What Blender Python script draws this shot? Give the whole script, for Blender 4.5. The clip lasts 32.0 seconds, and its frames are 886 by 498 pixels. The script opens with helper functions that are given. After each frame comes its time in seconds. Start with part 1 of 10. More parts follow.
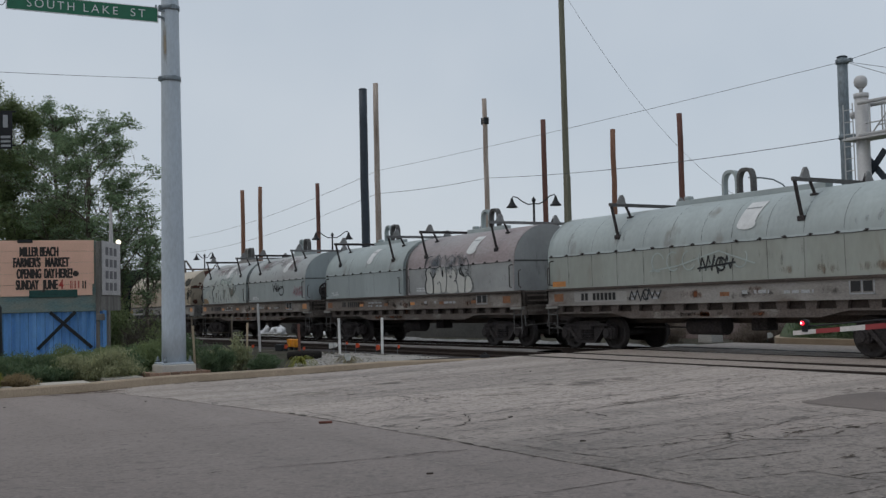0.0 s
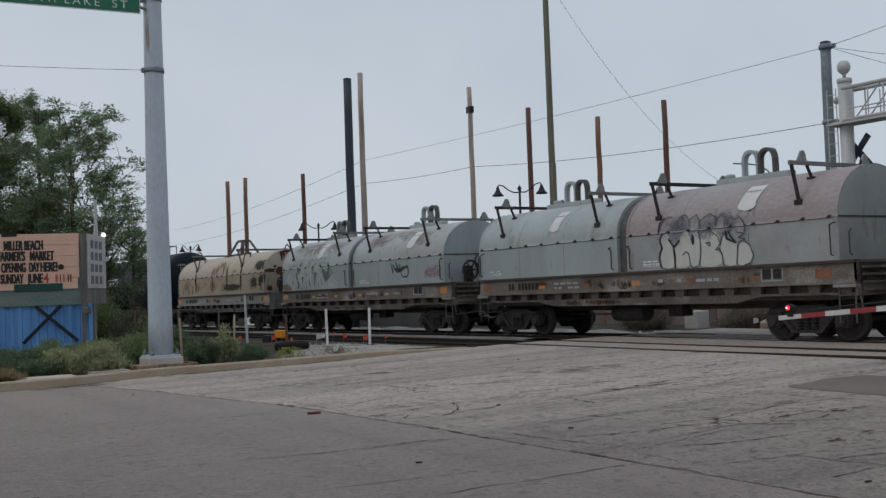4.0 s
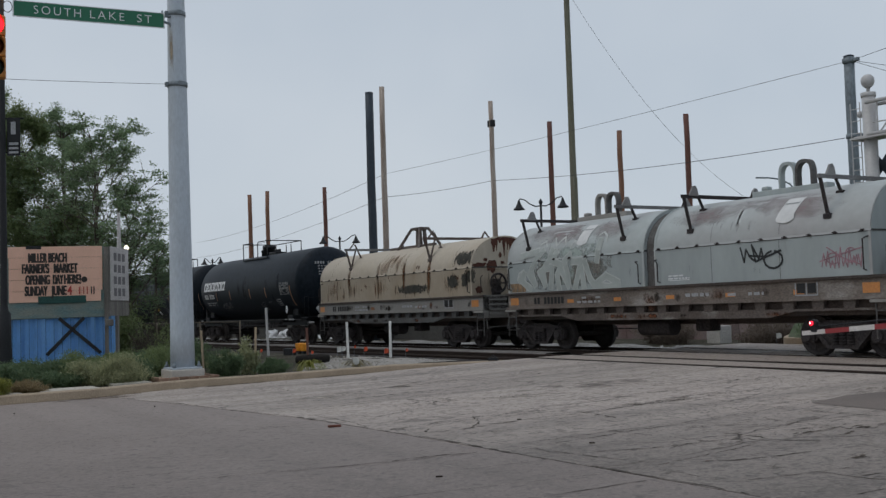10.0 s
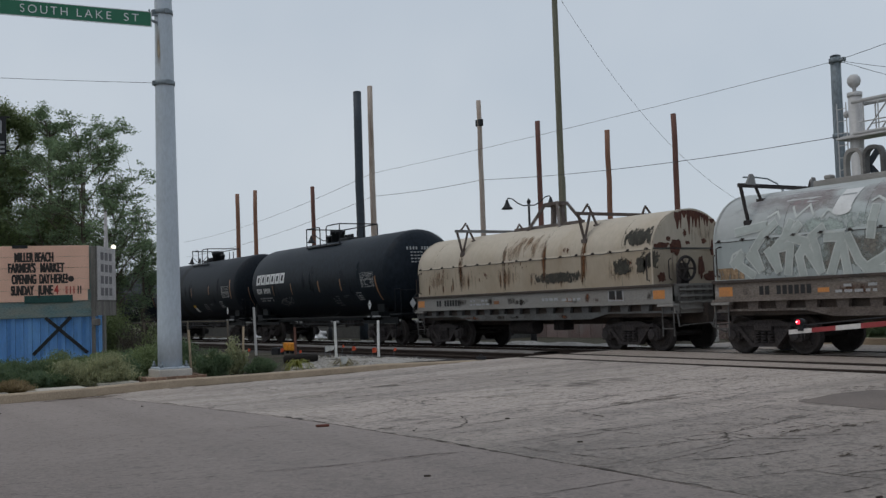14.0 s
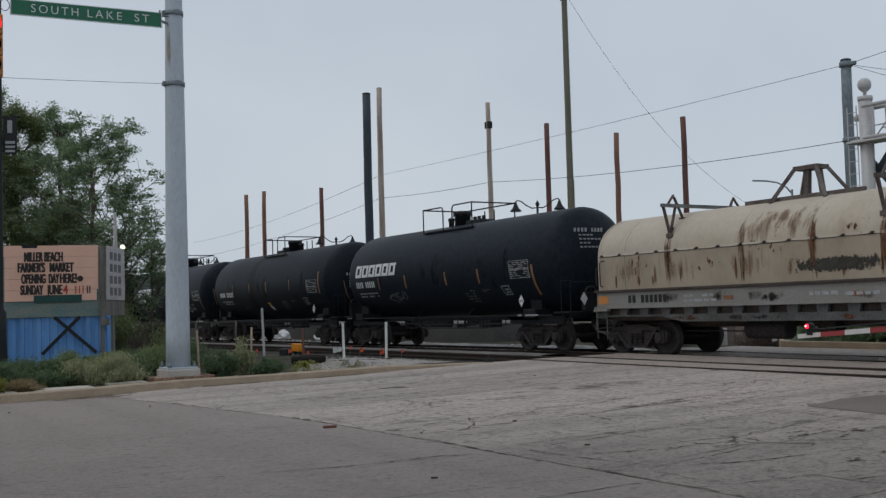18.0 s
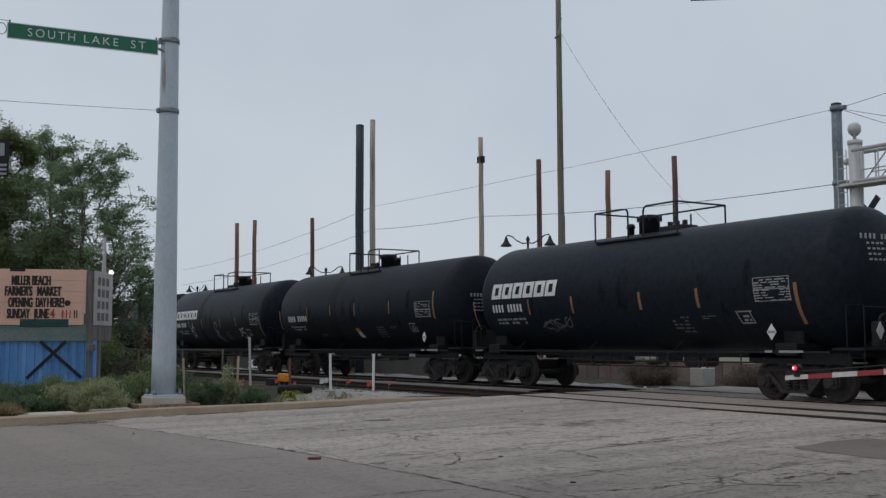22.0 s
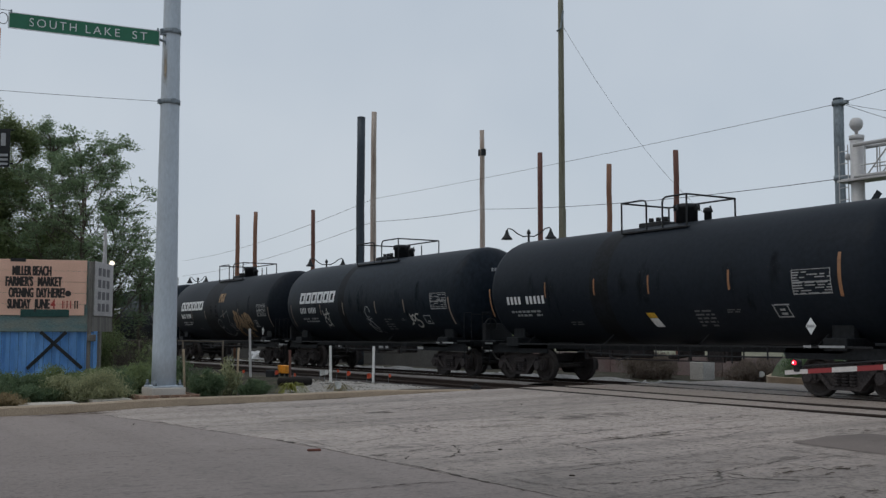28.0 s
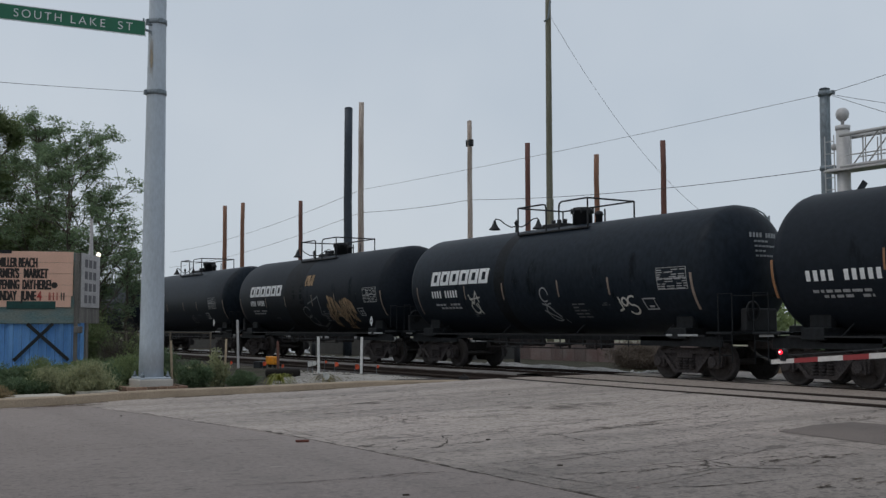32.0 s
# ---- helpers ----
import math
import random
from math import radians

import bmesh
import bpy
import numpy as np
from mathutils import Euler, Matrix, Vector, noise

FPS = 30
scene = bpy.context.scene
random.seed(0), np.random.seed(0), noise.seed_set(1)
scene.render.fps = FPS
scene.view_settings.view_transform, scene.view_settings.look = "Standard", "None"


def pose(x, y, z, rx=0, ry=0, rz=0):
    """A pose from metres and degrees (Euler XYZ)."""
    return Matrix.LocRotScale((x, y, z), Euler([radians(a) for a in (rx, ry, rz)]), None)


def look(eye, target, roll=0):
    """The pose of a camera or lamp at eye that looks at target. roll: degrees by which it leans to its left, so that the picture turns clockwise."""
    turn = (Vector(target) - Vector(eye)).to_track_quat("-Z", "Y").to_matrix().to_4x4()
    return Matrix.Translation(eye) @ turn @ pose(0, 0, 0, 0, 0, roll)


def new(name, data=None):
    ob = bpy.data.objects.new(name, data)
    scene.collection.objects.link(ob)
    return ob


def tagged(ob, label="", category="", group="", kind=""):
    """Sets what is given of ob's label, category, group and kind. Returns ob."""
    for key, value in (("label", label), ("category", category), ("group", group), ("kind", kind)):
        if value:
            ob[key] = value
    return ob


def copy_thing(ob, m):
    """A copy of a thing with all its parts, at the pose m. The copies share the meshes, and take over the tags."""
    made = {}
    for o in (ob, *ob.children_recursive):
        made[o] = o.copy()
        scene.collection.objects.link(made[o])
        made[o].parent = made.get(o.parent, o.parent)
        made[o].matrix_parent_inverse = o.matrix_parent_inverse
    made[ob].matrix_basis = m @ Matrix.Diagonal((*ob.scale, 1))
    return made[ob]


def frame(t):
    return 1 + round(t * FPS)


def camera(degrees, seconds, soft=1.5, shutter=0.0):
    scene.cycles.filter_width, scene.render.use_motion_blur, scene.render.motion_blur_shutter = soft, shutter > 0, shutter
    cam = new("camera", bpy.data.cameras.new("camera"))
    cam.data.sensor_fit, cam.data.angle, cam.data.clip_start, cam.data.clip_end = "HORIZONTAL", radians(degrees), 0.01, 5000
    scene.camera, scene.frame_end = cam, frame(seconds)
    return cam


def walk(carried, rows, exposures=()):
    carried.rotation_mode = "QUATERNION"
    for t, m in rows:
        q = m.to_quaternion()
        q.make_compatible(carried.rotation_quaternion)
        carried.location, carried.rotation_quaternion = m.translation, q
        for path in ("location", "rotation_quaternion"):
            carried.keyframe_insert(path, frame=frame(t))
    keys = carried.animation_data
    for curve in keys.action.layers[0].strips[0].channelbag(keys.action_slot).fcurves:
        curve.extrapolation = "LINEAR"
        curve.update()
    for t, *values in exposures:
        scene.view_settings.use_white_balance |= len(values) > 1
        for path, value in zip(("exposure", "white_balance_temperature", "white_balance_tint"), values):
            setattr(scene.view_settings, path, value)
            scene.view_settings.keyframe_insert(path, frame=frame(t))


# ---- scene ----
import functools

cam = camera(46.0, 32.0, soft=1.4)

PATH = [
    (0.0, pose(0, 0, 1.568, 92.82, 1.40, 57.84)),
    (0.5, pose(0, 0, 1.568, 92.69, 1.69, 57.85)),
    (1.0, pose(0, 0, 1.568, 92.55, 1.76, 57.80)),
    (1.5, pose(0, 0, 1.568, 92.36, 1.98, 57.55)),
    (2.0, pose(0, 0, 1.568, 92.39, 1.71, 57.49)),
    (2.5, pose(0, 0, 1.568, 92.43, 1.82, 57.38)),
    (3.0, pose(0, 0, 1.568, 92.37, 1.84, 57.29)),
    (3.5, pose(0, 0, 1.568, 92.17, 2.07, 57.23)),
    (5.5, pose(0, 0, 1.568, 92.27, 1.84, 56.81)),
    (6.0, pose(0, 0, 1.568, 92.22, 1.91, 56.92)),
    (6.5, pose(0, 0, 1.568, 92.18, 1.97, 56.85)),
    (7.0, pose(0, 0, 1.568, 92.03, 1.95, 56.64)),
    (7.5, pose(0, 0, 1.568, 92.04, 2.02, 56.56)),
    (8.0, pose(0, 0, 1.568, 92.05, 2.08, 56.43)),
    (8.5, pose(0, 0, 1.568, 92.05, 1.90, 56.44)),
    (9.0, pose(0, 0, 1.568, 92.06, 1.80, 56.51)),
    (9.5, pose(0, 0, 1.568, 92.17, 1.94, 57.59)),
    (10.0, pose(0, 0, 1.568, 92.99, 1.85, 58.27)),
    (10.5, pose(0, 0, 1.568, 93.18, 1.82, 58.42)),
    (11.0, pose(0, 0, 1.568, 93.04, 1.85, 58.05)),
    (11.5, pose(0, 0, 1.568, 92.76, 2.06, 57.79)),
    (12.0, pose(0, 0, 1.568, 92.60, 2.05, 57.86)),
    (12.5, pose(0, 0, 1.568, 92.44, 2.24, 57.84)),
    (13.0, pose(0, 0, 1.568, 92.48, 2.23, 57.70)),
    (13.5, pose(0, 0, 1.568, 92.62, 2.25, 57.66)),
    (14.0, pose(0, 0, 1.568, 92.93, 1.89, 57.62)),
    (14.5, pose(0, 0, 1.568, 93.00, 1.62, 57.97)),
    (16.5, pose(0, 0, 1.568, 93.05, 1.77, 57.90)),
    (17.0, pose(0, 0, 1.568, 93.09, 1.70, 57.91)),
    (17.5, pose(0, 0, 1.568, 92.91, 1.80, 57.95)),
    (18.0, pose(0, 0, 1.568, 93.05, 1.54, 58.06)),
    (18.5, pose(0, 0, 1.568, 93.12, 1.35, 57.84)),
    (19.0, pose(0, 0, 1.568, 93.02, 1.66, 58.35)),
    (19.5, pose(0, 0, 1.568, 93.30, 1.35, 58.12)),
    (20.0, pose(0, 0, 1.568, 94.53, 1.23, 58.65)),
    (20.5, pose(0, 0, 1.568, 95.18, 1.69, 58.74)),
    (21.0, pose(0, 0, 1.568, 95.25, 0.47, 57.64)),
    (21.5, pose(0, 0, 1.568, 95.13, 0.18, 57.34)),
    (22.0, pose(0, 0, 1.568, 94.86, 0.21, 57.42)),
    (22.5, pose(0, 0, 1.568, 94.68, 0.17, 57.42)),
    (23.0, pose(0, 0, 1.568, 94.64, -0.00, 57.46)),
    (23.5, pose(0, 0, 1.568, 94.61, 0.01, 57.46)),
    (24.0, pose(0, 0, 1.568, 94.39, 0.41, 57.78)),
    (24.5, pose(0, 0, 1.568, 94.18, 0.54, 57.76)),
    (25.0, pose(0, 0, 1.568, 94.31, 0.25, 57.63)),
    (25.5, pose(0, 0, 1.568, 94.41, 0.17, 57.52)),
    (27.5, pose(0, 0, 1.568, 94.36, -0.07, 57.26)),
    (28.0, pose(0, 0, 1.568, 94.46, -0.13, 57.43)),
    (28.5, pose(0, 0, 1.568, 94.23, 0.02, 57.33)),
    (29.0, pose(0, 0, 1.568, 94.03, 0.05, 57.44)),
    (29.5, pose(0, 0, 1.568, 94.03, -0.01, 57.23)),
    (30.0, pose(0, 0, 1.568, 94.05, 0.00, 57.29)),
    (30.5, pose(0, 0, 1.568, 94.03, 0.04, 56.96)),
    (31.0, pose(0, 0, 1.568, 94.06, 0.10, 56.92)),
    (31.5, pose(0, 0, 1.568, 94.03, 0.02, 56.86)),
    (32.0, pose(0, 0, 1.568, 93.95, 0.05, 56.77)),
]
walk(cam, PATH)

# ---- sky and light: a bright overcast evening ----
world = bpy.data.worlds.new("overcast")
scene.world = world
world.use_nodes = True
wn, wl = world.node_tree.nodes, world.node_tree.links
wn.clear()
w_out = wn.new("ShaderNodeOutputWorld")
w_bg = wn.new("ShaderNodeBackground")
w_sky = wn.new("ShaderNodeTexSky")
w_sky.sky_type = "NISHITA"
w_sky.sun_disc = False
w_sky.sun_elevation, w_sky.sun_rotation = radians(14), radians(200)
w_scale = wn.new("ShaderNodeVectorMath")
w_scale.operation = "SCALE"
w_scale.inputs["Scale"].default_value = 0.09
w_co = wn.new("ShaderNodeTexCoord")
w_noise = wn.new("ShaderNodeTexNoise")
w_noise.inputs["Scale"].default_value, w_noise.inputs["Detail"].default_value = 2.2, 4
w_ramp = wn.new("ShaderNodeValToRGB")
w_ramp.color_ramp.elements[0].position, w_ramp.color_ramp.elements[1].position = 0.3, 0.72
w_ramp.color_ramp.elements[0].color, w_ramp.color_ramp.elements[1].color = (0.478, 0.548, 0.636, 1), (0.615, 0.668, 0.732, 1)
w_mix = wn.new("ShaderNodeMix")
w_mix.data_type = "RGBA"
w_mix.inputs["Factor"].default_value = 0.9
wl.new(w_co.outputs["Generated"], w_noise.inputs["Vector"])
wl.new(w_noise.outputs["Fac"], w_ramp.inputs["Fac"])
wl.new(w_sky.outputs["Color"], w_scale.inputs[0])
wl.new(w_scale.outputs["Vector"], w_mix.inputs["A"])
wl.new(w_ramp.outputs["Color"], w_mix.inputs["B"])
wl.new(w_mix.outputs["Result"], w_bg.inputs["Color"])
w_bg.inputs["Strength"].default_value = 1.0
wl.new(w_bg.outputs["Background"], w_out.inputs["Surface"])

sun = new("sun", bpy.data.lights.new("sun", "SUN"))
sun.data.energy, sun.data.angle, sun.data.color = 0.5, radians(25), (1.0, 0.95, 0.88)
sun.matrix_world = look((0, 0, 30), (6, 16, 0))

# ---- materials ----


def mat(name, base, rough=0.8, metal=0.0, other=None, scale=3.0, amount=0.5, fine=40.0, fine_amount=0.25, bump=0.15,
        stretch=(1, 1, 1), patch=None, patch_scale=1.2, patch_at=0.62, patch_soft=0.06, spec=0.5, glow=0.0, rand=0.0, space="Object"):
    """A painted, worn or natural surface: two colours by broad noise, fine grain, patches (rust, stains) and relief."""
    m = bpy.data.materials.new(name)
    m.use_nodes = True
    n, l = m.node_tree.nodes, m.node_tree.links
    b = n["Principled BSDF"]
    b.inputs["Roughness"].default_value, b.inputs["Metallic"].default_value = rough, metal
    b.inputs["Specular IOR Level"].default_value = spec
    co = n.new("ShaderNodeTexCoord")
    mp = n.new("ShaderNodeMapping")
    mp.inputs["Scale"].default_value = stretch
    l.new(co.outputs[space], mp.inputs["Vector"])

    def noise_of(s, detail=5):
        t = n.new("ShaderNodeTexNoise")
        t.inputs["Scale"].default_value, t.inputs["Detail"].default_value = s, detail
        l.new(mp.outputs["Vector"], t.inputs["Vector"])
        return t.outputs["Fac"]

    def ramp(fac, a, c):
        r = n.new("ShaderNodeMapRange")
        r.inputs["From Min"].default_value, r.inputs["From Max"].default_value = a, c
        l.new(fac, r.inputs["Value"])
        return r.outputs["Result"]

    def mix(fac, a, c, blend="MIX"):
        x = n.new("ShaderNodeMix")
        x.data_type, x.blend_type = "RGBA", blend
        for sock, v in (("Factor", fac), ("A", a), ("B", c)):
            if hasattr(v, "is_linked"):
                l.new(v, x.inputs[sock])
            else:
                x.inputs[sock].default_value = v
        return x.outputs["Result"]

    base4 = (*base, 1)
    other4 = (*(other or [v * 0.6 for v in base]), 1)
    broad = noise_of(scale)
    grain = noise_of(fine, 3)
    k = n.new("ShaderNodeMath")
    k.operation = "MULTIPLY"
    l.new(ramp(broad, 0.35, 0.7), k.inputs[0])
    k.inputs[1].default_value = amount
    col = mix(k.outputs[0], base4, other4)
    if patch:
        col = mix(ramp(noise_of(patch_scale, 7), patch_at, patch_at + patch_soft), col, (*patch, 1))
    g = n.new("ShaderNodeMapRange")
    g.inputs["From Min"].default_value, g.inputs["From Max"].default_value = 0.3, 0.7
    g.inputs["To Min"].default_value, g.inputs["To Max"].default_value = 1 - fine_amount, 1 + fine_amount
    l.new(grain, g.inputs["Value"])
    sc = n.new("ShaderNodeVectorMath")
    sc.operation = "SCALE"
    l.new(col, sc.inputs[0])
    l.new(g.outputs["Result"], sc.inputs["Scale"])
    out = sc.outputs["Vector"]
    if rand:
        oi = n.new("ShaderNodeObjectInfo")
        rr = n.new("ShaderNodeMapRange")
        rr.inputs["To Min"].default_value, rr.inputs["To Max"].default_value = 1 - rand, 1 + rand
        l.new(oi.outputs["Random"], rr.inputs["Value"])
        s2 = n.new("ShaderNodeVectorMath")
        s2.operation = "SCALE"
        l.new(out, s2.inputs[0])
        l.new(rr.outputs["Result"], s2.inputs["Scale"])
        out = s2.outputs["Vector"]
    l.new(out, b.inputs["Base Color"])
    if bump:
        bp = n.new("ShaderNodeBump")
        bp.inputs["Strength"].default_value, bp.inputs["Distance"].default_value = bump, 0.02
        l.new(grain, bp.inputs["Height"])
        l.new(bp.outputs["Normal"], b.inputs["Normal"])
    if glow:
        b.inputs["Emission Color"].default_value = base4
        b.inputs["Emission Strength"].default_value = glow
    return m


def stain_mat(name, colour, scale=3.0, stretch=(1, 1, 1), cover=0.5, soft=0.07, axes="XZ", dark=0.55):
    """A ragged stain: opaque where noise is high, thinning out to the edge of its sheet."""
    m = mat(name, colour, 0.85, other=[v * dark for v in colour], scale=5, amount=0.9, fine=30, fine_amount=0.3, bump=0, spec=0.2)
    n, l = m.node_tree.nodes, m.node_tree.links
    co = n.new("ShaderNodeTexCoord")
    mp = n.new("ShaderNodeMapping")
    mp.inputs["Scale"].default_value = stretch
    l.new(co.outputs["Object"], mp.inputs["Vector"])
    t = n.new("ShaderNodeTexNoise")
    t.inputs["Scale"].default_value, t.inputs["Detail"].default_value, t.inputs["Roughness"].default_value = scale, 8, 0.62
    l.new(mp.outputs["Vector"], t.inputs["Vector"])
    sx = n.new("ShaderNodeSeparateXYZ")
    l.new(co.outputs["Generated"], sx.inputs["Vector"])

    def maths(op, p, q):
        x = n.new("ShaderNodeMath")
        x.operation = op
        for i, v in enumerate((p, q)):
            if isinstance(v, float):
                x.inputs[i].default_value = v
            else:
                l.new(v, x.inputs[i])
        return x.outputs[0]

    mask = maths("MULTIPLY", 1.0, 1.0)
    for ax in axes:
        u = sx.outputs[ax]
        e = maths("MULTIPLY", maths("MULTIPLY", u, maths("SUBTRACT", 1.0, u)), 4.0)
        mask = maths("MULTIPLY", mask, e)
    value = maths("ADD", t.outputs["Fac"], maths("MULTIPLY", maths("SUBTRACT", mask, 1.0), 0.30))
    r = n.new("ShaderNodeMapRange")
    r.inputs["From Min"].default_value, r.inputs["From Max"].default_value = 0.72 - cover * 0.5, 0.72 - cover * 0.5 + soft
    l.new(value, r.inputs["Value"])
    l.new(r.outputs["Result"], n["Principled BSDF"].inputs["Alpha"])
    return m


def leaf_mat(name, a, c):
    m = bpy.data.materials.new(name)
    m.use_nodes = True
    n, l = m.node_tree.nodes, m.node_tree.links
    b = n["Principled BSDF"]
    b.inputs["Roughness"].default_value = 0.65
    ge = n.new("ShaderNodeNewGeometry")
    r = n.new("ShaderNodeValToRGB")
    r.color_ramp.elements[0].color, r.color_ramp.elements[1].color = (*a, 1), (*c, 1)
    l.new(ge.outputs["Random Per Island"], r.inputs["Fac"])
    l.new(r.outputs["Color"], b.inputs["Base Color"])
    tr = n.new("ShaderNodeBsdfTranslucent")
    l.new(r.outputs["Color"], tr.inputs["Color"])
    mx = n.new("ShaderNodeMixShader")
    mx.inputs["Fac"].default_value = 0.42
    l.new(b.outputs["BSDF"], mx.inputs[1])
    l.new(tr.outputs["BSDF"], mx.inputs[2])
    l.new(mx.outputs["Shader"], n["Material Output"].inputs["Surface"])
    return m




def paving(name, base, other, crack, scale, gap, lanes, streak=0.7, lane=0.55, far_light=(7.0, 14.5, 2.0), grit=0.5):
    """Worn paving: blotches, grit, streaks along the traffic (y) and a net of fine cracks."""
    m = mat(name, base, 0.7, other=other, scale=0.45, amount=0.9, fine=48, fine_amount=0.42, bump=0.3, spec=0.4, stretch=(1.25, 0.8, 1),
            patch=[v * 1.22 for v in base], patch_scale=0.7, patch_at=0.56, patch_soft=0.14)
    n, l = m.node_tree.nodes, m.node_tree.links
    b = n["Principled BSDF"]
    col = b.inputs["Base Color"].links[0].from_socket
    co = n.new("ShaderNodeTexCoord")

    def mapped(s):
        q = n.new("ShaderNodeMapping")
        q.inputs["Scale"].default_value = s
        l.new(co.outputs["Object"], q.inputs["Vector"])
        return q.outputs["Vector"]

    def over(fac, colour):
        x = n.new("ShaderNodeMix")
        x.data_type = "RGBA"
        l.new(fac, x.inputs["Factor"])
        l.new(col, x.inputs["A"])
        x.inputs["B"].default_value = (*colour, 1)
        return x.outputs["Result"]

    def ranged(value, a0, a1, lo=0.0, hi=1.0):
        r = n.new("ShaderNodeMapRange")
        for k, v in (("From Min", a0), ("From Max", a1), ("To Min", lo), ("To Max", hi)):
            r.inputs[k].default_value = v
        l.new(value, r.inputs["Value"])
        return r.outputs["Result"]

    # brightness of the grazing view painted in: paler towards the kerb and the crossing
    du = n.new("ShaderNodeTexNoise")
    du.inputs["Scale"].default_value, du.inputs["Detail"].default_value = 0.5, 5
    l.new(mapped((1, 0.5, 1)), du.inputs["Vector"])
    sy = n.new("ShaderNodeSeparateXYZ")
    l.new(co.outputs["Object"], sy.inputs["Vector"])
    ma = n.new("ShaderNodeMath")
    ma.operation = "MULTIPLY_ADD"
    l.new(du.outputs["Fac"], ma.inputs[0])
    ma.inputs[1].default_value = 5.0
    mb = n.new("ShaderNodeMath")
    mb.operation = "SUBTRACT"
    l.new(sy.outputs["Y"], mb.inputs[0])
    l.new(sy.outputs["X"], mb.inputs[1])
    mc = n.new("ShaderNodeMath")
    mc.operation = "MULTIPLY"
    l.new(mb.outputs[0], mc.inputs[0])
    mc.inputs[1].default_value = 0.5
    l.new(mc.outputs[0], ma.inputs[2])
    col = over(ranged(ma.outputs[0], far_light[0] + 2.5, far_light[1] + 2.5), [v * far_light[2] for v in base])
    # darker lanes where wheels run
    ln = n.new("ShaderNodeTexNoise")
    ln.inputs["Scale"].default_value, ln.inputs["Detail"].default_value = 0.55, 3
    l.new(mapped((1.6, 0.06, 1) if lanes == "y" else (0.06, 1.6, 1)), ln.inputs["Vector"])
    col = over(ranged(ln.outputs["Fac"], 0.48, 0.68, 0, lane), [v * 0.6 for v in base])
    # streaky grit
    st = n.new("ShaderNodeTexNoise")
    st.inputs["Scale"].default_value, st.inputs["Detail"].default_value, st.inputs["Roughness"].default_value = 6.0, 9, 0.72
    l.new(mapped((1.3, 0.9, 1)), st.inputs["Vector"])
    col = over(ranged(st.outputs["Fac"], 0.53, 0.66, 0, streak), [v * 0.5 for v in base])
    # specks, dark and light
    sk = n.new("ShaderNodeTexNoise")
    sk.inputs["Scale"].default_value, sk.inputs["Detail"].default_value = 9.0, 2
    l.new(mapped((1.0, 0.8, 1)), sk.inputs["Vector"])
    col = over(ranged(sk.outputs["Fac"], 0.63, 0.69, 0, 0.5), [v * 0.5 for v in base])
    col = over(ranged(sk.outputs["Fac"], 0.37, 0.31, 0, 0.5), [v * 1.5 for v in base])
    # exposed aggregate: small stones, some dark and some pale
    ag = n.new("ShaderNodeTexVoronoi")
    ag.inputs["Scale"].default_value = 26.0
    l.new(co.outputs["Object"], ag.inputs["Vector"])
    sa = n.new("ShaderNodeSeparateXYZ")
    l.new(ag.outputs["Color"], sa.inputs["Vector"])
    col = over(ranged(sa.outputs["X"], 0.80, 0.86, 0, grit), [v * 0.45 for v in base])
    col = over(ranged(sa.outputs["Y"], 0.84, 0.90, 0, grit), [v * 1.75 for v in base])
    # crack net, warped
    wp = n.new("ShaderNodeTexNoise")
    wp.inputs["Scale"].default_value, wp.inputs["Detail"].default_value = 1.7, 4
    vm = mapped((1.0, 0.42, 1))
    l.new(vm, wp.inputs["Vector"])
    ad = n.new("ShaderNodeVectorMath")
    ad.operation = "MULTIPLY_ADD"
    l.new(wp.outputs["Color"], ad.inputs[0])
    ad.inputs[1].default_value = (0.9, 0.9, 0.9)
    l.new(vm, ad.inputs[2])
    vo = n.new("ShaderNodeTexVoronoi")
    vo.feature = "DISTANCE_TO_EDGE"
    vo.inputs["Scale"].default_value = scale
    l.new(ad.outputs["Vector"], vo.inputs["Vector"])
    edge = ranged(vo.outputs["Distance"], 0.0, gap, 1, 0)
    ms = n.new("ShaderNodeTexNoise")
    ms.inputs["Scale"].default_value = 0.55
    l.new(mapped((1, 0.7, 1)), ms.inputs["Vector"])
    mm = n.new("ShaderNodeMath")
    mm.operation = "MULTIPLY"
    l.new(edge, mm.inputs[0])
    l.new(ranged(ms.outputs["Fac"], 0.42, 0.62), mm.inputs[1])
    col = over(mm.outputs[0], crack)
    # a finer, fainter net of brown crazing
    v2 = n.new("ShaderNodeTexVoronoi")
    v2.feature = "DISTANCE_TO_EDGE"
    v2.inputs["Scale"].default_value = scale * 3.2
    l.new(ad.outputs["Vector"], v2.inputs["Vector"])
    m2 = n.new("ShaderNodeMath")
    m2.operation = "MULTIPLY"
    l.new(ranged(v2.outputs["Distance"], 0.0, gap * 1.3, 0.75, 0), m2.inputs[0])
    l.new(ranged(st.outputs["Fac"], 0.46, 0.56), m2.inputs[1])
    col = over(m2.outputs[0], [0.5 * (p + q) for p, q in zip(crack, [v * 0.5 for v in base])])
    l.new(col, b.inputs["Base Color"])
    return m


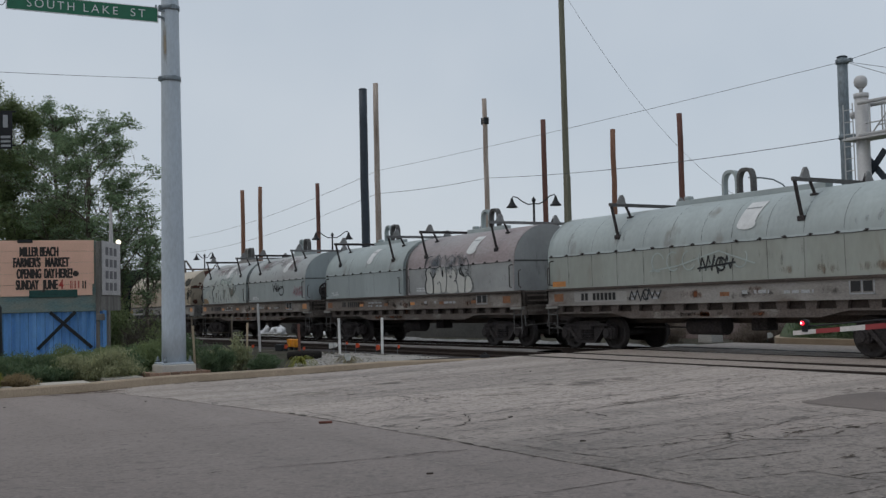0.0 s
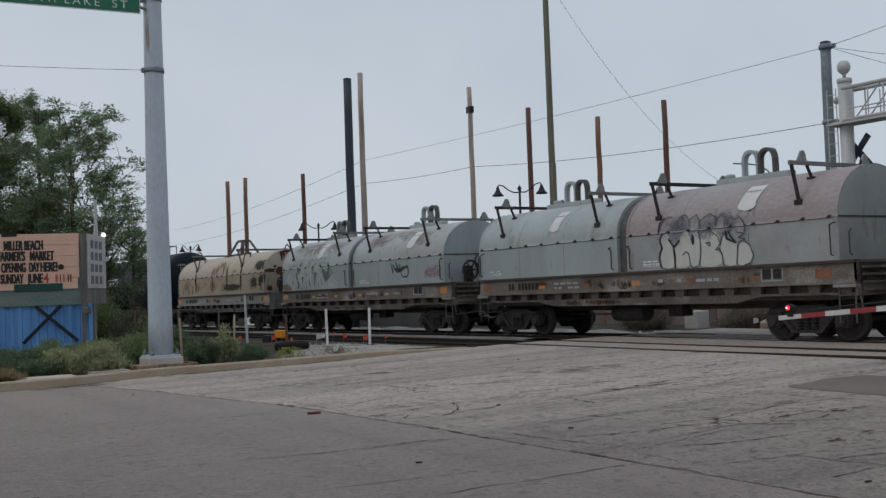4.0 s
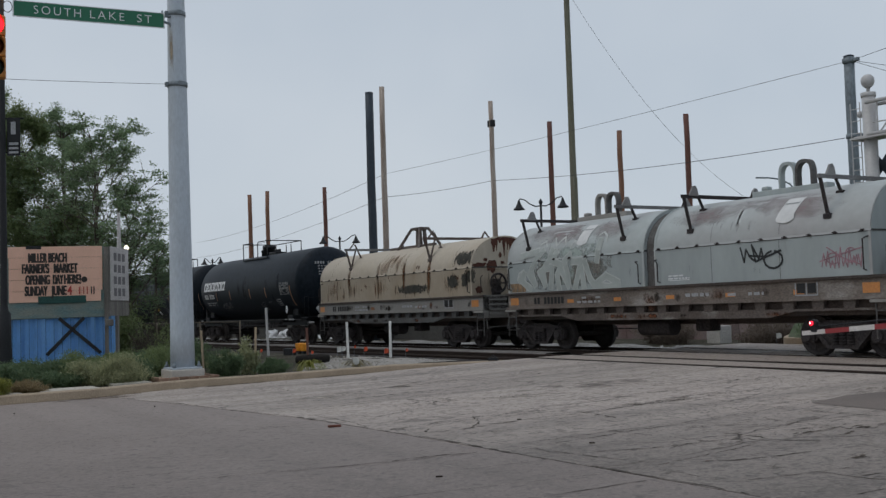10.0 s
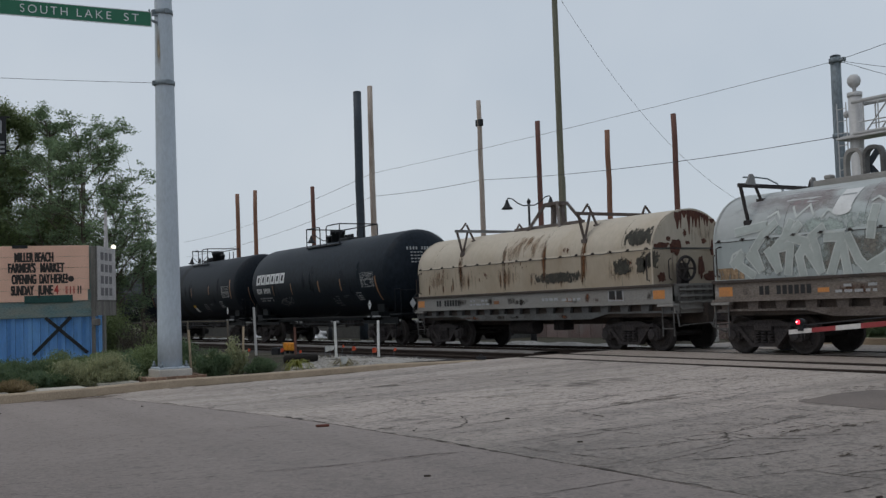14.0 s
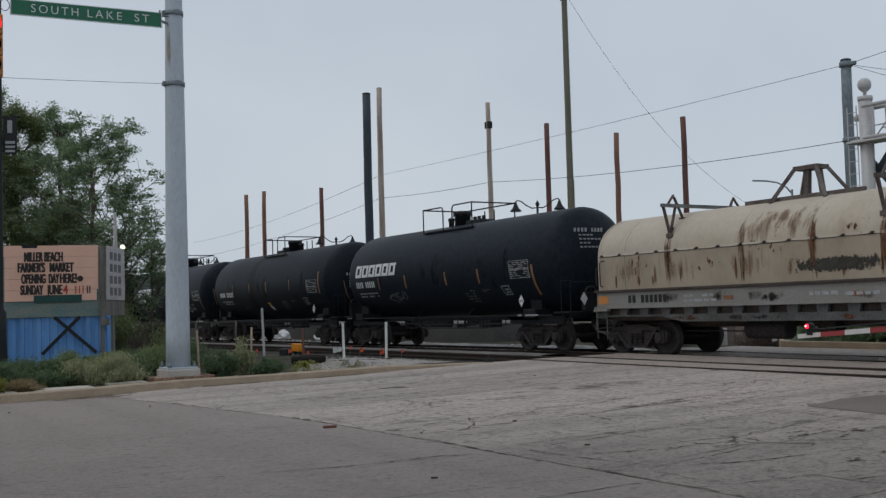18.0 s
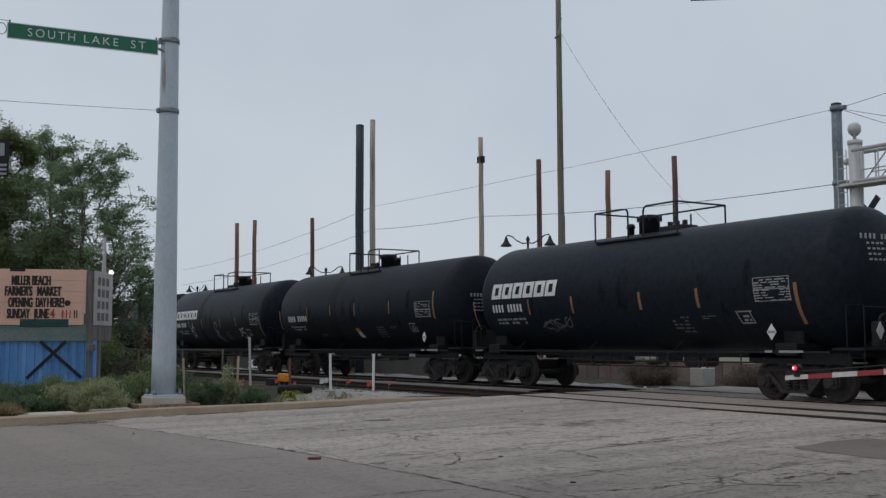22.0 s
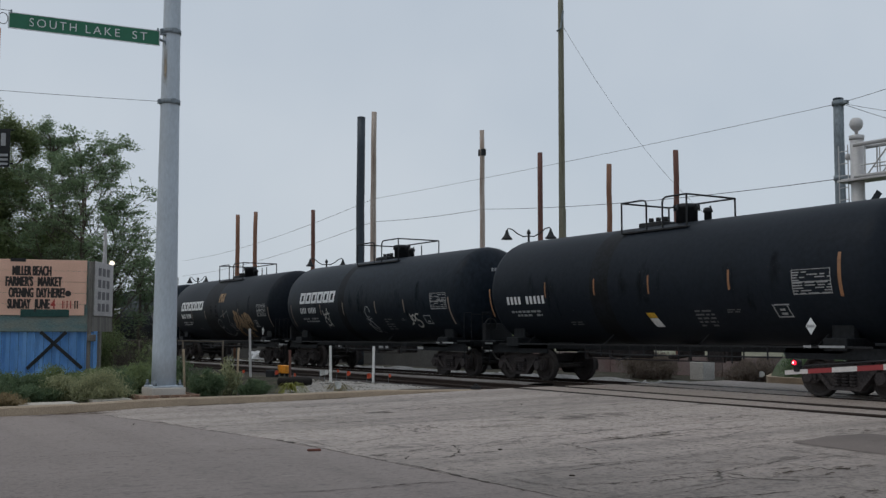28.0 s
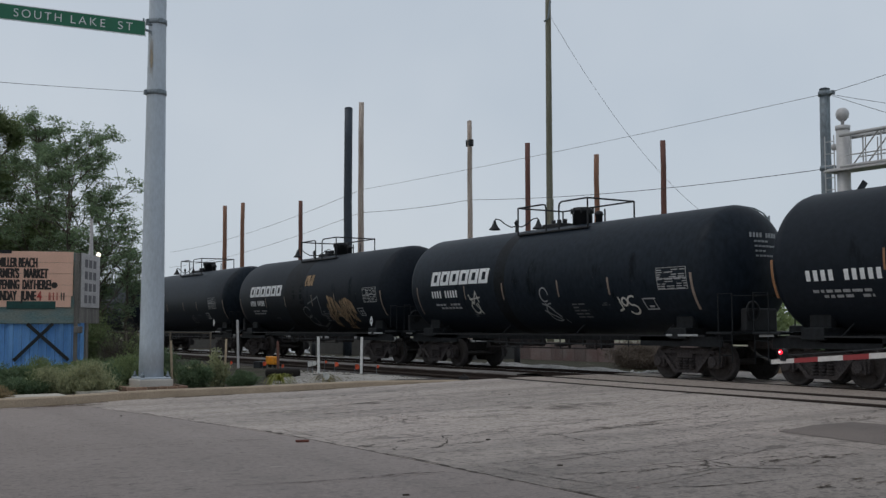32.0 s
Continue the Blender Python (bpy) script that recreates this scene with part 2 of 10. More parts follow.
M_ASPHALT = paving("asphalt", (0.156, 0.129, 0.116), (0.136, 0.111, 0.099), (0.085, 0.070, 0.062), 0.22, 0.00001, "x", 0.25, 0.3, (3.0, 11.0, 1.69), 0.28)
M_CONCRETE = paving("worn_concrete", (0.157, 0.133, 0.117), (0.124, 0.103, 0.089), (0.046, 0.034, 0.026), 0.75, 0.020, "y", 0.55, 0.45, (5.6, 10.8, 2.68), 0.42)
M_PANEL = paving("panel_concrete", (0.27, 0.225, 0.195), (0.23, 0.19, 0.163), (0.06, 0.045, 0.035), 0.5, 0.008, "x", 0.3, 0.3, (8, 16, 1.3))
M_PATCH = mat("asphalt_patch", (0.178, 0.145, 0.127), 0.9, scale=0.8, fine=70, fine_amount=0.3, bump=0.4)
M_CRACK = mat("crack", (0.052, 0.040, 0.032), 1.0, fine=30)
M_KERB = mat("kerb_concrete", (0.41, 0.32, 0.23), 0.9, other=(0.31, 0.24, 0.17), scale=1.5, amount=0.8, fine=50, fine_amount=0.25, bump=0.4)
M_BALLAST = mat("ballast", (0.066, 0.058, 0.056), 1.0, spec=0.1, other=(0.036, 0.032, 0.030), scale=2.0, amount=0.8, fine=28, fine_amount=0.7, bump=1.0)
M_GRAVEL = mat("pale_gravel", (0.33, 0.31, 0.285), 1.0, other=(0.215, 0.195, 0.168), scale=0.8, amount=0.8, fine=25, fine_amount=0.5, bump=0.9,
               patch=(0.09, 0.10, 0.05), patch_scale=0.6, patch_at=0.64, patch_soft=0.1)
M_SOIL = mat("verge_soil", (0.066, 0.058, 0.046), 1.0, other=(0.040, 0.042, 0.026), scale=1.2, amount=0.9, fine=22, fine_amount=0.6, bump=0.9, spec=0.1,
             patch=(0.12, 0.108, 0.088), patch_scale=1.1, patch_at=0.6, patch_soft=0.1)
M_TRACKGRAVEL = mat("grey_track_gravel", (0.225, 0.208, 0.198), 1.0, other=(0.125, 0.115, 0.108), scale=1.5, amount=0.9, fine=24, fine_amount=0.6, bump=0.9, spec=0.15)
M_EARTH = mat("ground_earth", (0.20, 0.18, 0.13), 1.0, other=(0.10, 0.11, 0.05), scale=0.2, amount=0.9, fine=12, fine_amount=0.5, bump=0.8)
M_RAIL = mat("rail_steel", (0.038, 0.029, 0.025), 0.85, 0.0, spec=0.15, other=(0.05, 0.035, 0.028), fine=30)
M_RAILTOP = mat("rail_head", (0.35, 0.33, 0.32), 0.35, 0.9, fine=30, fine_amount=0.15, bump=0.05)
M_TIE = mat("tie_wood", (0.042, 0.035, 0.03), 0.95, spec=0.1, fine=20, fine_amount=0.4, stretch=(1, 0.2, 1))
M_GALV = mat("galvanised_steel", (0.47, 0.525, 0.585), 0.6, 0.08, other=(0.39, 0.425, 0.46), scale=2.5, amount=0.8, fine=25, fine_amount=0.08, bump=0.05,
             stretch=(1, 1, 0.35), patch=(0.42, 0.38, 0.31), patch_scale=0.8, patch_at=0.66, patch_soft=0.12)
M_WOODPOLE = mat("weathered_wood", (0.46, 0.39, 0.34), 0.9, other=(0.27, 0.20, 0.16), scale=2, amount=0.9, fine=30, fine_amount=0.3, stretch=(3, 3, 0.25))
M_RUSTPOLE = mat("rust_brown_pole", (0.125, 0.058, 0.050), 0.9, other=(0.17, 0.08, 0.055), scale=2, amount=0.9, fine=30, fine_amount=0.3, stretch=(3, 3, 0.2))
M_ORANGEPOLE = mat("orange_brown_pole", (0.235, 0.128, 0.088), 0.9, other=(0.20, 0.09, 0.05), scale=2, amount=0.9, fine=30, fine_amount=0.3, stretch=(3, 3, 0.2))
M_MAST = mat("treated_olive_pole", (0.185, 0.18, 0.135), 0.85, other=(0.13, 0.12, 0.08), scale=2, amount=0.8, fine=30, stretch=(3, 3, 0.25))
M_DARKPOLE = mat("dark_steel_pole", (0.040, 0.052, 0.068), 0.6, 0.2, scale=2, fine=20, stretch=(1, 1, 0.3))
M_GREYPOLE = mat("grey_painted_pole", (0.20, 0.235, 0.26), 0.6, 0.2, scale=2, fine=20, stretch=(1, 1, 0.3))
M_SIGNALGREY = mat("signal_aluminium", (0.48, 0.47, 0.465), 0.5, 0.1, other=(0.42, 0.41, 0.405), fine_amount=0.06, scale=3, fine=20, bump=0.05)
M_WIRE = mat("cable_black", (0.055, 0.055, 0.058), 0.7, fine=5, bump=0)
M_BLACKMETAL = mat("black_painted_metal", (0.018, 0.019, 0.0215), 0.6, 0.0, spec=0.3, fine=30, bump=0.05)
M_TANK = mat("tank_black_paint", (0.0128, 0.0182, 0.0262), 0.46, 0.0, spec=0.09, other=(0.0130, 0.0175, 0.0235), scale=0.7, amount=0.8, fine=8, fine_amount=0.25, bump=0.02,
             stretch=(1, 1, 0.6), patch=(0.0105, 0.0160, 0.0210), patch_scale=0.5, patch_at=0.58, patch_soft=0.2)
M_TANKBAND = mat("tank_dull_black", (0.0165, 0.0185, 0.0210), 0.62, spec=0.12, other=(0.0150, 0.0160, 0.0175), scale=0.8, amount=0.8, fine=10, fine_amount=0.3, bump=0.05)
M_SPILL = mat("tank_spill_black", (0.0105, 0.0108, 0.0118), 0.55, spec=0.10, other=(0.0128, 0.0155, 0.0195), scale=1.6, amount=0.9, fine=10, fine_amount=0.3, bump=0.05)
M_TANKTAIL = mat("tank_faded_black", (0.0130, 0.0172, 0.0238), 0.50, spec=0.095, other=(0.0115, 0.0150, 0.0205), scale=0.6, amount=0.9, fine=9, fine_amount=0.15, bump=0.015)
M_TRUCK = mat("truck_grime", (0.040, 0.036, 0.0375), 0.9, spec=0.18, other=(0.056, 0.047, 0.044), scale=3, amount=0.8, fine=25, fine_amount=0.4, bump=0.3)
M_WHEEL = mat("wheel_steel", (0.048, 0.043, 0.043), 0.75, 0.1, spec=0.3, other=(0.040, 0.033, 0.029), scale=4, amount=0.7, fine=20)
M_HOOD = mat("hood_grey_green", (0.375, 0.418, 0.412), 0.6, other=(0.295, 0.325, 0.322), scale=0.8, amount=0.8, fine=10, fine_amount=0.06, bump=0.03,
             stretch=(1, 1, 0.45), patch=(0.20, 0.19, 0.165), patch_scale=1.3, patch_at=0.62, patch_soft=0.12)
M_HOODPINK = mat("hood_faded_red", (0.315, 0.258, 0.258), 0.62, other=(0.33, 0.355, 0.355), scale=0.45, amount=0.95, fine=14, fine_amount=0.12, bump=0.04,
                 stretch=(0.5, 1, 1))
M_HOODWARM = mat("hood_skirt_warm_grey", (0.335, 0.340, 0.335), 0.65, other=(0.255, 0.258, 0.256), scale=1.0, amount=0.9, fine=8, fine_amount=0.06, bump=0.05)
M_HOODLOW = mat("hood_skirt_grey", (0.365, 0.405, 0.405), 0.65, other=(0.285, 0.315, 0.315), scale=1.0, amount=0.8, fine=8, fine_amount=0.05, bump=0.05,
                stretch=(1, 1, 0.3), patch=(0.20, 0.185, 0.165), patch_scale=1.6, patch_at=0.64, patch_soft=0.14)
M_HOODBEIGE = mat("hood_skirt_beige_grey", (0.325, 0.348, 0.318), 0.65, other=(0.26, 0.268, 0.235), scale=0.9, amount=0.8, fine=8, fine_amount=0.05, bump=0.03,
                  stretch=(1, 1, 0.4), patch=(0.22, 0.20, 0.16), patch_scale=1.4, patch_at=0.64, patch_soft=0.14)
M_HOODSILVER = mat("hood_silver", (0.405, 0.445, 0.440), 0.6, 0.0, other=(0.365, 0.350, 0.348), scale=0.35, amount=1.0, fine=9, fine_amount=0.05, bump=0.04,
                   stretch=(0.6, 1, 0.6))
M_CREAM = mat("hood_cream_rusted", (0.485, 0.425, 0.345), 0.7, other=(0.415, 0.345, 0.262), scale=0.9, amount=0.8, fine=9, fine_amount=0.06, bump=0.02,
              stretch=(1.0, 1, 0.5), patch=(0.30, 0.20, 0.12), patch_scale=1.0, patch_at=0.64, patch_soft=0.16)
M_CREAMLOW = mat("skirt_cream_rusted", (0.375, 0.315, 0.242), 0.7, other=(0.300, 0.240, 0.172), scale=0.9, amount=0.8, fine=9, fine_amount=0.06, bump=0.02,
                 stretch=(1.0, 1, 0.5), patch=(0.27, 0.18, 0.11), patch_scale=1.0, patch_at=0.64, patch_soft=0.16)
M_RUSTPATCH = mat("deep_rust", (0.075, 0.026, 0.018), 0.9, other=(0.11, 0.042, 0.024), scale=4, amount=0.8, fine=25, fine_amount=0.4)
M_PALEGRAVEL = mat("white_gravel", (0.27, 0.26, 0.25), 1.0, other=(0.15, 0.142, 0.135), scale=1.2, amount=0.8, fine=14, fine_amount=0.5, bump=0.9)
M_SILL = mat("sill_weathered", (0.18, 0.15, 0.13), 0.8, other=(0.105, 0.083, 0.068), scale=1.4, amount=0.9, fine=22, fine_amount=0.3, bump=0.15,
             stretch=(0.7, 1, 1.6), patch=(0.28, 0.26, 0.24), patch_scale=0.9, patch_at=0.55, patch_soft=0.12)
M_SILLPALE = mat("sill_pale_grey", (0.305, 0.295, 0.28), 0.75, other=(0.20, 0.185, 0.168), scale=1.2, amount=0.9, fine=22, fine_amount=0.12, bump=0.1,
                 stretch=(0.6, 1, 1.6), patch=(0.14, 0.095, 0.07), patch_scale=1.6, patch_at=0.66, patch_soft=0.08)
M_SILLWORN = mat("worn_pale_sill", (0.238, 0.23, 0.218), 0.75, other=(0.20, 0.185, 0.168), scale=1.2, amount=0.9, fine=22, fine_amount=0.12, bump=0.1,
                 stretch=(0.6, 1, 1.6), patch=(0.14, 0.095, 0.07), patch_scale=1.6, patch_at=0.66, patch_soft=0.08)
M_SILLDARK = mat("sill_dark_brown", (0.065, 0.048, 0.04), 0.85, other=(0.03, 0.025, 0.022), scale=1.5, amount=0.8, fine=25, fine_amount=0.35)
M_CHANNEL = mat("channel_brown_grey", (0.125, 0.105, 0.094), 0.85, other=(0.070, 0.052, 0.043), scale=1.6, amount=0.9, fine=22, fine_amount=0.3, bump=0.15, stretch=(0.8, 1, 1.4),
                patch=(0.20, 0.185, 0.17), patch_scale=1.3, patch_at=0.6, patch_soft=0.1)
M_SILLC1 = mat("sill_dirty_white", (0.27, 0.255, 0.24), 0.8, other=(0.175, 0.155, 0.14), scale=1.3, amount=0.9, fine=22, fine_amount=0.15, bump=0.1,
               stretch=(0.6, 1, 1.4), patch=(0.11, 0.085, 0.068), patch_scale=1.2, patch_at=0.62, patch_soft=0.1)
M_CHANNELGREY = mat("channel_dull_grey", (0.098, 0.100, 0.101), 0.85, other=(0.058, 0.053, 0.049), scale=1.6, amount=0.9, fine=22, fine_amount=0.25, bump=0.15)
M_BARGREY = mat("bar_weathered_grey", (0.185, 0.188, 0.19), 0.75, other=(0.11, 0.10, 0.097), scale=2, amount=0.9, fine=20, fine_amount=0.2)
M_BARPALE = mat("fin_pale_grey", (0.26, 0.262, 0.262), 0.75, other=(0.17, 0.16, 0.155), scale=2, amount=0.9, fine=20, fine_amount=0.2)
M_FRAMEGREY = mat("frame_grey", (0.10, 0.098, 0.096), 0.75, other=(0.06, 0.052, 0.047), scale=3, amount=0.8, fine=20)
M_RUBBER = mat("flangeway_rubber", (0.028, 0.025, 0.023), 1.0, spec=0.05, fine=30)
M_ORANGE = mat("reflector_orange", (0.55, 0.22, 0.06), 0.5, other=(0.35, 0.17, 0.07), scale=4, fine=30, fine_amount=0.15, bump=0)
M_ORANGEDIM = mat("reflector_dulled", (0.25, 0.105, 0.045), 0.7, other=(0.16, 0.075, 0.04), scale=5, amount=0.9, fine=30, fine_amount=0.3, bump=0)
M_STRIPEPALE = mat("stripe_pale_faded", (0.25, 0.195, 0.16), 0.6, other=(0.13, 0.10, 0.085), scale=5, fine=30, bump=0)
M_STRIPE = mat("stripe_orange_faded", (0.30, 0.145, 0.065), 0.55, other=(0.14, 0.075, 0.04), scale=5, fine=30, bump=0)
M_WHITE = mat("white_lettering", (0.72, 0.73, 0.74), 0.6, other=(0.55, 0.56, 0.57), scale=3, fine=30, fine_amount=0.1, bump=0)
M_GREYTEXT = mat("grey_lettering", (0.34, 0.35, 0.36), 0.6, scale=3, fine=30, bump=0)
M_DIMTEXT = mat("dim_lettering", (0.12, 0.125, 0.13), 0.6, scale=3, fine=30, bump=0)
M_BLACKTEXT = mat("black_lettering", (0.015, 0.015, 0.016), 0.7, fine=30, bump=0)

# ---- mesh helpers ----


def box(bm, x0, x1, y0, y1, z0, z1):
    v = [bm.verts.new(p) for p in ((x0, y0, z0), (x1, y0, z0), (x1, y1, z0), (x0, y1, z0), (x0, y0, z1), (x1, y0, z1), (x1, y1, z1), (x0, y1, z1))]
    for f in ((3, 2, 1, 0), (4, 5, 6, 7), (0, 1, 5, 4), (1, 2, 6, 5), (2, 3, 7, 6), (3, 0, 4, 7)):
        bm.faces.new([v[i] for i in f])


def bevel_box(bm, x0, x1, y0, y1, z0, z1, e=0.02):
    t = bmesh.new()
    box(t, x0, x1, y0, y1, z0, z1)
    bmesh.ops.bevel(t, geom=t.edges[:], offset=e, segments=2, affect="EDGES", profile=0.5)
    join(bm, t)


def join(bm, other, m=None):
    """Adds the bmesh other to bm, moved by m."""
    tab = {}
    for v in other.verts:
        tab[v] = bm.verts.new(m @ v.co if m else v.co)
    for f in other.faces:
        try:
            nf = bm.faces.new([tab[v] for v in f.verts])
            nf.smooth = f.smooth
        except ValueError:
            pass
    other.free()


def tube(bm, pts, r, seg=8, r1=None, cap=True):
    """A round bar along the points; r1: radius at its end."""
    pts = [Vector(p) for p in pts]
    rings = []
    side = None
    for i, p in enumerate(pts):
        d = (pts[min(i + 1, len(pts) - 1)] - pts[max(i - 1, 0)]).normalized()
        ref = Vector((0, 0, 1)) if abs(d.z) < 0.9 else Vector((1, 0, 0))
        a = d.cross(ref).normalized() if side is None else (side - d * side.dot(d)).normalized()
        side = a
        b = d.cross(a)
        rr = r if r1 is None else r + (r1 - r) * i / (len(pts) - 1)
        rings.append([bm.verts.new(p + (a * math.cos(2 * math.pi * j / seg) + b * math.sin(2 * math.pi * j / seg)) * rr) for j in range(seg)])
    for u, w in zip(rings, rings[1:]):
        for j in range(seg):
            f = bm.faces.new((u[j], u[(j + 1) % seg], w[(j + 1) % seg], w[j]))
            f.smooth = seg > 6
    if cap:
        bm.faces.new(rings[0][::-1])
        bm.faces.new(rings[-1])


def beam(bm, p, q, w, h):
    """A square bar from p to q, w wide and h high."""
    p, q = Vector(p), Vector(q)
    d = (q - p).normalized()
    ref = Vector((0, 0, 1)) if abs(d.z) < 0.95 else Vector((0, 1, 0))
    a = d.cross(ref).normalized() * w / 2
    b = a.cross(d).normalized() * h / 2
    v = [bm.verts.new(c + s * a + t * b) for c in (p, q) for s, t in ((-1, -1), (1, -1), (1, 1), (-1, 1))]
    for f in ((3, 2, 1, 0), (4, 5, 6, 7), (0, 1, 5, 4), (1, 2, 6, 5), (2, 3, 7, 6), (3, 0, 4, 7)):
        bm.faces.new([v[i] for i in f])


def lathe(bm, prof, seg=24, m=None, cap=True):
    """A turned shape about z from rows of (radius, height)."""
    rings = []
    for r, z in prof:
        ring = []
        for j in range(seg):
            p = Vector((r * math.cos(2 * math.pi * j / seg), r * math.sin(2 * math.pi * j / seg), z))
            ring.append(bm.verts.new(m @ p if m else p))
        rings.append(ring)
    for u, w in zip(rings, rings[1:]):
        for j in range(seg):
            f = bm.faces.new((u[j], u[(j + 1) % seg], w[(j + 1) % seg], w[j]))
            f.smooth = True
    if cap:
        bm.faces.new(rings[0][::-1])
        bm.faces.new(rings[-1])


def plate(bm, outline, depth, m):
    """An outline in x, z given a thickness along y (from 0 to depth), moved by m."""
    a = [bm.verts.new(m @ Vector((x, 0, z))) for x, z in outline]
    b = [bm.verts.new(m @ Vector((x, depth, z))) for x, z in outline]
    bm.faces.new(a)
    bm.faces.new(b[::-1])
    for i in range(len(a)):
        j = (i + 1) % len(a)
        bm.faces.new((a[j], a[i], b[i], b[j]))


def part(name, bm, material, parent=None, label=""):
    """One mesh object out of a bmesh, under a thing or a part."""
    me = bpy.data.meshes.new(name)
    bmesh.ops.recalc_face_normals(bm, faces=bm.faces[:]) if len(bm.faces) < 60000 else None
    bm.to_mesh(me)
    bm.free()
    me.materials.append(material)
    ob = new(name, me)
    if parent:
        ob.parent = parent
    return tagged(ob, label)


def thing(name, label, category, group="", kind="", at=None):
    ob = new(name)
    ob.empty_display_size = 0.2
    if at:
        ob.matrix_basis = at
    return tagged(ob, label, category, group, kind)


NB = bmesh.new

# ---- the setting ----
TRACK_Y = 20.48          # centre line of the train's track
NEAR_Y = 16.80           # centre line of the free track before it
GRADE = 0.00539          # both tracks rise this much towards +x
TILT = math.degrees(math.atan(GRADE))
ROAD_Z = 0.045          # street level; the approach climbs from here to the rails
KERB_X = -21.6
JOINT_Y = 6.15           # where the asphalt of the cross street meets the concrete approach
ROAD_END_X = 6.0


def rail_z(x):
    return 0.2 + GRADE * x


def road_z(y):
    return ROAD_Z + 0.065 * min(1.0, max(0.0, (y - JOINT_Y) / (NEAR_Y - 0.8 - JOINT_Y)))


def ground_z(x, y):
    x = max(-90.0, min(30.0, x))
    return GRADE * x - 0.06


def ground():
    bm = NB()
    xs = [-1500, -600, -300, -200, -150, -120, -100, -90, -70, -50, -35, -22, -10, 6, 20, 30, 60, 120, 300, 800, 1500]
    ys = [-1500, -500, -200, -100, -50, -20, 0, 10, 24, 40, 60, 100, 160, 300, 700, 1500]
    g = [[bm.verts.new((x, y, ground_z(x, y))) for y in ys] for x in xs]
    for i in range(len(xs) - 1):
        for j in range(len(ys) - 1):
            bm.faces.new((g[i][j], g[i + 1][j], g[i + 1][j + 1], g[i][j + 1]))
    tagged(part("ground", bm, M_EARTH), "dry earth with sparse grass reaching the horizon", "ground", kind="structure")


def kerb_line():
    """Inner edge of the street corner: straight along the approach, then bowed out at the corner."""
    pts = [(KERB_X, 15.2), (KERB_X, 12), (KERB_X, 9), (KERB_X - 0.02, 7.2), (-21.35, 6.2), (-20.95, 5.3), (-20.7, 4.2), (-20.6, 3.0), (-20.7, 1.5), (-21.2, 0.0), (-22.2, -1.2), (-24, -2.0), (-28, -2.5), (-60, -2.6)]
    return pts


def cut_lines(bm, axis):
    """Cut a road sheet into strips, so that it can follow the fall of the ground."""
    for k in range(11):
        co, no = ((-22.0 + 1.4 * k, 0, 0), (1, 0, 0)) if axis == "x" else ((0, 7.0 + 0.85 * k, 0), (0, 1, 0))
        bmesh.ops.bisect_plane(bm, geom=bm.verts[:] + bm.edges[:] + bm.faces[:], plane_co=co, plane_no=no)


def fall(x, y):
    """How far the street falls away towards the corner."""
    u = min(14.0, max(0.0, -8.0 - x)) * (1 if x > -22 else max(0.0, (x + 27) / 5))
    return -0.0056 * u * min(1.0, max(0.0, (15.5 - y) / 5.5))


def bend(x, y):
    """The joint of the two pavings bends towards the kerb's foot."""
    return y - 1.0 * min(1.0, max(0.0, (-12.5 - x) / 8.0)) ** 1.3 * max(0.0, 1 - abs(y - JOINT_Y) / 2)


def settle():
    sheets = ("road_street", "road_approach", "cracks", "scratches", "road_stain", "kerb", "gutter_dirt", "verge", "verge_gravel", "verge_stones", "asphalt_patch")
    for ob in list(scene.objects):
        kind = ob.name.split(".")[0]
        if kind in sheets and ob.type == "MESH":
            for v in ob.data.vertices:
                v.co.z += fall(v.co.x, v.co.y)
                if kind in ("road_street", "road_approach", "cracks"):
                    v.co.y = bend(v.co.x, v.co.y)
        elif ob.parent is None and kind in ("shrub", "paving_slab", "strap_leaf_plant", "brick_pad", "brick_piece", "leaf_litter", "old_tyre", "track_debris"):
            m = ob.matrix_basis.copy()
            m.translation.z += fall(m.translation.x, m.translation.y)
            ob.matrix_basis = m


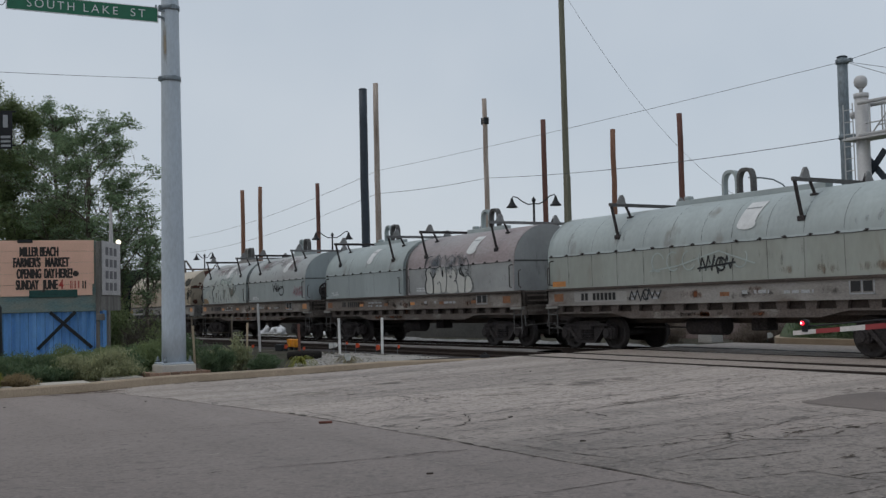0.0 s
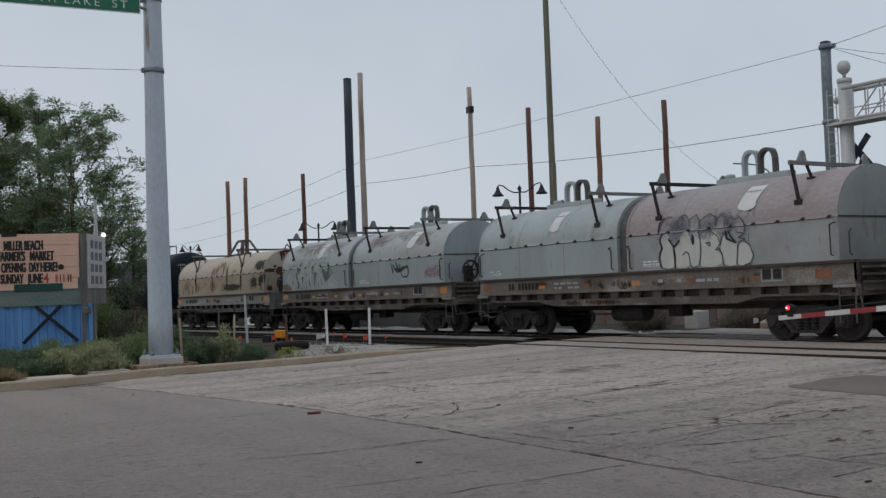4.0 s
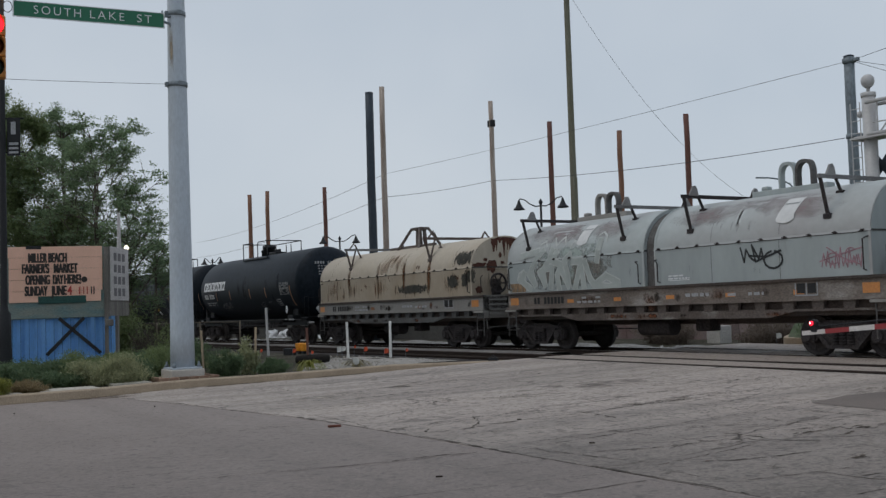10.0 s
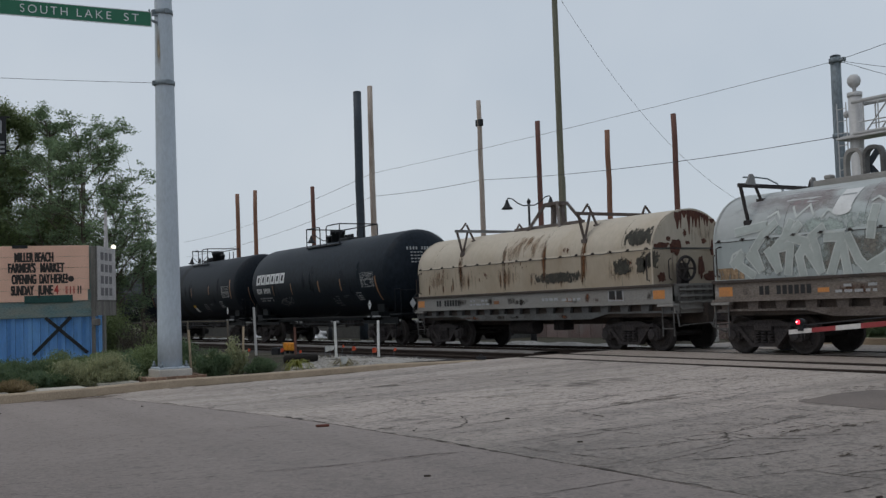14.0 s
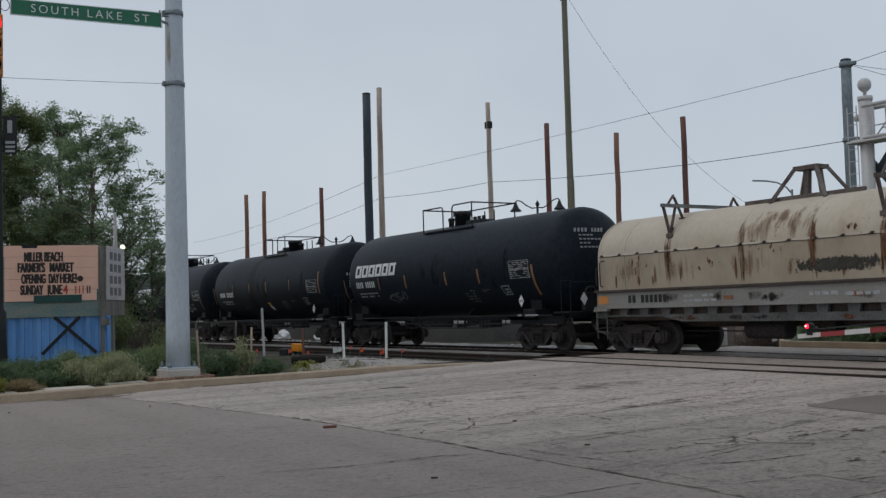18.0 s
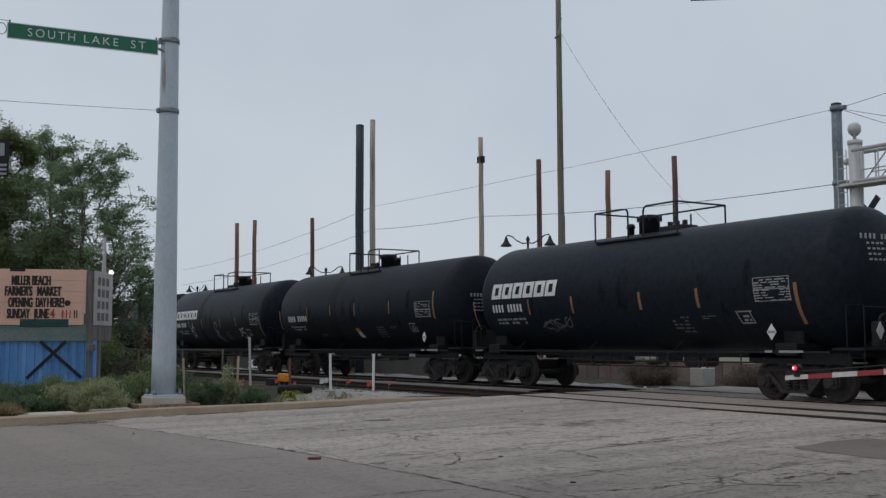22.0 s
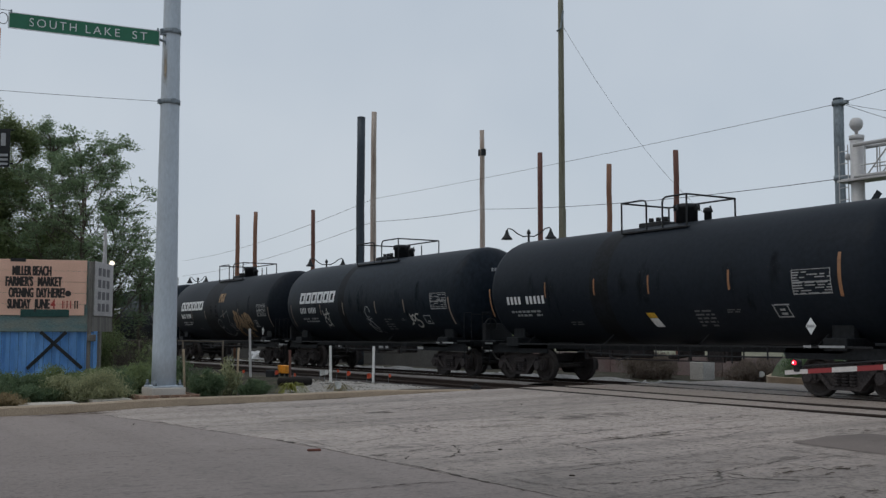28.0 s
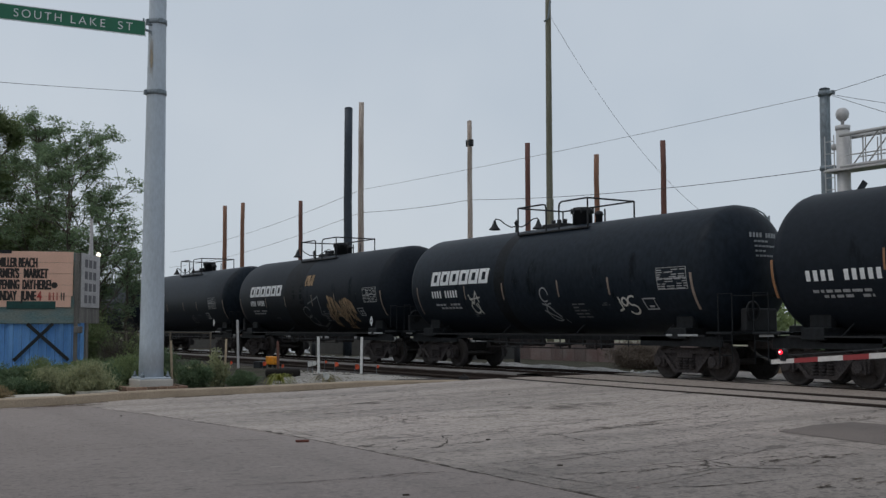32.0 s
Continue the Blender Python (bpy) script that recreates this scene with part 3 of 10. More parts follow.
def roads():
    # asphalt of the cross street
    bm = NB()
    k = [p for p in kerb_line() if p[1] < JOINT_Y]
    out = [(ROAD_END_X + 40, JOINT_Y - 0.02), (-21.3, JOINT_Y - 0.02)] + k + [(-60, -14), (ROAD_END_X + 40, -14)]
    top = [bm.verts.new((x, y, ROAD_Z)) for x, y in out]
    low = [bm.verts.new((x, y, -0.5)) for x, y in out]
    bm.faces.new(top)
    for i in range(len(out)):
        bm.faces.new((top[i], low[i], low[(i + 1) % len(out)], top[(i + 1) % len(out)]))
    bmesh.ops.triangulate(bm, faces=[f for f in bm.faces if len(f.verts) > 4])
    cut_lines(bm, "x")
    street = tagged(part("road_street", bm, M_ASPHALT), "worn grey asphalt street with fine cracks", "road", kind="structure")
    # concrete approach to the crossing
    bm = NB()
    box(bm, KERB_X, ROAD_END_X, JOINT_Y, NEAR_Y - 0.96, -0.5, ROAD_Z)
    for v in bm.verts:
        if v.co.z > 0:
            v.co.z = road_z(v.co.y)
    cut_lines(bm, "x")
    cut_lines(bm, "y")
    approach = tagged(part("road_approach", bm, M_CONCRETE), "cracked pale concrete approach to the rail crossing", "road", kind="structure")
    # panels between and beyond the rails, with dark flangeways left open
    for a, b in ((NEAR_Y - 0.53, NEAR_Y + 0.53), (NEAR_Y + 0.97, TRACK_Y - 0.97), (TRACK_Y - 0.53, TRACK_Y + 0.53), (TRACK_Y + 0.97, 23.9)):
        x = KERB_X - 0.2
        while x < ROAD_END_X - 0.1:
            bm = NB()
            w = min(2.6, ROAD_END_X - x)
            box(bm, x, x + w - 0.02, a, b, -0.5, road_z(20) - 0.004)
            part("panel", bm, M_PANEL, approach)
            x += w
    for c in (NEAR_Y, TRACK_Y):
        for s in (-1, 1):
            bm = NB()
            box(bm, KERB_X - 0.2, ROAD_END_X, c + s * 0.7525 - 0.205, c + s * 0.7525 + 0.205, -0.4, road_z(20) - 0.012)
            part("flangeway", bm, M_RUBBER, approach, "dark rubber beside the rail")
    # cracks along the way of the traffic, as thin dark seams
    rnd = random.Random(4)
    bm = NB()
    for i in range(430):
        concrete = i < 340
        x, y = (rnd.uniform(-20.5, 2), rnd.uniform(6.3, 14.5)) if concrete else (rnd.uniform(-19, 2), rnd.uniform(0.8, 5.9))
        n = (rnd.randint(3, 7) if i % 4 else rnd.randint(9, 20)) if concrete or i % 7 == 0 else 1
        along = rnd.random() < 0.85 or not concrete
        w = rnd.uniform(0.002, 0.010) if concrete else rnd.uniform(0.003, 0.009)
        a, b = [], []
        n = n * 3
        drift = rnd.gauss(0, 0.12)
        gaps = set()
        for j in range(n):
            px, py = (x + rnd.uniform(-0.018, 0.018), y) if along else (x, y + rnd.uniform(-0.018, 0.018))
            if rnd.random() < 0.08:
                gaps.add(len(a))
            if concrete and (py > 15.7 or py < JOINT_Y):
                break
            if not concrete and py > JOINT_Y - 0.1:
                break
            ww = w * rnd.uniform(0.15, 1.25) * (0.3 if j in (0, n - 1) else 1)
            o = (ww, 0) if along else (0, ww)
            a.append(bm.verts.new((px - o[0], py - o[1], road_z(py) + 0.004)))
            b.append(bm.verts.new((px + o[0], py + o[1], road_z(py) + 0.004)))
            if along:
                x, y = px + drift * 0.09 + rnd.uniform(-0.012, 0.012), py + rnd.uniform(0.04, 0.13)
            else:
                x, y = px + rnd.uniform(0.03, 0.12), py + drift * 0.07 + rnd.uniform(-0.012, 0.012)
        for j in range(len(a) - 1):
            if j not in gaps:
                bm.faces.new((a[j], b[j], b[j + 1], a[j + 1]))
    # the long wandering cracks
    for way in (((-14.8, 6.3), (-14.9, 7.6), (-15.1, 8.5), (-13.9, 8.45)), ((-12.66, 6.45), (-13.5, 7.9)), ((-11.44, 6.27), (-11.8, 7.7), (-11.7, 8.7), (-11.67, 9.8)), ((-10.8, 6.35), (-10.78, 7.0), (-10.94, 7.9)), ((-16.1, 9.0), (-16.0, 9.8), (-16.3, 11.4)), ((-17.7, 10.4), (-17.7, 12.1), (-17.9, 15.6)), ((-11.0, 9.0), (-10.1, 8.8)), ((-8.26, 8.59), (-7.8, 8.6), (-7.35, 8.54), (-7.04, 8.83)), ((-8.1, 6.74), (-7.9, 7.35), (-7.8, 8.06), (-7.76, 8.57)), ((-7.0, 6.94), (-6.74, 7.43), (-6.66, 8.2)), ((-9.18, 3.92), (-9.1, 4.65), (-9.07, 5.5), (-8.94, 6.0)), ((-11.4, 11.8), (-11.3, 12.6), (-10.96, 13.5)), ((-11.44, 6.27), (-11.1, 6.6), (-10.8, 6.35)), ((-11.8, 7.7), (-11.3, 7.5), (-10.78, 7.0))):
        a, b = [], []
        for (x0, y0), (x1, y1) in zip(way, way[1:]):
            d = math.hypot(x1 - x0, y1 - y0)
            m = max(2, int(d / 0.07))
            nx, ny = (y1 - y0) / d, -(x1 - x0) / d
            for j in range(m):
                px, py = x0 + (x1 - x0) * j / m + rnd.gauss(0, 0.016), y0 + (y1 - y0) * j / m + rnd.gauss(0, 0.016)
                ww = rnd.uniform(0.003, 0.018) * (0.2 if rnd.random() < 0.25 else 1)
                a.append(bm.verts.new((px - nx * ww, py - ny * ww, road_z(py) + 0.005)))
                b.append(bm.verts.new((px + nx * ww, py + ny * ww, road_z(py) + 0.005)))
        for j in range(len(a) - 1):
            bm.faces.new((a[j], b[j], b[j + 1], a[j + 1]))
    for x0, y0, x1, y1 in ((-9.7, 1.6, -8.9, 5.7), (-10.4, 1.5, -9.9, 3.2), (-13.6, 2.6, -12.9, 5.6), (-7.4, 3.6, -7.1, 5.9), (-16.5, 3.0, -16.0, 5.0)):
        m = int((y1 - y0) / 0.09)
        a, b = [], []
        for j in range(m + 1):
            px, py = x0 + (x1 - x0) * j / m + rnd.uniform(-0.015, 0.015), y0 + (y1 - y0) * j / m
            ww = rnd.uniform(0.0005, 0.006)
            a.append(bm.verts.new((px - ww, py, ROAD_Z + 0.004)))
            b.append(bm.verts.new((px + ww, py, ROAD_Z + 0.004)))
        for j in range(m):
            bm.faces.new((a[j], b[j], b[j + 1], a[j + 1]))
    # the long seam where asphalt meets concrete
    x, a, b = -21.2, [], []
    while x < 5:
        w = rnd.uniform(0.002, 0.013) if rnd.random() < 0.9 else rnd.uniform(0.02, 0.045)
        c = JOINT_Y + 0.03 * math.sin(x * 1.7) + rnd.uniform(-0.022, 0.022)
        a.append(bm.verts.new((x, c - w, ROAD_Z + 0.004)))
        b.append(bm.verts.new((x, c + w, ROAD_Z + 0.004)))
        x += rnd.uniform(0.06, 0.2)
    for j in range(len(a) - 1):
        if rnd.random() > 0.10:
            bm.faces.new((a[j], a[j + 1], b[j + 1], b[j]))
    tagged(part("cracks", bm, M_CRACK), "dark cracks and seams in the street surface", "cracks", kind="stuff")
    # short pale scratches and chips
    bm = NB()
    for i in range(150):
        x, y = rnd.uniform(-20, 1), rnd.uniform(1.0, 15.0)
        a, n = rnd.gauss(1.3, 0.5), rnd.uniform(0.03, 0.22)
        w = rnd.uniform(0.003, 0.010)
        u, v = math.cos(a), math.sin(a)
        if y < JOINT_Y - 0.3 or y > JOINT_Y + 0.3:
            bm.faces.new([bm.verts.new((x + u * p - v * q, y + v * p + u * q, road_z(y) + 0.006)) for p, q in ((0, -w), (n * 0.5, -w * 1.6), (n, -w * 0.2), (n * 0.6, w), (n * 0.1, w * 1.3))])
    tagged(part("scratches", bm, mat("pale_scratch", (0.36, 0.32, 0.285), 0.9, other=(0.25, 0.22, 0.195), scale=4, fine=30)), "short pale scratches and chips in the street surface", "scratches", kind="stuff")
    # asphalt repairs
    for pts in (((-9.4, 11.55), (-8.2, 11.4), (-4.5, 11.1), (-1.0, 11.1), (-1.0, 13.5), (-5.0, 13.6), (-9.55, 13.45), (-9.65, 12.6)),):
        bm = NB()
        bm.faces.new([bm.verts.new((x, y, road_z(y) + 0.005)) for x, y in pts])
        part("asphalt_patch", bm, M_PATCH, approach, "darker asphalt repair")


def road_stain(x0, x1, y0, y1, material, label, lift):
    bm = NB()
    bm.faces.new([bm.verts.new((x, y, road_z(y) + lift)) for x, y in ((x0, y0), (x1, y0), (x1, y1), (x0, y1))])
    tagged(part("road_stain", bm, material), label, "stain", kind="stuff")


SKIMS = ((-14.35, 11.9, 2.1, 0.62, 1.27), (-17.4, 9.6, 0.9, 0.35, 1.2))


def road_stains():
    pale = stain_mat("pale_scrape", (0.42, 0.37, 0.32), 4.0, (2.5, 0.5, 1), 0.55, 0.12, "XY")
    oil = stain_mat("oil_stain", (0.10, 0.08, 0.066), 2.5, (1.5, 0.7, 1), 0.42, 0.4, "XY")
    grit = stain_mat("brown_grit", (0.085, 0.062, 0.045), 7.0, (1.6, 0.5, 1), 0.37, 0.06, "XY")
    skim = stain_mat("skim_patch", (0.205, 0.176, 0.158), 2.2, (1, 0.8, 1), 0.62, 0.3, "XY", 0.85)
    rnd = random.Random(51)
    for cx, cy, rx, ry, turn in SKIMS:
        bm = NB()
        ring = []
        for k in range(40):
            a = 2 * math.pi * k / 40
            q = 1 + rnd.uniform(-0.10, 0.10)
            u, v = rx * q * math.cos(a), ry * q * math.sin(a)
            x, y = cx + u * math.cos(turn) - v * math.sin(turn), cy + u * math.sin(turn) + v * math.cos(turn)
            ring.append(bm.verts.new((x, y, road_z(y) + 0.0045)))
        bm.faces.new(ring)
        bmesh.ops.triangulate(bm, faces=bm.faces[:])
        tagged(part("road_stain", bm, skim), "smooth grey skim patch worn thin on the concrete", "stain", kind="stuff")
    road_stain(-14.1, -13.2, 8.6, 11.2, pale, "pale scrape in the concrete", 0.006)
    road_stain(-17.2, -16.2, 6.6, 9.4, pale, "pale scrape in the concrete", 0.006)
    road_stain(-9.3, -7.4, 7.6, 10.6, oil, "dark oily stain on the concrete", 0.006)
    road_stain(-12.8, -11.4, 9.5, 13.0, oil, "dark oily stain on the concrete", 0.006)
    for x0, x1, y0, y1 in ((-14.8, -13.6, 7.0, 10.4), (-8.0, -6.9, 7.4, 11.5), (-11.8, -10.7, 8.6, 12.8), (-18.2, -17.0, 8.0, 12.5), (-10.4, -9.4, 12.2, 15.4), (-16.4, -15.4, 6.6, 9.8), (-6.6, -5.6, 6.8, 10.5), (-19.8, -19.0, 7.4, 12.0), (-13.0, -12.2, 12.0, 15.6)):
        road_stain(x0, x1, y0, y1, grit, "broken brown crack line in the concrete", 0.008)


def kerb():
    bm = NB()
    pts = [Vector((x, y, 0)) for x, y in kerb_line()]
    prof = [(0, -0.3), (0.0, ROAD_Z + 0.02), (0.02, ROAD_Z + 0.14), (0.05, ROAD_Z + 0.165), (0.20, ROAD_Z + 0.17), (0.22, -0.3)]
    rings = []
    for i, p in enumerate(pts):
        d = (pts[min(i + 1, len(pts) - 1)] - pts[max(i - 1, 0)]).normalized()
        nrm = Vector((d.y, -d.x, 0))
        drop = 0.12 * max(0, 1 - i / 1.0) if i == 0 else 0
        rings.append([bm.verts.new(p + nrm * o + Vector((0, 0, z - (drop if z > 0 else 0)))) for o, z in prof])
    for u, w in zip(rings, rings[1:]):
        for j in range(len(prof) - 1):
            bm.faces.new((u[j], u[j + 1], w[j + 1], w[j]))
    tagged(part("kerb", bm, M_KERB), "tan weathered concrete kerb round the street corner", "kerb", kind="structure")
    # dirt washed along the foot of the kerb
    bm = NB()
    a = [bm.verts.new((x + 0.01, y, road_z(y) + 0.003)) for x, y in kerb_line()[1:]]
    b = [bm.verts.new((x + (0.16 + 0.5 * max(0, 1 - abs(y - 5.5) / 2.5)), y, road_z(y) + 0.003)) for x, y in kerb_line()[1:]]
    for i in range(len(a) - 1):
        bm.faces.new((a[i], b[i], b[i + 1], a[i + 1]))
    tagged(part("gutter_dirt", bm, stain_mat("gutter_dirt", (0.15, 0.105, 0.07), 3.0, (1, 0.6, 1), 0.5, 0.12, "")), "brown dirt washed along the kerb foot", "dirt", kind="stuff")
    # verge behind the kerb
    bm = NB()
    inner = [(x - 0.2, y) for x, y in kerb_line()]
    top = []
    rnd = random.Random(8)
    rows = []
    for x, y in inner[:-1]:
        row = []
        for i in range(10):
            xx = x - i * (2.0 if i < 5 else 3.0) * 0.8
            yy = min(y, 13.9)
            row.append(bm.verts.new((xx, yy, ROAD_Z + 0.10 + (rnd.uniform(-0.02, 0.04) if i else 0) - 0.015 * i)))
        rows.append(row)
    for u, w in zip(rows, rows[1:]):
        for j in range(9):
            bm.faces.new((u[j], w[j], w[j + 1], u[j + 1]))
    tagged(part("verge", bm, M_SOIL), "dark weedy soil verge behind the kerb", "ground", kind="structure")
    # dark stony shoulder of the near track
    bm = NB()
    rows = []
    for i in range(101):
        x = KERB_X - 0.2 - 34 * i / 100
        rows.append([bm.verts.new((x, y, h + rnd.uniform(-0.012, 0.012))) for y, h in ((13.86 + 0.05 * rnd.random(), 0.10 - 0.004 * i), (14.4, 0.125 - 0.0035 * i), (15.1, 0.09 + GRADE * (x + 21)), (15.8, rail_z(x) - 0.10), (16.0, rail_z(x) - 0.2))])
    for u, w in zip(rows, rows[1:]):
        for j in range(4):
            bm.faces.new((u[j], w[j], w[j + 1], u[j + 1]))
    tagged(part("track_shoulder", bm, M_BALLAST), "dark stony shoulder beside the near track", "ballast", kind="stuff")
    # pale gravel heaped along the kerb, thinning out away from the street
    bm = NB()
    ys = [8.5 + 0.3 * k for k in range(19)]
    rows = []
    for k, y in enumerate(ys):
        deep = min(6.2, 0.45 + 1.9 * max(0.0, y - 9.8)) * (1 + 0.12 * rnd.uniform(-1, 1))
        rows.append([bm.verts.new((KERB_X - 0.21 - deep * u, y + rnd.uniform(-0.04, 0.04), ROAD_Z + (0.135 if u < 1 else 0.09) - 0.012 * deep * u + rnd.uniform(-0.012, 0.02))) for u in (0, 0.2, 0.4, 0.6, 0.8, 1.0)])
    for u, w in zip(rows, rows[1:]):
        for j in range(5):
            bm.faces.new((u[j], w[j], w[j + 1], u[j + 1]))
    tagged(part("verge_gravel", bm, M_GRAVEL), "pale dusty gravel heaped behind the kerb", "gravel", kind="stuff")
    # loose stones in it
    bm = NB()
    for k in range(620):
        y = rnd.uniform(9.4, 13.95)
        deep = min(6.0, 0.4 + 1.8 * max(0.0, y - 9.9))
        u = rnd.random()
        x, r = KERB_X - 0.25 - deep * u, rnd.uniform(0.010, 0.034) * (1.6 if rnd.random() < 0.06 else 1)
        t = bmesh.new()
        bmesh.ops.create_icosphere(t, subdivisions=1, radius=r)
        for v in t.verts:
            v.co *= rnd.uniform(0.75, 1.2)
            v.co.z *= 0.65
        join(bm, t, Matrix.Translation((x, y, ROAD_Z + 0.14 - 0.012 * deep * u)))
    tagged(part("verge_stones", bm, mat("pale_stone", (0.40, 0.37, 0.335), 0.95, other=(0.24, 0.215, 0.19), scale=1.3, amount=0.9, fine=20, fine_amount=0.25)), "loose pale stones on the gravel", "stones", kind="stuff")


def track_gravel():
    """Gravel heaped level between the two tracks, left of the crossing."""
    bm = NB()
    rnd = random.Random(15)
    rows = []
    for i in range(121):
        x = -120 + 96 * i / 120
        rows.append([bm.verts.new((x, y, rail_z(x) + z + rnd.uniform(-0.012, 0.012))) for y, z in ((17.95, -0.2), (18.25, -0.03), (18.7, -0.015), (19.1, -0.03), (19.4, -0.2))])
    for u, w in zip(rows, rows[1:]):
        for j in range(4):
            bm.faces.new((u[j], w[j], w[j + 1], u[j + 1]))
    tagged(part("track_gravel", bm, M_TRACKGRAVEL), "pale gravel strip between the two tracks", "gravel", kind="stuff")


def track(name, y, label, used=True):
    t = thing(name, label, "railway track", kind="structure", at=pose(0, y, 0.2, 0, -TILT, 0))
    x0, x1 = -230, 60
    bm = NB()
    prof = [(-2.1, -0.42), (-1.45, -0.17), (1.45, -0.17), (2.1, -0.42)]
    n = 60
    rows = [[bm.verts.new((x0 + (x1 - x0) * i / n, yy, z + random.uniform(-0.015, 0.015))) for yy, z in prof] for i in range(n + 1)]
    for u, w in zip(rows, rows[1:]):
        for j in range(3):
            bm.faces.new((u[j], w[j], w[j + 1], u[j + 1]))
    tagged(part("ballast", bm, M_BALLAST, t), "dark oily ballast", kind="stuff")
    for s in (-1, 1):
        bm = NB()
        c = 0.7525 * s
        prof = [(-0.07, -0.17), (0.07, -0.17), (0.07, -0.155), (0.012, -0.14), (0.012, -0.045), (0.036, -0.035), (0.036, -0.008), (0.026, 0), (-0.026, 0), (-0.036, -0.008), (-0.036, -0.035), (-0.012, -0.045), (-0.012, -0.14), (-0.07, -0.155)]
        a = [bm.verts.new((x0, c + yy, z)) for yy, z in prof]
        b = [bm.verts.new((x1, c + yy, z)) for yy, z in prof]
        for i in range(len(prof)):
            j = (i + 1) % len(prof)
            bm.faces.new((a[i], a[j], b[j], b[i]))
        rail = part("rail", bm, M_RAIL, t)
        bm = NB()
        box(bm, x0, x1, c - 0.026, c + 0.026, 0.0, 0.003)
        part("rail_head", bm, M_RAILTOP if used else M_RAIL, rail, "worn running surface")
    tie = NB()
    box(tie, -0.115, 0.115, -1.3, 1.3, -0.30, -0.155)
    me = bpy.data.meshes.new("tie")
    tie.to_mesh(me)
    tie.free()
    me.materials.append(M_TIE)
    for i in range(110):
        x = -23.4 - i * 0.52
        o = new("tie", me)
        o.parent = t
        o.matrix_basis = pose(x, random.uniform(-0.03, 0.03), random.uniform(-0.008, 0.008), 0, 0, random.uniform(-1, 1))
    return t

# ---- the train ----
WHEEL_R = 0.457
# along-track way of the train, second by second
RUN = [-41.52, -38.32, -35.24, -32.24, -29.34, -26.52, -23.76, -21.11, -18.55, -16.09, -13.7, -11.37, -9.09, -6.83, -4.57, -2.3, -0.0, 2.34, 4.73, 7.17, 9.66, 12.19, 14.77, 17.38, 20.02, 22.7, 25.4, 28.13, 30.91, 33.72, 36.56, 39.43, 42.29]
RUN_FIT = np.polyfit((np.arange(33) - 16) / 16, RUN, 8)
MOVERS = []              # (car, its middle along the train, its wheelsets)


def run(t):
    return float(np.polyval(RUN_FIT, (t - 16) / 16))


def sheet(bm, x0, x1, z0, z1, yf, nx=4, nz=4, slant=0.0, thick=0.0):
    """A thin patch on a curved side: yf gives y at a height."""
    g = []
    for i in range(nx + 1):
        col = []
        for j in range(nz + 1):
            z = z0 + (z1 - z0) * j / nz
            x = x0 + (x1 - x0) * i / nx + slant * (z - z0)
            col.append(bm.verts.new((x, yf(z), z)))
        g.append(col)
    for i in range(nx):
        for j in range(nz):
            f = bm.faces.new((g[i][j], g[i + 1][j], g[i + 1][j + 1], g[i][j + 1]))
            f.smooth = True


def stroke(bm, pts, w, yf):
    """A painted line on a curved side through points (x, z)."""
    a, b = [], []
    for i, (x, z) in enumerate(pts):
        x0, z0 = pts[max(i - 1, 0)]
        x1, z1 = pts[min(i + 1, len(pts) - 1)]
        d = Vector((x1 - x0, z1 - z0))
        d = d.normalized() if d.length else Vector((1, 0))
        nx, nz = -d.y * w / 2, d.x * w / 2
        a.append(bm.verts.new((x + nx, yf(z + nz), z + nz)))
        b.append(bm.verts.new((x - nx, yf(z - nz), z - nz)))
    for i in range(len(a) - 1):
        bm.faces.new((a[i], a[i + 1], b[i + 1], b[i]))


def arc(cx, cz, rx, rz, a0, a1, n=12):
    return [(cx + rx * math.cos(radians(a0 + (a1 - a0) * i / n)), cz + rz * math.sin(radians(a0 + (a1 - a0) * i / n))) for i in range(n + 1)]


def bars(bm, x0, x1, z0, z1, rows, yf, rnd, fill=0.55, word=0.16):
    """Lines of small writing as plain bars."""
    h = (z1 - z0) / rows
    for r in range(rows):
        x = x0
        while x < x1 - 0.03:
            w = min(rnd.uniform(0.5, 1.5) * word, x1 - x)
            if rnd.random() < 0.82:
                sheet(bm, x, x + w, z0 + r * h, z0 + r * h + h * fill, yf, 1, 1)
            x += w + word * 0.3


def wheel_mesh():
    bm = NB()
    for s in (-1, 1):
        m = pose(0, s * 0.7525, 0, -90 * s, 0, 0)   # z of the turned shape points outwards
        lathe(bm, [(0.02, 0.045), (0.13, 0.05), (0.15, 0.075), (0.30, 0.02), (0.36, 0.02), (0.375, 0.065), (0.447, 0.068), (0.457, 0.06), (0.46, -0.03), (0.475, -0.045), (0.485, -0.06), (0.46, -0.072), (0.37, -0.07), (0.35, -0.02), (0.15, -0.05), (0.08, -0.08)], 28, m)
        # lightening ridges and dabs of paint, so that the turning shows
        for k in range(3):
            a = radians(120 * k + 20)
            join(bm, chip(), m @ pose(0.26 * math.cos(a), 0.26 * math.sin(a), 0.03, 0, 0, math.degrees(a)))
    tube(bm, [(0, -0.9, 0), (0, -0.72, 0), (0, 0.72, 0), (0, 0.9, 0)], 0.075, 12)
    me = bpy.data.meshes.new("wheelset")
    bmesh.ops.recalc_face_normals(bm, faces=bm.faces[:])
    bm.to_mesh(me)
    bm.free()
    me.materials.append(M_WHEEL)
    return me


M_PANELTEXT = mat("panel_lettering", (0.31, 0.315, 0.32), 0.6, scale=3, fine=30, bump=0)


def chip():
    t = bmesh.new()
    box(t, -0.06, 0.06, -0.03, 0.03, -0.01, 0.025)
    return t


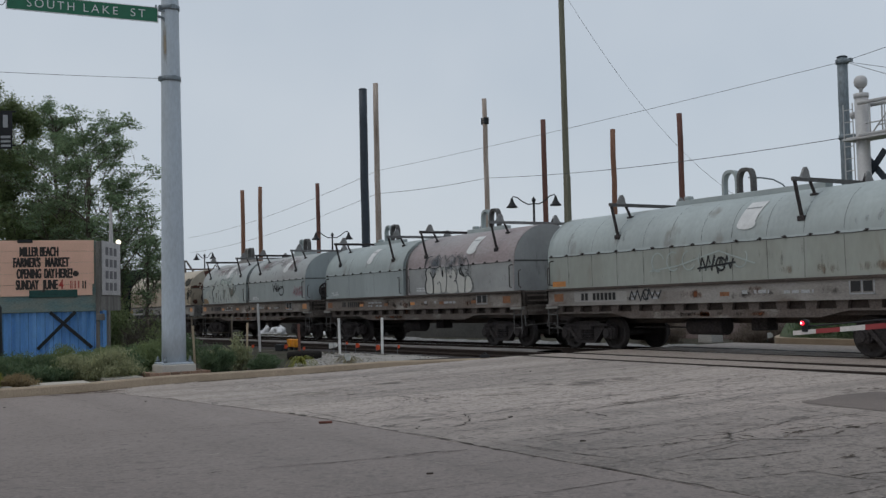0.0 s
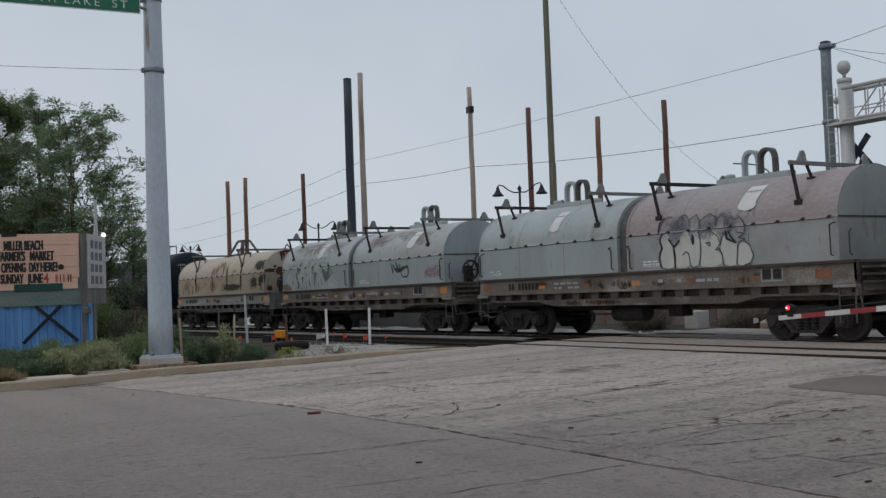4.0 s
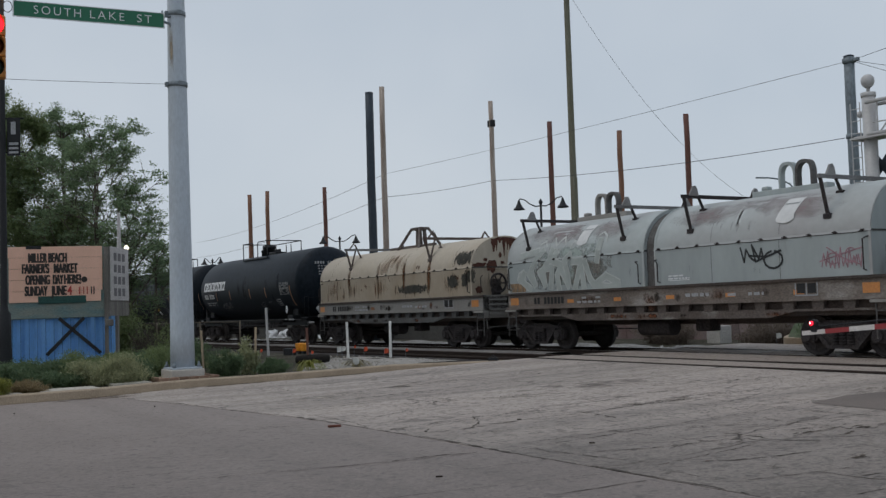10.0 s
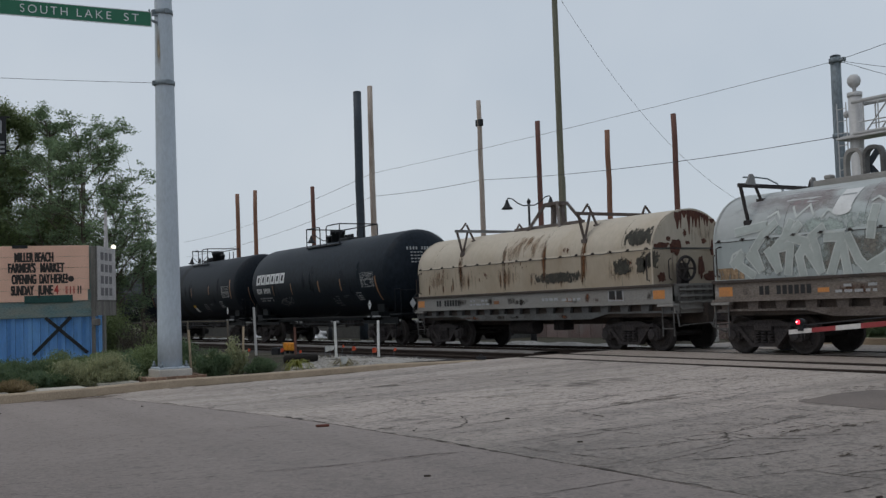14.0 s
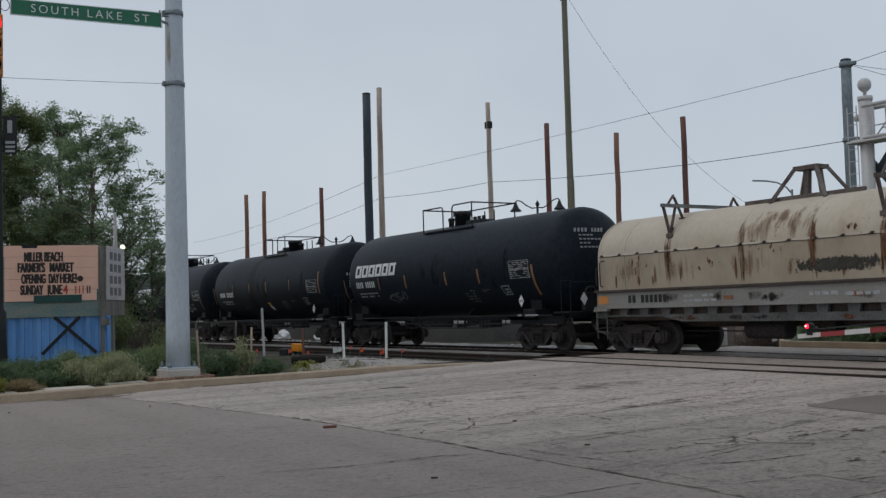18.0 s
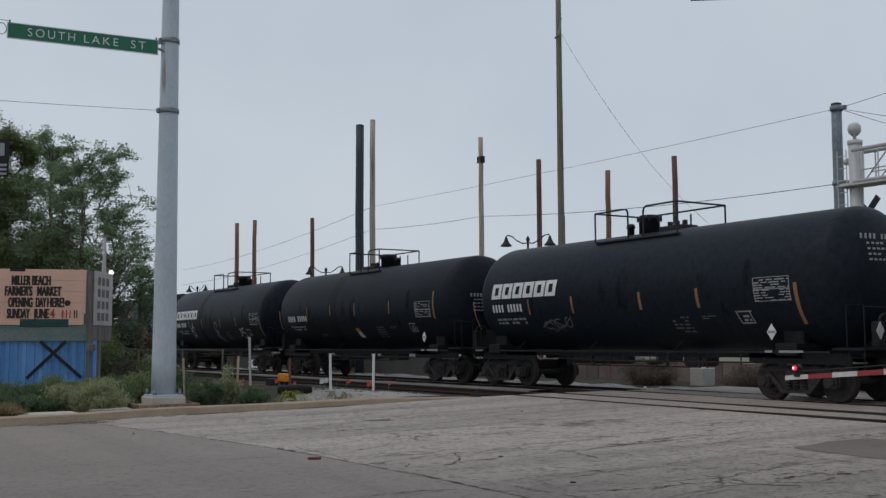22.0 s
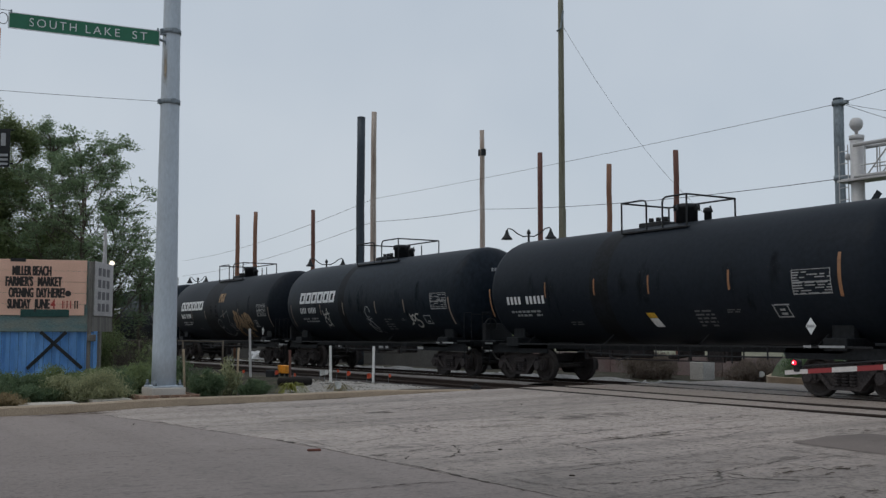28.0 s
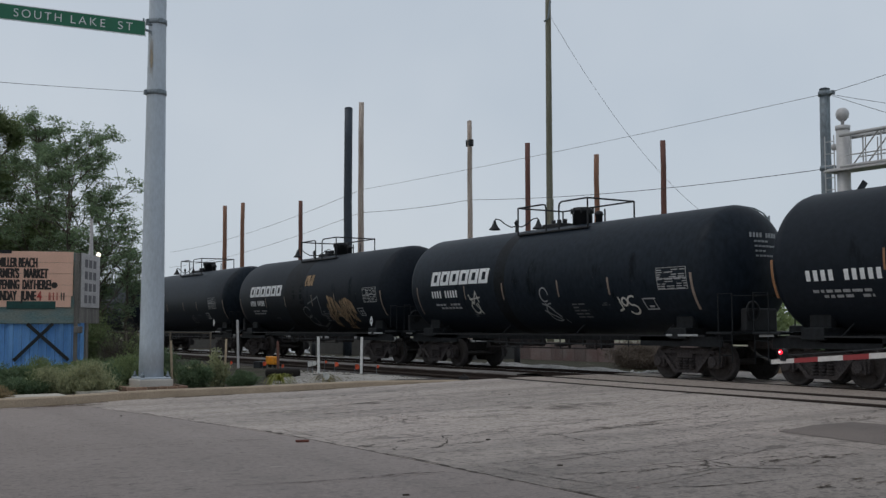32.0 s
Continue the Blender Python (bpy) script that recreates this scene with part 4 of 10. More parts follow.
def side_frame_mesh():
    """One cast side frame: arched top, two pedestals, a spring window in the middle."""
    bm = NB()
    out = [(-1.12, 0.36), (-1.14, 0.60), (-0.98, 0.70), (-0.60, 0.74), (-0.42, 0.80), (0.42, 0.80), (0.60, 0.74), (0.98, 0.70), (1.14, 0.60), (1.12, 0.36), (0.70, 0.36), (0.66, 0.46), (0.46, 0.30), (0.36, 0.18), (-0.36, 0.18), (-0.46, 0.30), (-0.66, 0.46), (-0.70, 0.36)]
    plate(bm, out, 0.14, Matrix.Translation((0, -0.07, 0)))
    bm.faces.ensure_lookup_table()
    # raised rims, journal boxes and the spring nest
    for s in (-1, 1):
        bevel_box(bm, s * 0.91 - 0.17, s * 0.91 + 0.17, -0.14, 0.08, 0.30, 0.60, 0.03)
        tube(bm, [(s * 0.91, -0.2, 0.457), (s * 0.91, -0.1, 0.457)], 0.12, 14)
        beam(bm, (s * 0.36, -0.10, 0.22), (s * 0.78, -0.10, 0.66), 0.09, 0.09)
    beam(bm, (-0.95, -0.1, 0.69), (0.95, -0.1, 0.69), 0.08, 0.07)
    beam(bm, (-0.4, -0.1, 0.22), (0.4, -0.1, 0.22), 0.08, 0.08)
    for x in (-0.2, 0, 0.2):
        for k in range(4):
            tube(bm, [(x, -0.11, 0.27 + k * 0.07), (x, -0.11, 0.31 + k * 0.07)], 0.075, 10)
    bevel_box(bm, -0.26, 0.26, -0.16, 0.0, 0.54, 0.70, 0.03)
    me = bpy.data.meshes.new("side_frame")
    bmesh.ops.recalc_face_normals(bm, faces=bm.faces[:])
    bm.to_mesh(me)
    bm.free()
    me.materials.append(M_TRUCK)
    return me


WHEELSET = wheel_mesh()
SIDE_FRAME = side_frame_mesh()


def running_gear(car, half, insets):
    """Two trucks under a car whose coupler faces lie at +-half: wheelsets, side frames, bolsters, couplers."""
    sets = []
    for s in (-1, 1):
        c = s * (half - insets[0 if s < 0 else 1])
        for d in (-0.89, 0.89):
            w = new("wheelset", WHEELSET)
            w.parent = car
            w.matrix_basis = pose(c + d, 0, WHEEL_R)
            sets.append((w, c + d))
        for side in (-1, 1):
            f = new("side_frame", SIDE_FRAME)
            f.parent = car
            f.matrix_basis = pose(c, side * 0.98, 0, 0, 0, 0 if side < 0 else 180)
        bm = NB()
        bevel_box(bm, c - 0.22, c + 0.22, -1.0, 1.0, 0.52, 0.78, 0.03)
        tube(bm, [(c, 0, 0.7), (c, 0, 0.98)], 0.2, 14)
        beam(bm, (c - 0.45, -0.85, 0.42), (c - 0.45, 0.85, 0.42), 0.1, 0.12)
        beam(bm, (c + 0.45, -0.85, 0.42), (c + 0.45, 0.85, 0.42), 0.1, 0.12)
        part("bolster", bm, M_TRUCK, car)
        bm = NB()
        e = s * half
        bevel_box(bm, min(e - s * 1.0, e - s * 0.22), max(e - s * 1.0, e - s * 0.22), -0.11, 0.11, 0.78, 0.98, 0.03)
        bevel_box(bm, min(e - s * 0.24, e + s * 0.03), max(e - s * 0.24, e + s * 0.03), -0.17, 0.14, 0.74, 1.02, 0.05)
        part("coupler", bm, M_TRUCK, car)
        bm = NB()
        tube(bm, [(e - s * 0.7, -0.3, 0.8), (e - s * 0.45, -0.32, 0.62), (e - s * 0.15, -0.26, 0.5), (e, -0.2, 0.56)], 0.03, 7)
        part("air_hose", bm, M_FRAMEGREY, car)
    return sets


def ladder(bm, x0, x1, y, z0, z1, n, r=0.014):
    for x in (x0, x1):
        tube(bm, [(x, y, z0), (x, y, z1)], r, 6)
    for i in range(n):
        z = z0 + (z1 - z0) * (i + 0.5) / n
        tube(bm, [(x0, y, z), (x1, y, z)], r * 0.8, 6)


TANK_R, TANK_C = 1.62, 2.745


def tank_y(z, lift=0.006):
    r = TANK_R + lift
    return -math.sqrt(max(0.0, r * r - (z - TANK_C) ** 2))


def tank_car(middle, half, label, paint=None, brand=0, number=True, decorate=None, stripes=(), text_x=None, band=None, panel_x=None, strip=None, end_z=None, placard=True, deck=(1.62, 0.2, False), end_y=-0.85, trucks=(1.9, 2.1)):
    car = thing("tank_car", label, "tank car", "cars of the freight train")
    paint = paint or M_TANK
    L = half - 0.53        # end of the heads
    head = 0.76
    bm = NB()
    prof = []
    for i in range(9):
        a = math.pi / 2 * i / 8
        prof.append((max(0.02, TANK_R * math.sin(a)), -(L - head) - head * math.cos(a)))
    rings = [-(L - head) + 0.02]
    n = 5
    for k in range(1, n):
        x = -(L - head) + 2 * (L - head) * k / n
        prof.append((TANK_R, x))
    prof.append((TANK_R, L - head))
    for i in range(1, 9):
        a = math.pi / 2 * i / 8
        prof.append((max(0.02, TANK_R * math.cos(a)), (L - head) + head * math.sin(a)))
    lathe(bm, prof, 64, Matrix.Translation((0, 0, TANK_C)) @ pose(0, 0, 0, 0, 90, 0))
    shell = part("tank_shell", bm, paint, car)
    if band:
        bm = NB()
        lathe(bm, [(TANK_R + 0.004, band[0]), (TANK_R + 0.004, band[1])], 64, Matrix.Translation((0, 0, TANK_C)) @ pose(0, 0, 0, 0, 90, 0), cap=False)
        part("stain_band", bm, M_SPILL, shell, "dull spill-stained band round the shell")
    # frame under the tank
    for s in (-1, 1):
        tr = trucks[0 if s < 0 else 1]
        bm = NB()
        bevel_box(bm, min(s * (half - 3.6), s * (half - 0.45)), max(s * (half - 3.6), s * (half - 0.45)), -0.35, 0.35, 0.98, 1.34, 0.03)
        bevel_box(bm, s * (half - tr) - 0.3, s * (half - tr) + 0.3, -1.40, 1.40, 1.02, 1.30, 0.03)
        for y in (-1, 1):
            bevel_box(bm, s * (half - tr) - 0.28, s * (half - tr) + 0.28, y * 1.02 - 0.1, y * 1.02 + 0.1, 1.2, 1.62, 0.03)
        part("stub_sill", bm, M_TANKBAND, car)
        # end platform with grab irons and steps
        bm = NB()
        e = s * (half - 0.30)
        bevel_box(bm, min(e - s * 0.8, e), max(e - s * 0.8, e), -1.45, 1.45, 1.14, 1.20, 0.012)
        for y in (-1.40, 1.40):
            ladder(bm, e - s * 0.42, e - s * 0.04, y, 0.48, 1.16, 2)
            tube(bm, [(e - s * 0.45, y, 1.2), (e - s * 0.45, y, 2.1), (e - s * 0.02, y, 2.1), (e - s * 0.02, y, 1.2)], 0.016, 6)
        tube(bm, [(e, -1.40, 2.05), (e, 1.40, 2.05)], 0.016, 6)
        part("end_platform", bm, M_TANKBAND, car)
        if s > 0:
            bm = NB()
            bevel_box(bm, e - 0.34, e - 0.14, -0.75, 0.35, 1.19, 1.76, 0.04)
            gear = part("brake_housing", bm, M_BLACKMETAL, car)
            bm = NB()
            lathe(bm, [(0.20, 0.0), (0.24, 0.02), (0.24, 0.05), (0.20, 0.06), (0.20, 0.0)], 20, pose(e - 0.16, -0.55, 1.70, 0, 90, 0), cap=False)
            beam(bm, (e - 0.13, -0.77, 1.70), (e - 0.13, -0.33, 1.70), 0.03, 0.02)
            beam(bm, (e - 0.13, -0.55, 1.48), (e - 0.13, -0.55, 1.92), 0.03, 0.02)
            part("brake_wheel", bm, M_BLACKMETAL, gear)
    for y in (-1.36, 1.36):
        bm = NB()
        box(bm, -(half - 1.2), half - 1.2, y - 0.03, y + 0.03, 1.085, 1.125)
        part("side_rail", bm, M_BLACKMETAL, car)
        for k in range(4):
            bm = NB()
            x = -(half - 2.6) + (2 * half - 5.2) * k / 3
            beam(bm, (x, y, 1.1), (x + 0.12, y * 0.8, 1.38), 0.022, 0.022)
            part("brace", bm, M_BLACKMETAL, car)
        bm = NB()
        y *= 0.93
        box(bm, -(half - 2.0), half - 2.0, y - 0.02, y + 0.02, 0.97, 1.08)
        # deeper black plates over the trucks, added to darken bright gaps between the wheels
        for s in (-1, 1):
            a, b = sorted((s * (half - 3.5), s * (half - 0.75)))
            box(bm, a, b, y - 0.02, y + 0.02, 0.84, 1.081)
        part("side_apron", bm, M_TANKBAND, car)
    # bottom outlet and brake rigging
    bm = NB()
    lathe(bm, [(0.34, 0.0), (0.34, 0.14), (0.2, 0.2), (0.2, 0.44)], 18, Matrix.Translation((0.2, 0, 0.82)))
    tube(bm, [(0.2, 0, 0.86), (0.2, -0.5, 0.80), (0.2, -0.8, 0.80)], 0.06, 8)
    part("bottom_outlet", bm, M_TRUCK, car)
    bm = NB()
    for x in (-2.6, -1.6, 1.3, 2.4):
        box(bm, x - 0.03, x + 0.03, -1.22, -1.16, 0.70, 1.0)
    tube(bm, [(-2.6, -1.19, 0.72), (2.4, -1.19, 0.72)], 0.02, 6)
    tube(bm, [(-3.4, -0.3, 0.86), (-1.0, -0.3, 0.86)], 0.13, 12)
    bevel_box(bm, 1.4, 2.1, -0.7, -0.2, 0.72, 1.06, 0.04)
    part("brake_rigging", bm, M_TRUCK, car)
    bm = NB()
    tube(bm, [(-2.9, -1.28, 0.90), (-1.0, -1.28, 0.84), (4.2, -1.28, 0.86)], 0.022, 6)
    tube(bm, [(-1.6, -1.28, 0.80), (-1.2, -1.28, 0.70), (-0.8, -1.28, 0.80)], 0.018, 6)
    for k in range(12):
        x = -2.6 + k * 0.58 + 0.12 * math.sin(k * 2.3)
        tube(bm, [(x, -1.28, 1.10), (x, -1.28, 0.80 if k % 3 else 0.70)], 0.02, 5)
    part("pipe_run", bm, M_BLACKMETAL, car, "thin pipe hung below the side rail")
    # top fittings: deck, manway, valves, guard rails
    top = TANK_C + TANK_R
    D, shift, flip = deck
    P = (lambda x, y, z: (shift + x, y, z))
    F = -1 if flip else 1
    bm = NB()
    for y in (-0.72, 0.72):
        bevel_box(bm, shift - D, shift + D, y - 0.2, y + 0.2, top - 0.24, top - 0.19, 0.01)
        for x in (-D + 0.05, -0.45, 0.45, D - 0.05):
            beam(bm, P(x, y + (0.12 if y < 0 else -0.12), top - 0.22), P(x, y * 0.9, top - 0.45), 0.05, 0.05)
    deck = part("top_walkway", bm, M_BLACKMETAL, car)
    bm = NB()
    r = 0.026
    zt = top + 0.62
    for y in (-0.9, 0.9):
        for x in (-D, -0.25, 0.35, D):
            tube(bm, [P(x, y, top - 0.22), P(x, y, zt - (0.10 if abs(x) < 1 else 0))], r, 6)
    tube(bm, [P(-D, -0.9, zt), P(-0.40, -0.9, zt), P(-0.28, -0.9, zt - 0.03), P(-0.25, -0.9, zt - 0.15)], r, 6)
    tube(bm, [P(0.35, -0.9, zt - 0.18), P(0.38, -0.9, zt - 0.05), P(0.48, -0.9, zt), P(D, -0.9, zt)], r, 6)
    tube(bm, [P(-D, 0.9, zt), P(D, 0.9, zt)], r, 6)
    for x in (-D, D):
        tube(bm, [P(x, -0.9, zt), P(x, 0.9, zt)], r, 6)
    part("guard_rail", bm, M_BLACKMETAL, car)
    bm = NB()
    lathe(bm, [(0.29, top - 0.06), (0.29, top + 0.36), (0.32, top + 0.37), (0.32, top + 0.44), (0.26, top + 0.50), (0.02, top + 0.52)], 22, Matrix.Translation((shift + F * 0.35, 0, 0)))
    manway = part("manway", bm, M_BLACKMETAL, car)
    for k in range(8):
        a = 2 * math.pi * k / 8
        bm = NB()
        tube(bm, [P(F * 0.35 + 0.32 * math.cos(a), 0.32 * math.sin(a), top + 0.32), P(F * 0.35 + 0.32 * math.cos(a), 0.32 * math.sin(a), top + 0.48)], 0.03, 6)
        part("bolt", bm, M_BLACKMETAL, manway)
    bm = NB()
    bevel_box(bm, shift + F * -0.75 - 0.45, shift + F * -0.75 + 0.45, -0.3, 0.3, top - 0.05, top + 0.10, 0.03)
    for x in (-1.0, -0.72, -0.45):
        tube(bm, [P(F * x, 0, top + 0.1), P(F * x, 0, top + 0.24)], 0.07, 8)
    part("valve_box", bm, M_BLACKMETAL, car)
    bm = NB()
    lathe(bm, [(0.10, top - 0.02), (0.10, top + 0.2), (0.14, top + 0.22), (0.10, top + 0.32), (0.02, top + 0.34)], 12, Matrix.Translation((shift + F * 1.1, 0, 0)))
    part("vent_valve", bm, M_BLACKMETAL, car)
    # markings
    rnd = random.Random(int(abs(middle) * 10))
    if stripes:
        for x, z0, z1, w in stripes:
            bm = NB()
            sheet(bm, x - w / 2, x + w / 2, z0, z1, tank_y, 1, 8)
            part("reflective_strip", bm, strip or M_STRIPEPALE, shell, "worn reflective strip")
    tx = text_x if text_x is not None else -L + 0.95
    if brand:
        bm = NB()
        w = brand / 6
        for k in range(6):
            x = tx + k * w
            # six slanted white blocks, each with a slot
            sheet(bm, x, x + w * 0.28, 2.69, 3.15, tank_y, 1, 4, slant=0.16)
            sheet(bm, x + w * 0.62, x + w * 0.90, 2.69, 3.15, tank_y, 1, 4, slant=0.16)
            sheet(bm, x + w * 0.28 + 0.05, x + w * 0.62 + 0.05, 3.045, 3.15, tank_y, 2, 2, slant=0.16)
            sheet(bm, x + w * 0.28, x + w * 0.62, 2.69, 2.80, tank_y, 2, 2, slant=0.16)
        part("owner_mark", bm, M_WHITE, shell, "white slanted block mark")
    if number:
        bm = NB()
        nx = tx + 0.02
        h0, h1 = (2.28, 2.51) if brand else (2.29, 2.52)
        for k in range(10):
            if k == 4:
                continue
            x = nx + k * (0.155 if brand else 0.19)
            ww = 0.085 if brand else 0.11
            sheet(bm, x, x + ww, h0, h1, tank_y, 1, 3)
        tagged(part("number_mark", bm, M_WHITE, shell, "white number as plain bars"), kind="stuff")
        bm = NB()
        bars(bm, nx + 0.1, nx + 1.55, h0 - 0.36, h0 - 0.14, 2, tank_y, rnd)
        tagged(part("small_lettering", bm, M_GREYTEXT, shell), kind="stuff")
    # data panels near the other end
    px = panel_x or L - 2.58
    bm = NB()
    bars(bm, px, px + 1.0, 2.26, 2.78, 9, tank_y, rnd, 0.45, 0.2)
    for x in (px, px + 1.0):
        sheet(bm, x - 0.01, x + 0.01, 2.25, 2.80, tank_y, 1, 4)
    sheet(bm, px, px + 1.0, 2.25, 2.265, tank_y, 2, 1)
    sheet(bm, px, px + 1.0, 2.785, 2.80, tank_y, 2, 1)
    sheet(bm, px, px + 1.0, 2.515, 2.535, tank_y, 2, 1)
    tagged(part("data_panel", bm, M_PANELTEXT, shell, "grey table of small lettering"), kind="stuff")
    bm = NB()
    qx = px - 0.62
    for a, b, c, d in ((qx, qx + 0.42, 1.76, 1.79), (qx, qx + 0.42, 2.03, 2.06), (qx, qx + 0.03, 1.76, 2.06), (qx + 0.39, qx + 0.42, 1.76, 2.06)):
        sheet(bm, a, b, c, d, tank_y, 1, 2, slant=-0.2)
    bars(bm, qx + 0.12, qx + 0.34, 1.82, 2.0, 2, tank_y, rnd)
    part("test_panel", bm, M_GREYTEXT, shell)
    bm = NB()
    for a, b, z0, z1, r in ((-3.2, -2.7, 1.66, 1.78, 2), (1.7, 2.3, 1.58, 2.02, 5), (2.75, 3.25, 1.9, 2.0, 2)):
        bars(bm, a, b, z0, z1, r, tank_y, rnd, 0.45, 0.2)
    tagged(part("stencil_lettering", bm, M_DIMTEXT, shell), kind="stuff")
    # hazard diamond on its holder
    bm = NB()
    dx, dz, r = px + 0.3, 1.56, 0.165
    o = [(dx, dz + r * 1.15), (dx + r * 0.8, dz), (dx, dz - r * 1.15), (dx - r * 0.8, dz)]
    plate(bm, o, 0.012, Matrix.Translation((0, -1.40, 0)))
    if placard:
        dia = part("placard", bm, M_WHITE, car, "white hazard diamond")
        bm = NB()
        box(bm, dx - 0.10, dx + 0.10, -1.408, -1.403, dz - 0.03, dz + 0.03)
        part("placard_bar", bm, M_GREYTEXT, dia)
    for a, b in ((px + 0.1, px + 0.3), (px + 0.5, px + 1.15), (-L - 0.05, -L + 0.35)):
        bm = NB()
        box(bm, a, b, -1.412, -1.402, 1.09, 1.14)
        part("step_plate", bm, M_GREYTEXT, car)
    if end_z and end_z > 3 and placard:
        bm = NB()
        plate(bm, [(p - dx - 0.92, q) for p, q in o], 0.012, pose(half - 0.28, 0, 0, 0, 0, 90))
        part("placard", bm, M_WHITE, car, "white hazard diamond on the end platform")
    # number and lines high on the end
    bm = NB()
    ex = L - head * 0.35
    for k in range(5 if end_z else 0):
        z = end_z - k * 0.12
        rr = 0.93
        y = -rr * 0.75
        for j in range((9, 4, 6, 3, 5)[k]):
            if k == 0 and j == 4:
                continue
            y0 = end_y + (0.0 if k == 0 else 0.12) + j * (0.115 if k == 0 else 0.13)
            d2 = (y0 + 0.04) ** 2 + (z - TANK_C) ** 2
            xx = (L - head) + head * math.sqrt(max(0, 1 - d2 / TANK_R ** 2)) + 0.02
            box(bm, xx - 0.004, xx, y0, y0 + (0.075 if k == 0 else 0.10), z, z + (0.115 if k == 0 else 0.045))
    if end_z:
        tagged(part("end_lettering", bm, M_GREYTEXT, shell), kind="stuff")
    if decorate:
        decorate(shell)
    sets = running_gear(car, half, trucks)
    MOVERS.append((car, middle, sets))
    return car


@functools.lru_cache(maxsize=None)
def post_mesh(material):
    """A short post between two stake pockets, tapered towards its foot."""
    bm = NB()
    plate(bm, [(-0.17, 1.252), (0.17, 1.252), (0.13, 1.05), (-0.13, 1.05)], 0.10, Matrix.Identity(4))
    me = bpy.data.meshes.new("pocket_post")
    bmesh.ops.recalc_face_normals(bm, faces=bm.faces[:])
    bm.to_mesh(me)
    bm.free()
    me.materials.append(material)
    return me


@functools.lru_cache(maxsize=None)
def lug_mesh():
    """A hook and ring that hold a hood's roof to its skirt."""
    bm = NB()
    bevel_box(bm, -0.03, 0.03, -0.035, 0.0, -0.025, 0.035, 0.008)
    tube(bm, [(-0.07, -0.03, -0.005), (0.07, -0.03, 0.012)], 0.012, 5)
    me = bpy.data.meshes.new("lug")
    bmesh.ops.recalc_face_normals(bm, faces=bm.faces[:])
    bm.to_mesh(me)
    bm.free()
    me.materials.append(M_TRUCK)
    return me


# joint lines, and the painted shade strip below the hood lap
M_SEAMLINE = mat("seam_and_lap_shade", (0.060, 0.062, 0.060), 0.9, other=(0.12, 0.12, 0.115), scale=2.5, amount=0.9, fine=20, bump=0, spec=0.2)
HOOD_W, LAP_Z, HOOD_TOP, HOOD_LOW = 1.36, 2.70, 3.86, 1.76


def hood_y(z, lift=0.006):
    if z <= LAP_Z:
        return -(HOOD_W + 0.012 + lift)
    k = min(1.0, (z - LAP_Z) / (HOOD_TOP - LAP_Z))
    return -(HOOD_W + lift) * math.sqrt(1 - k * k)


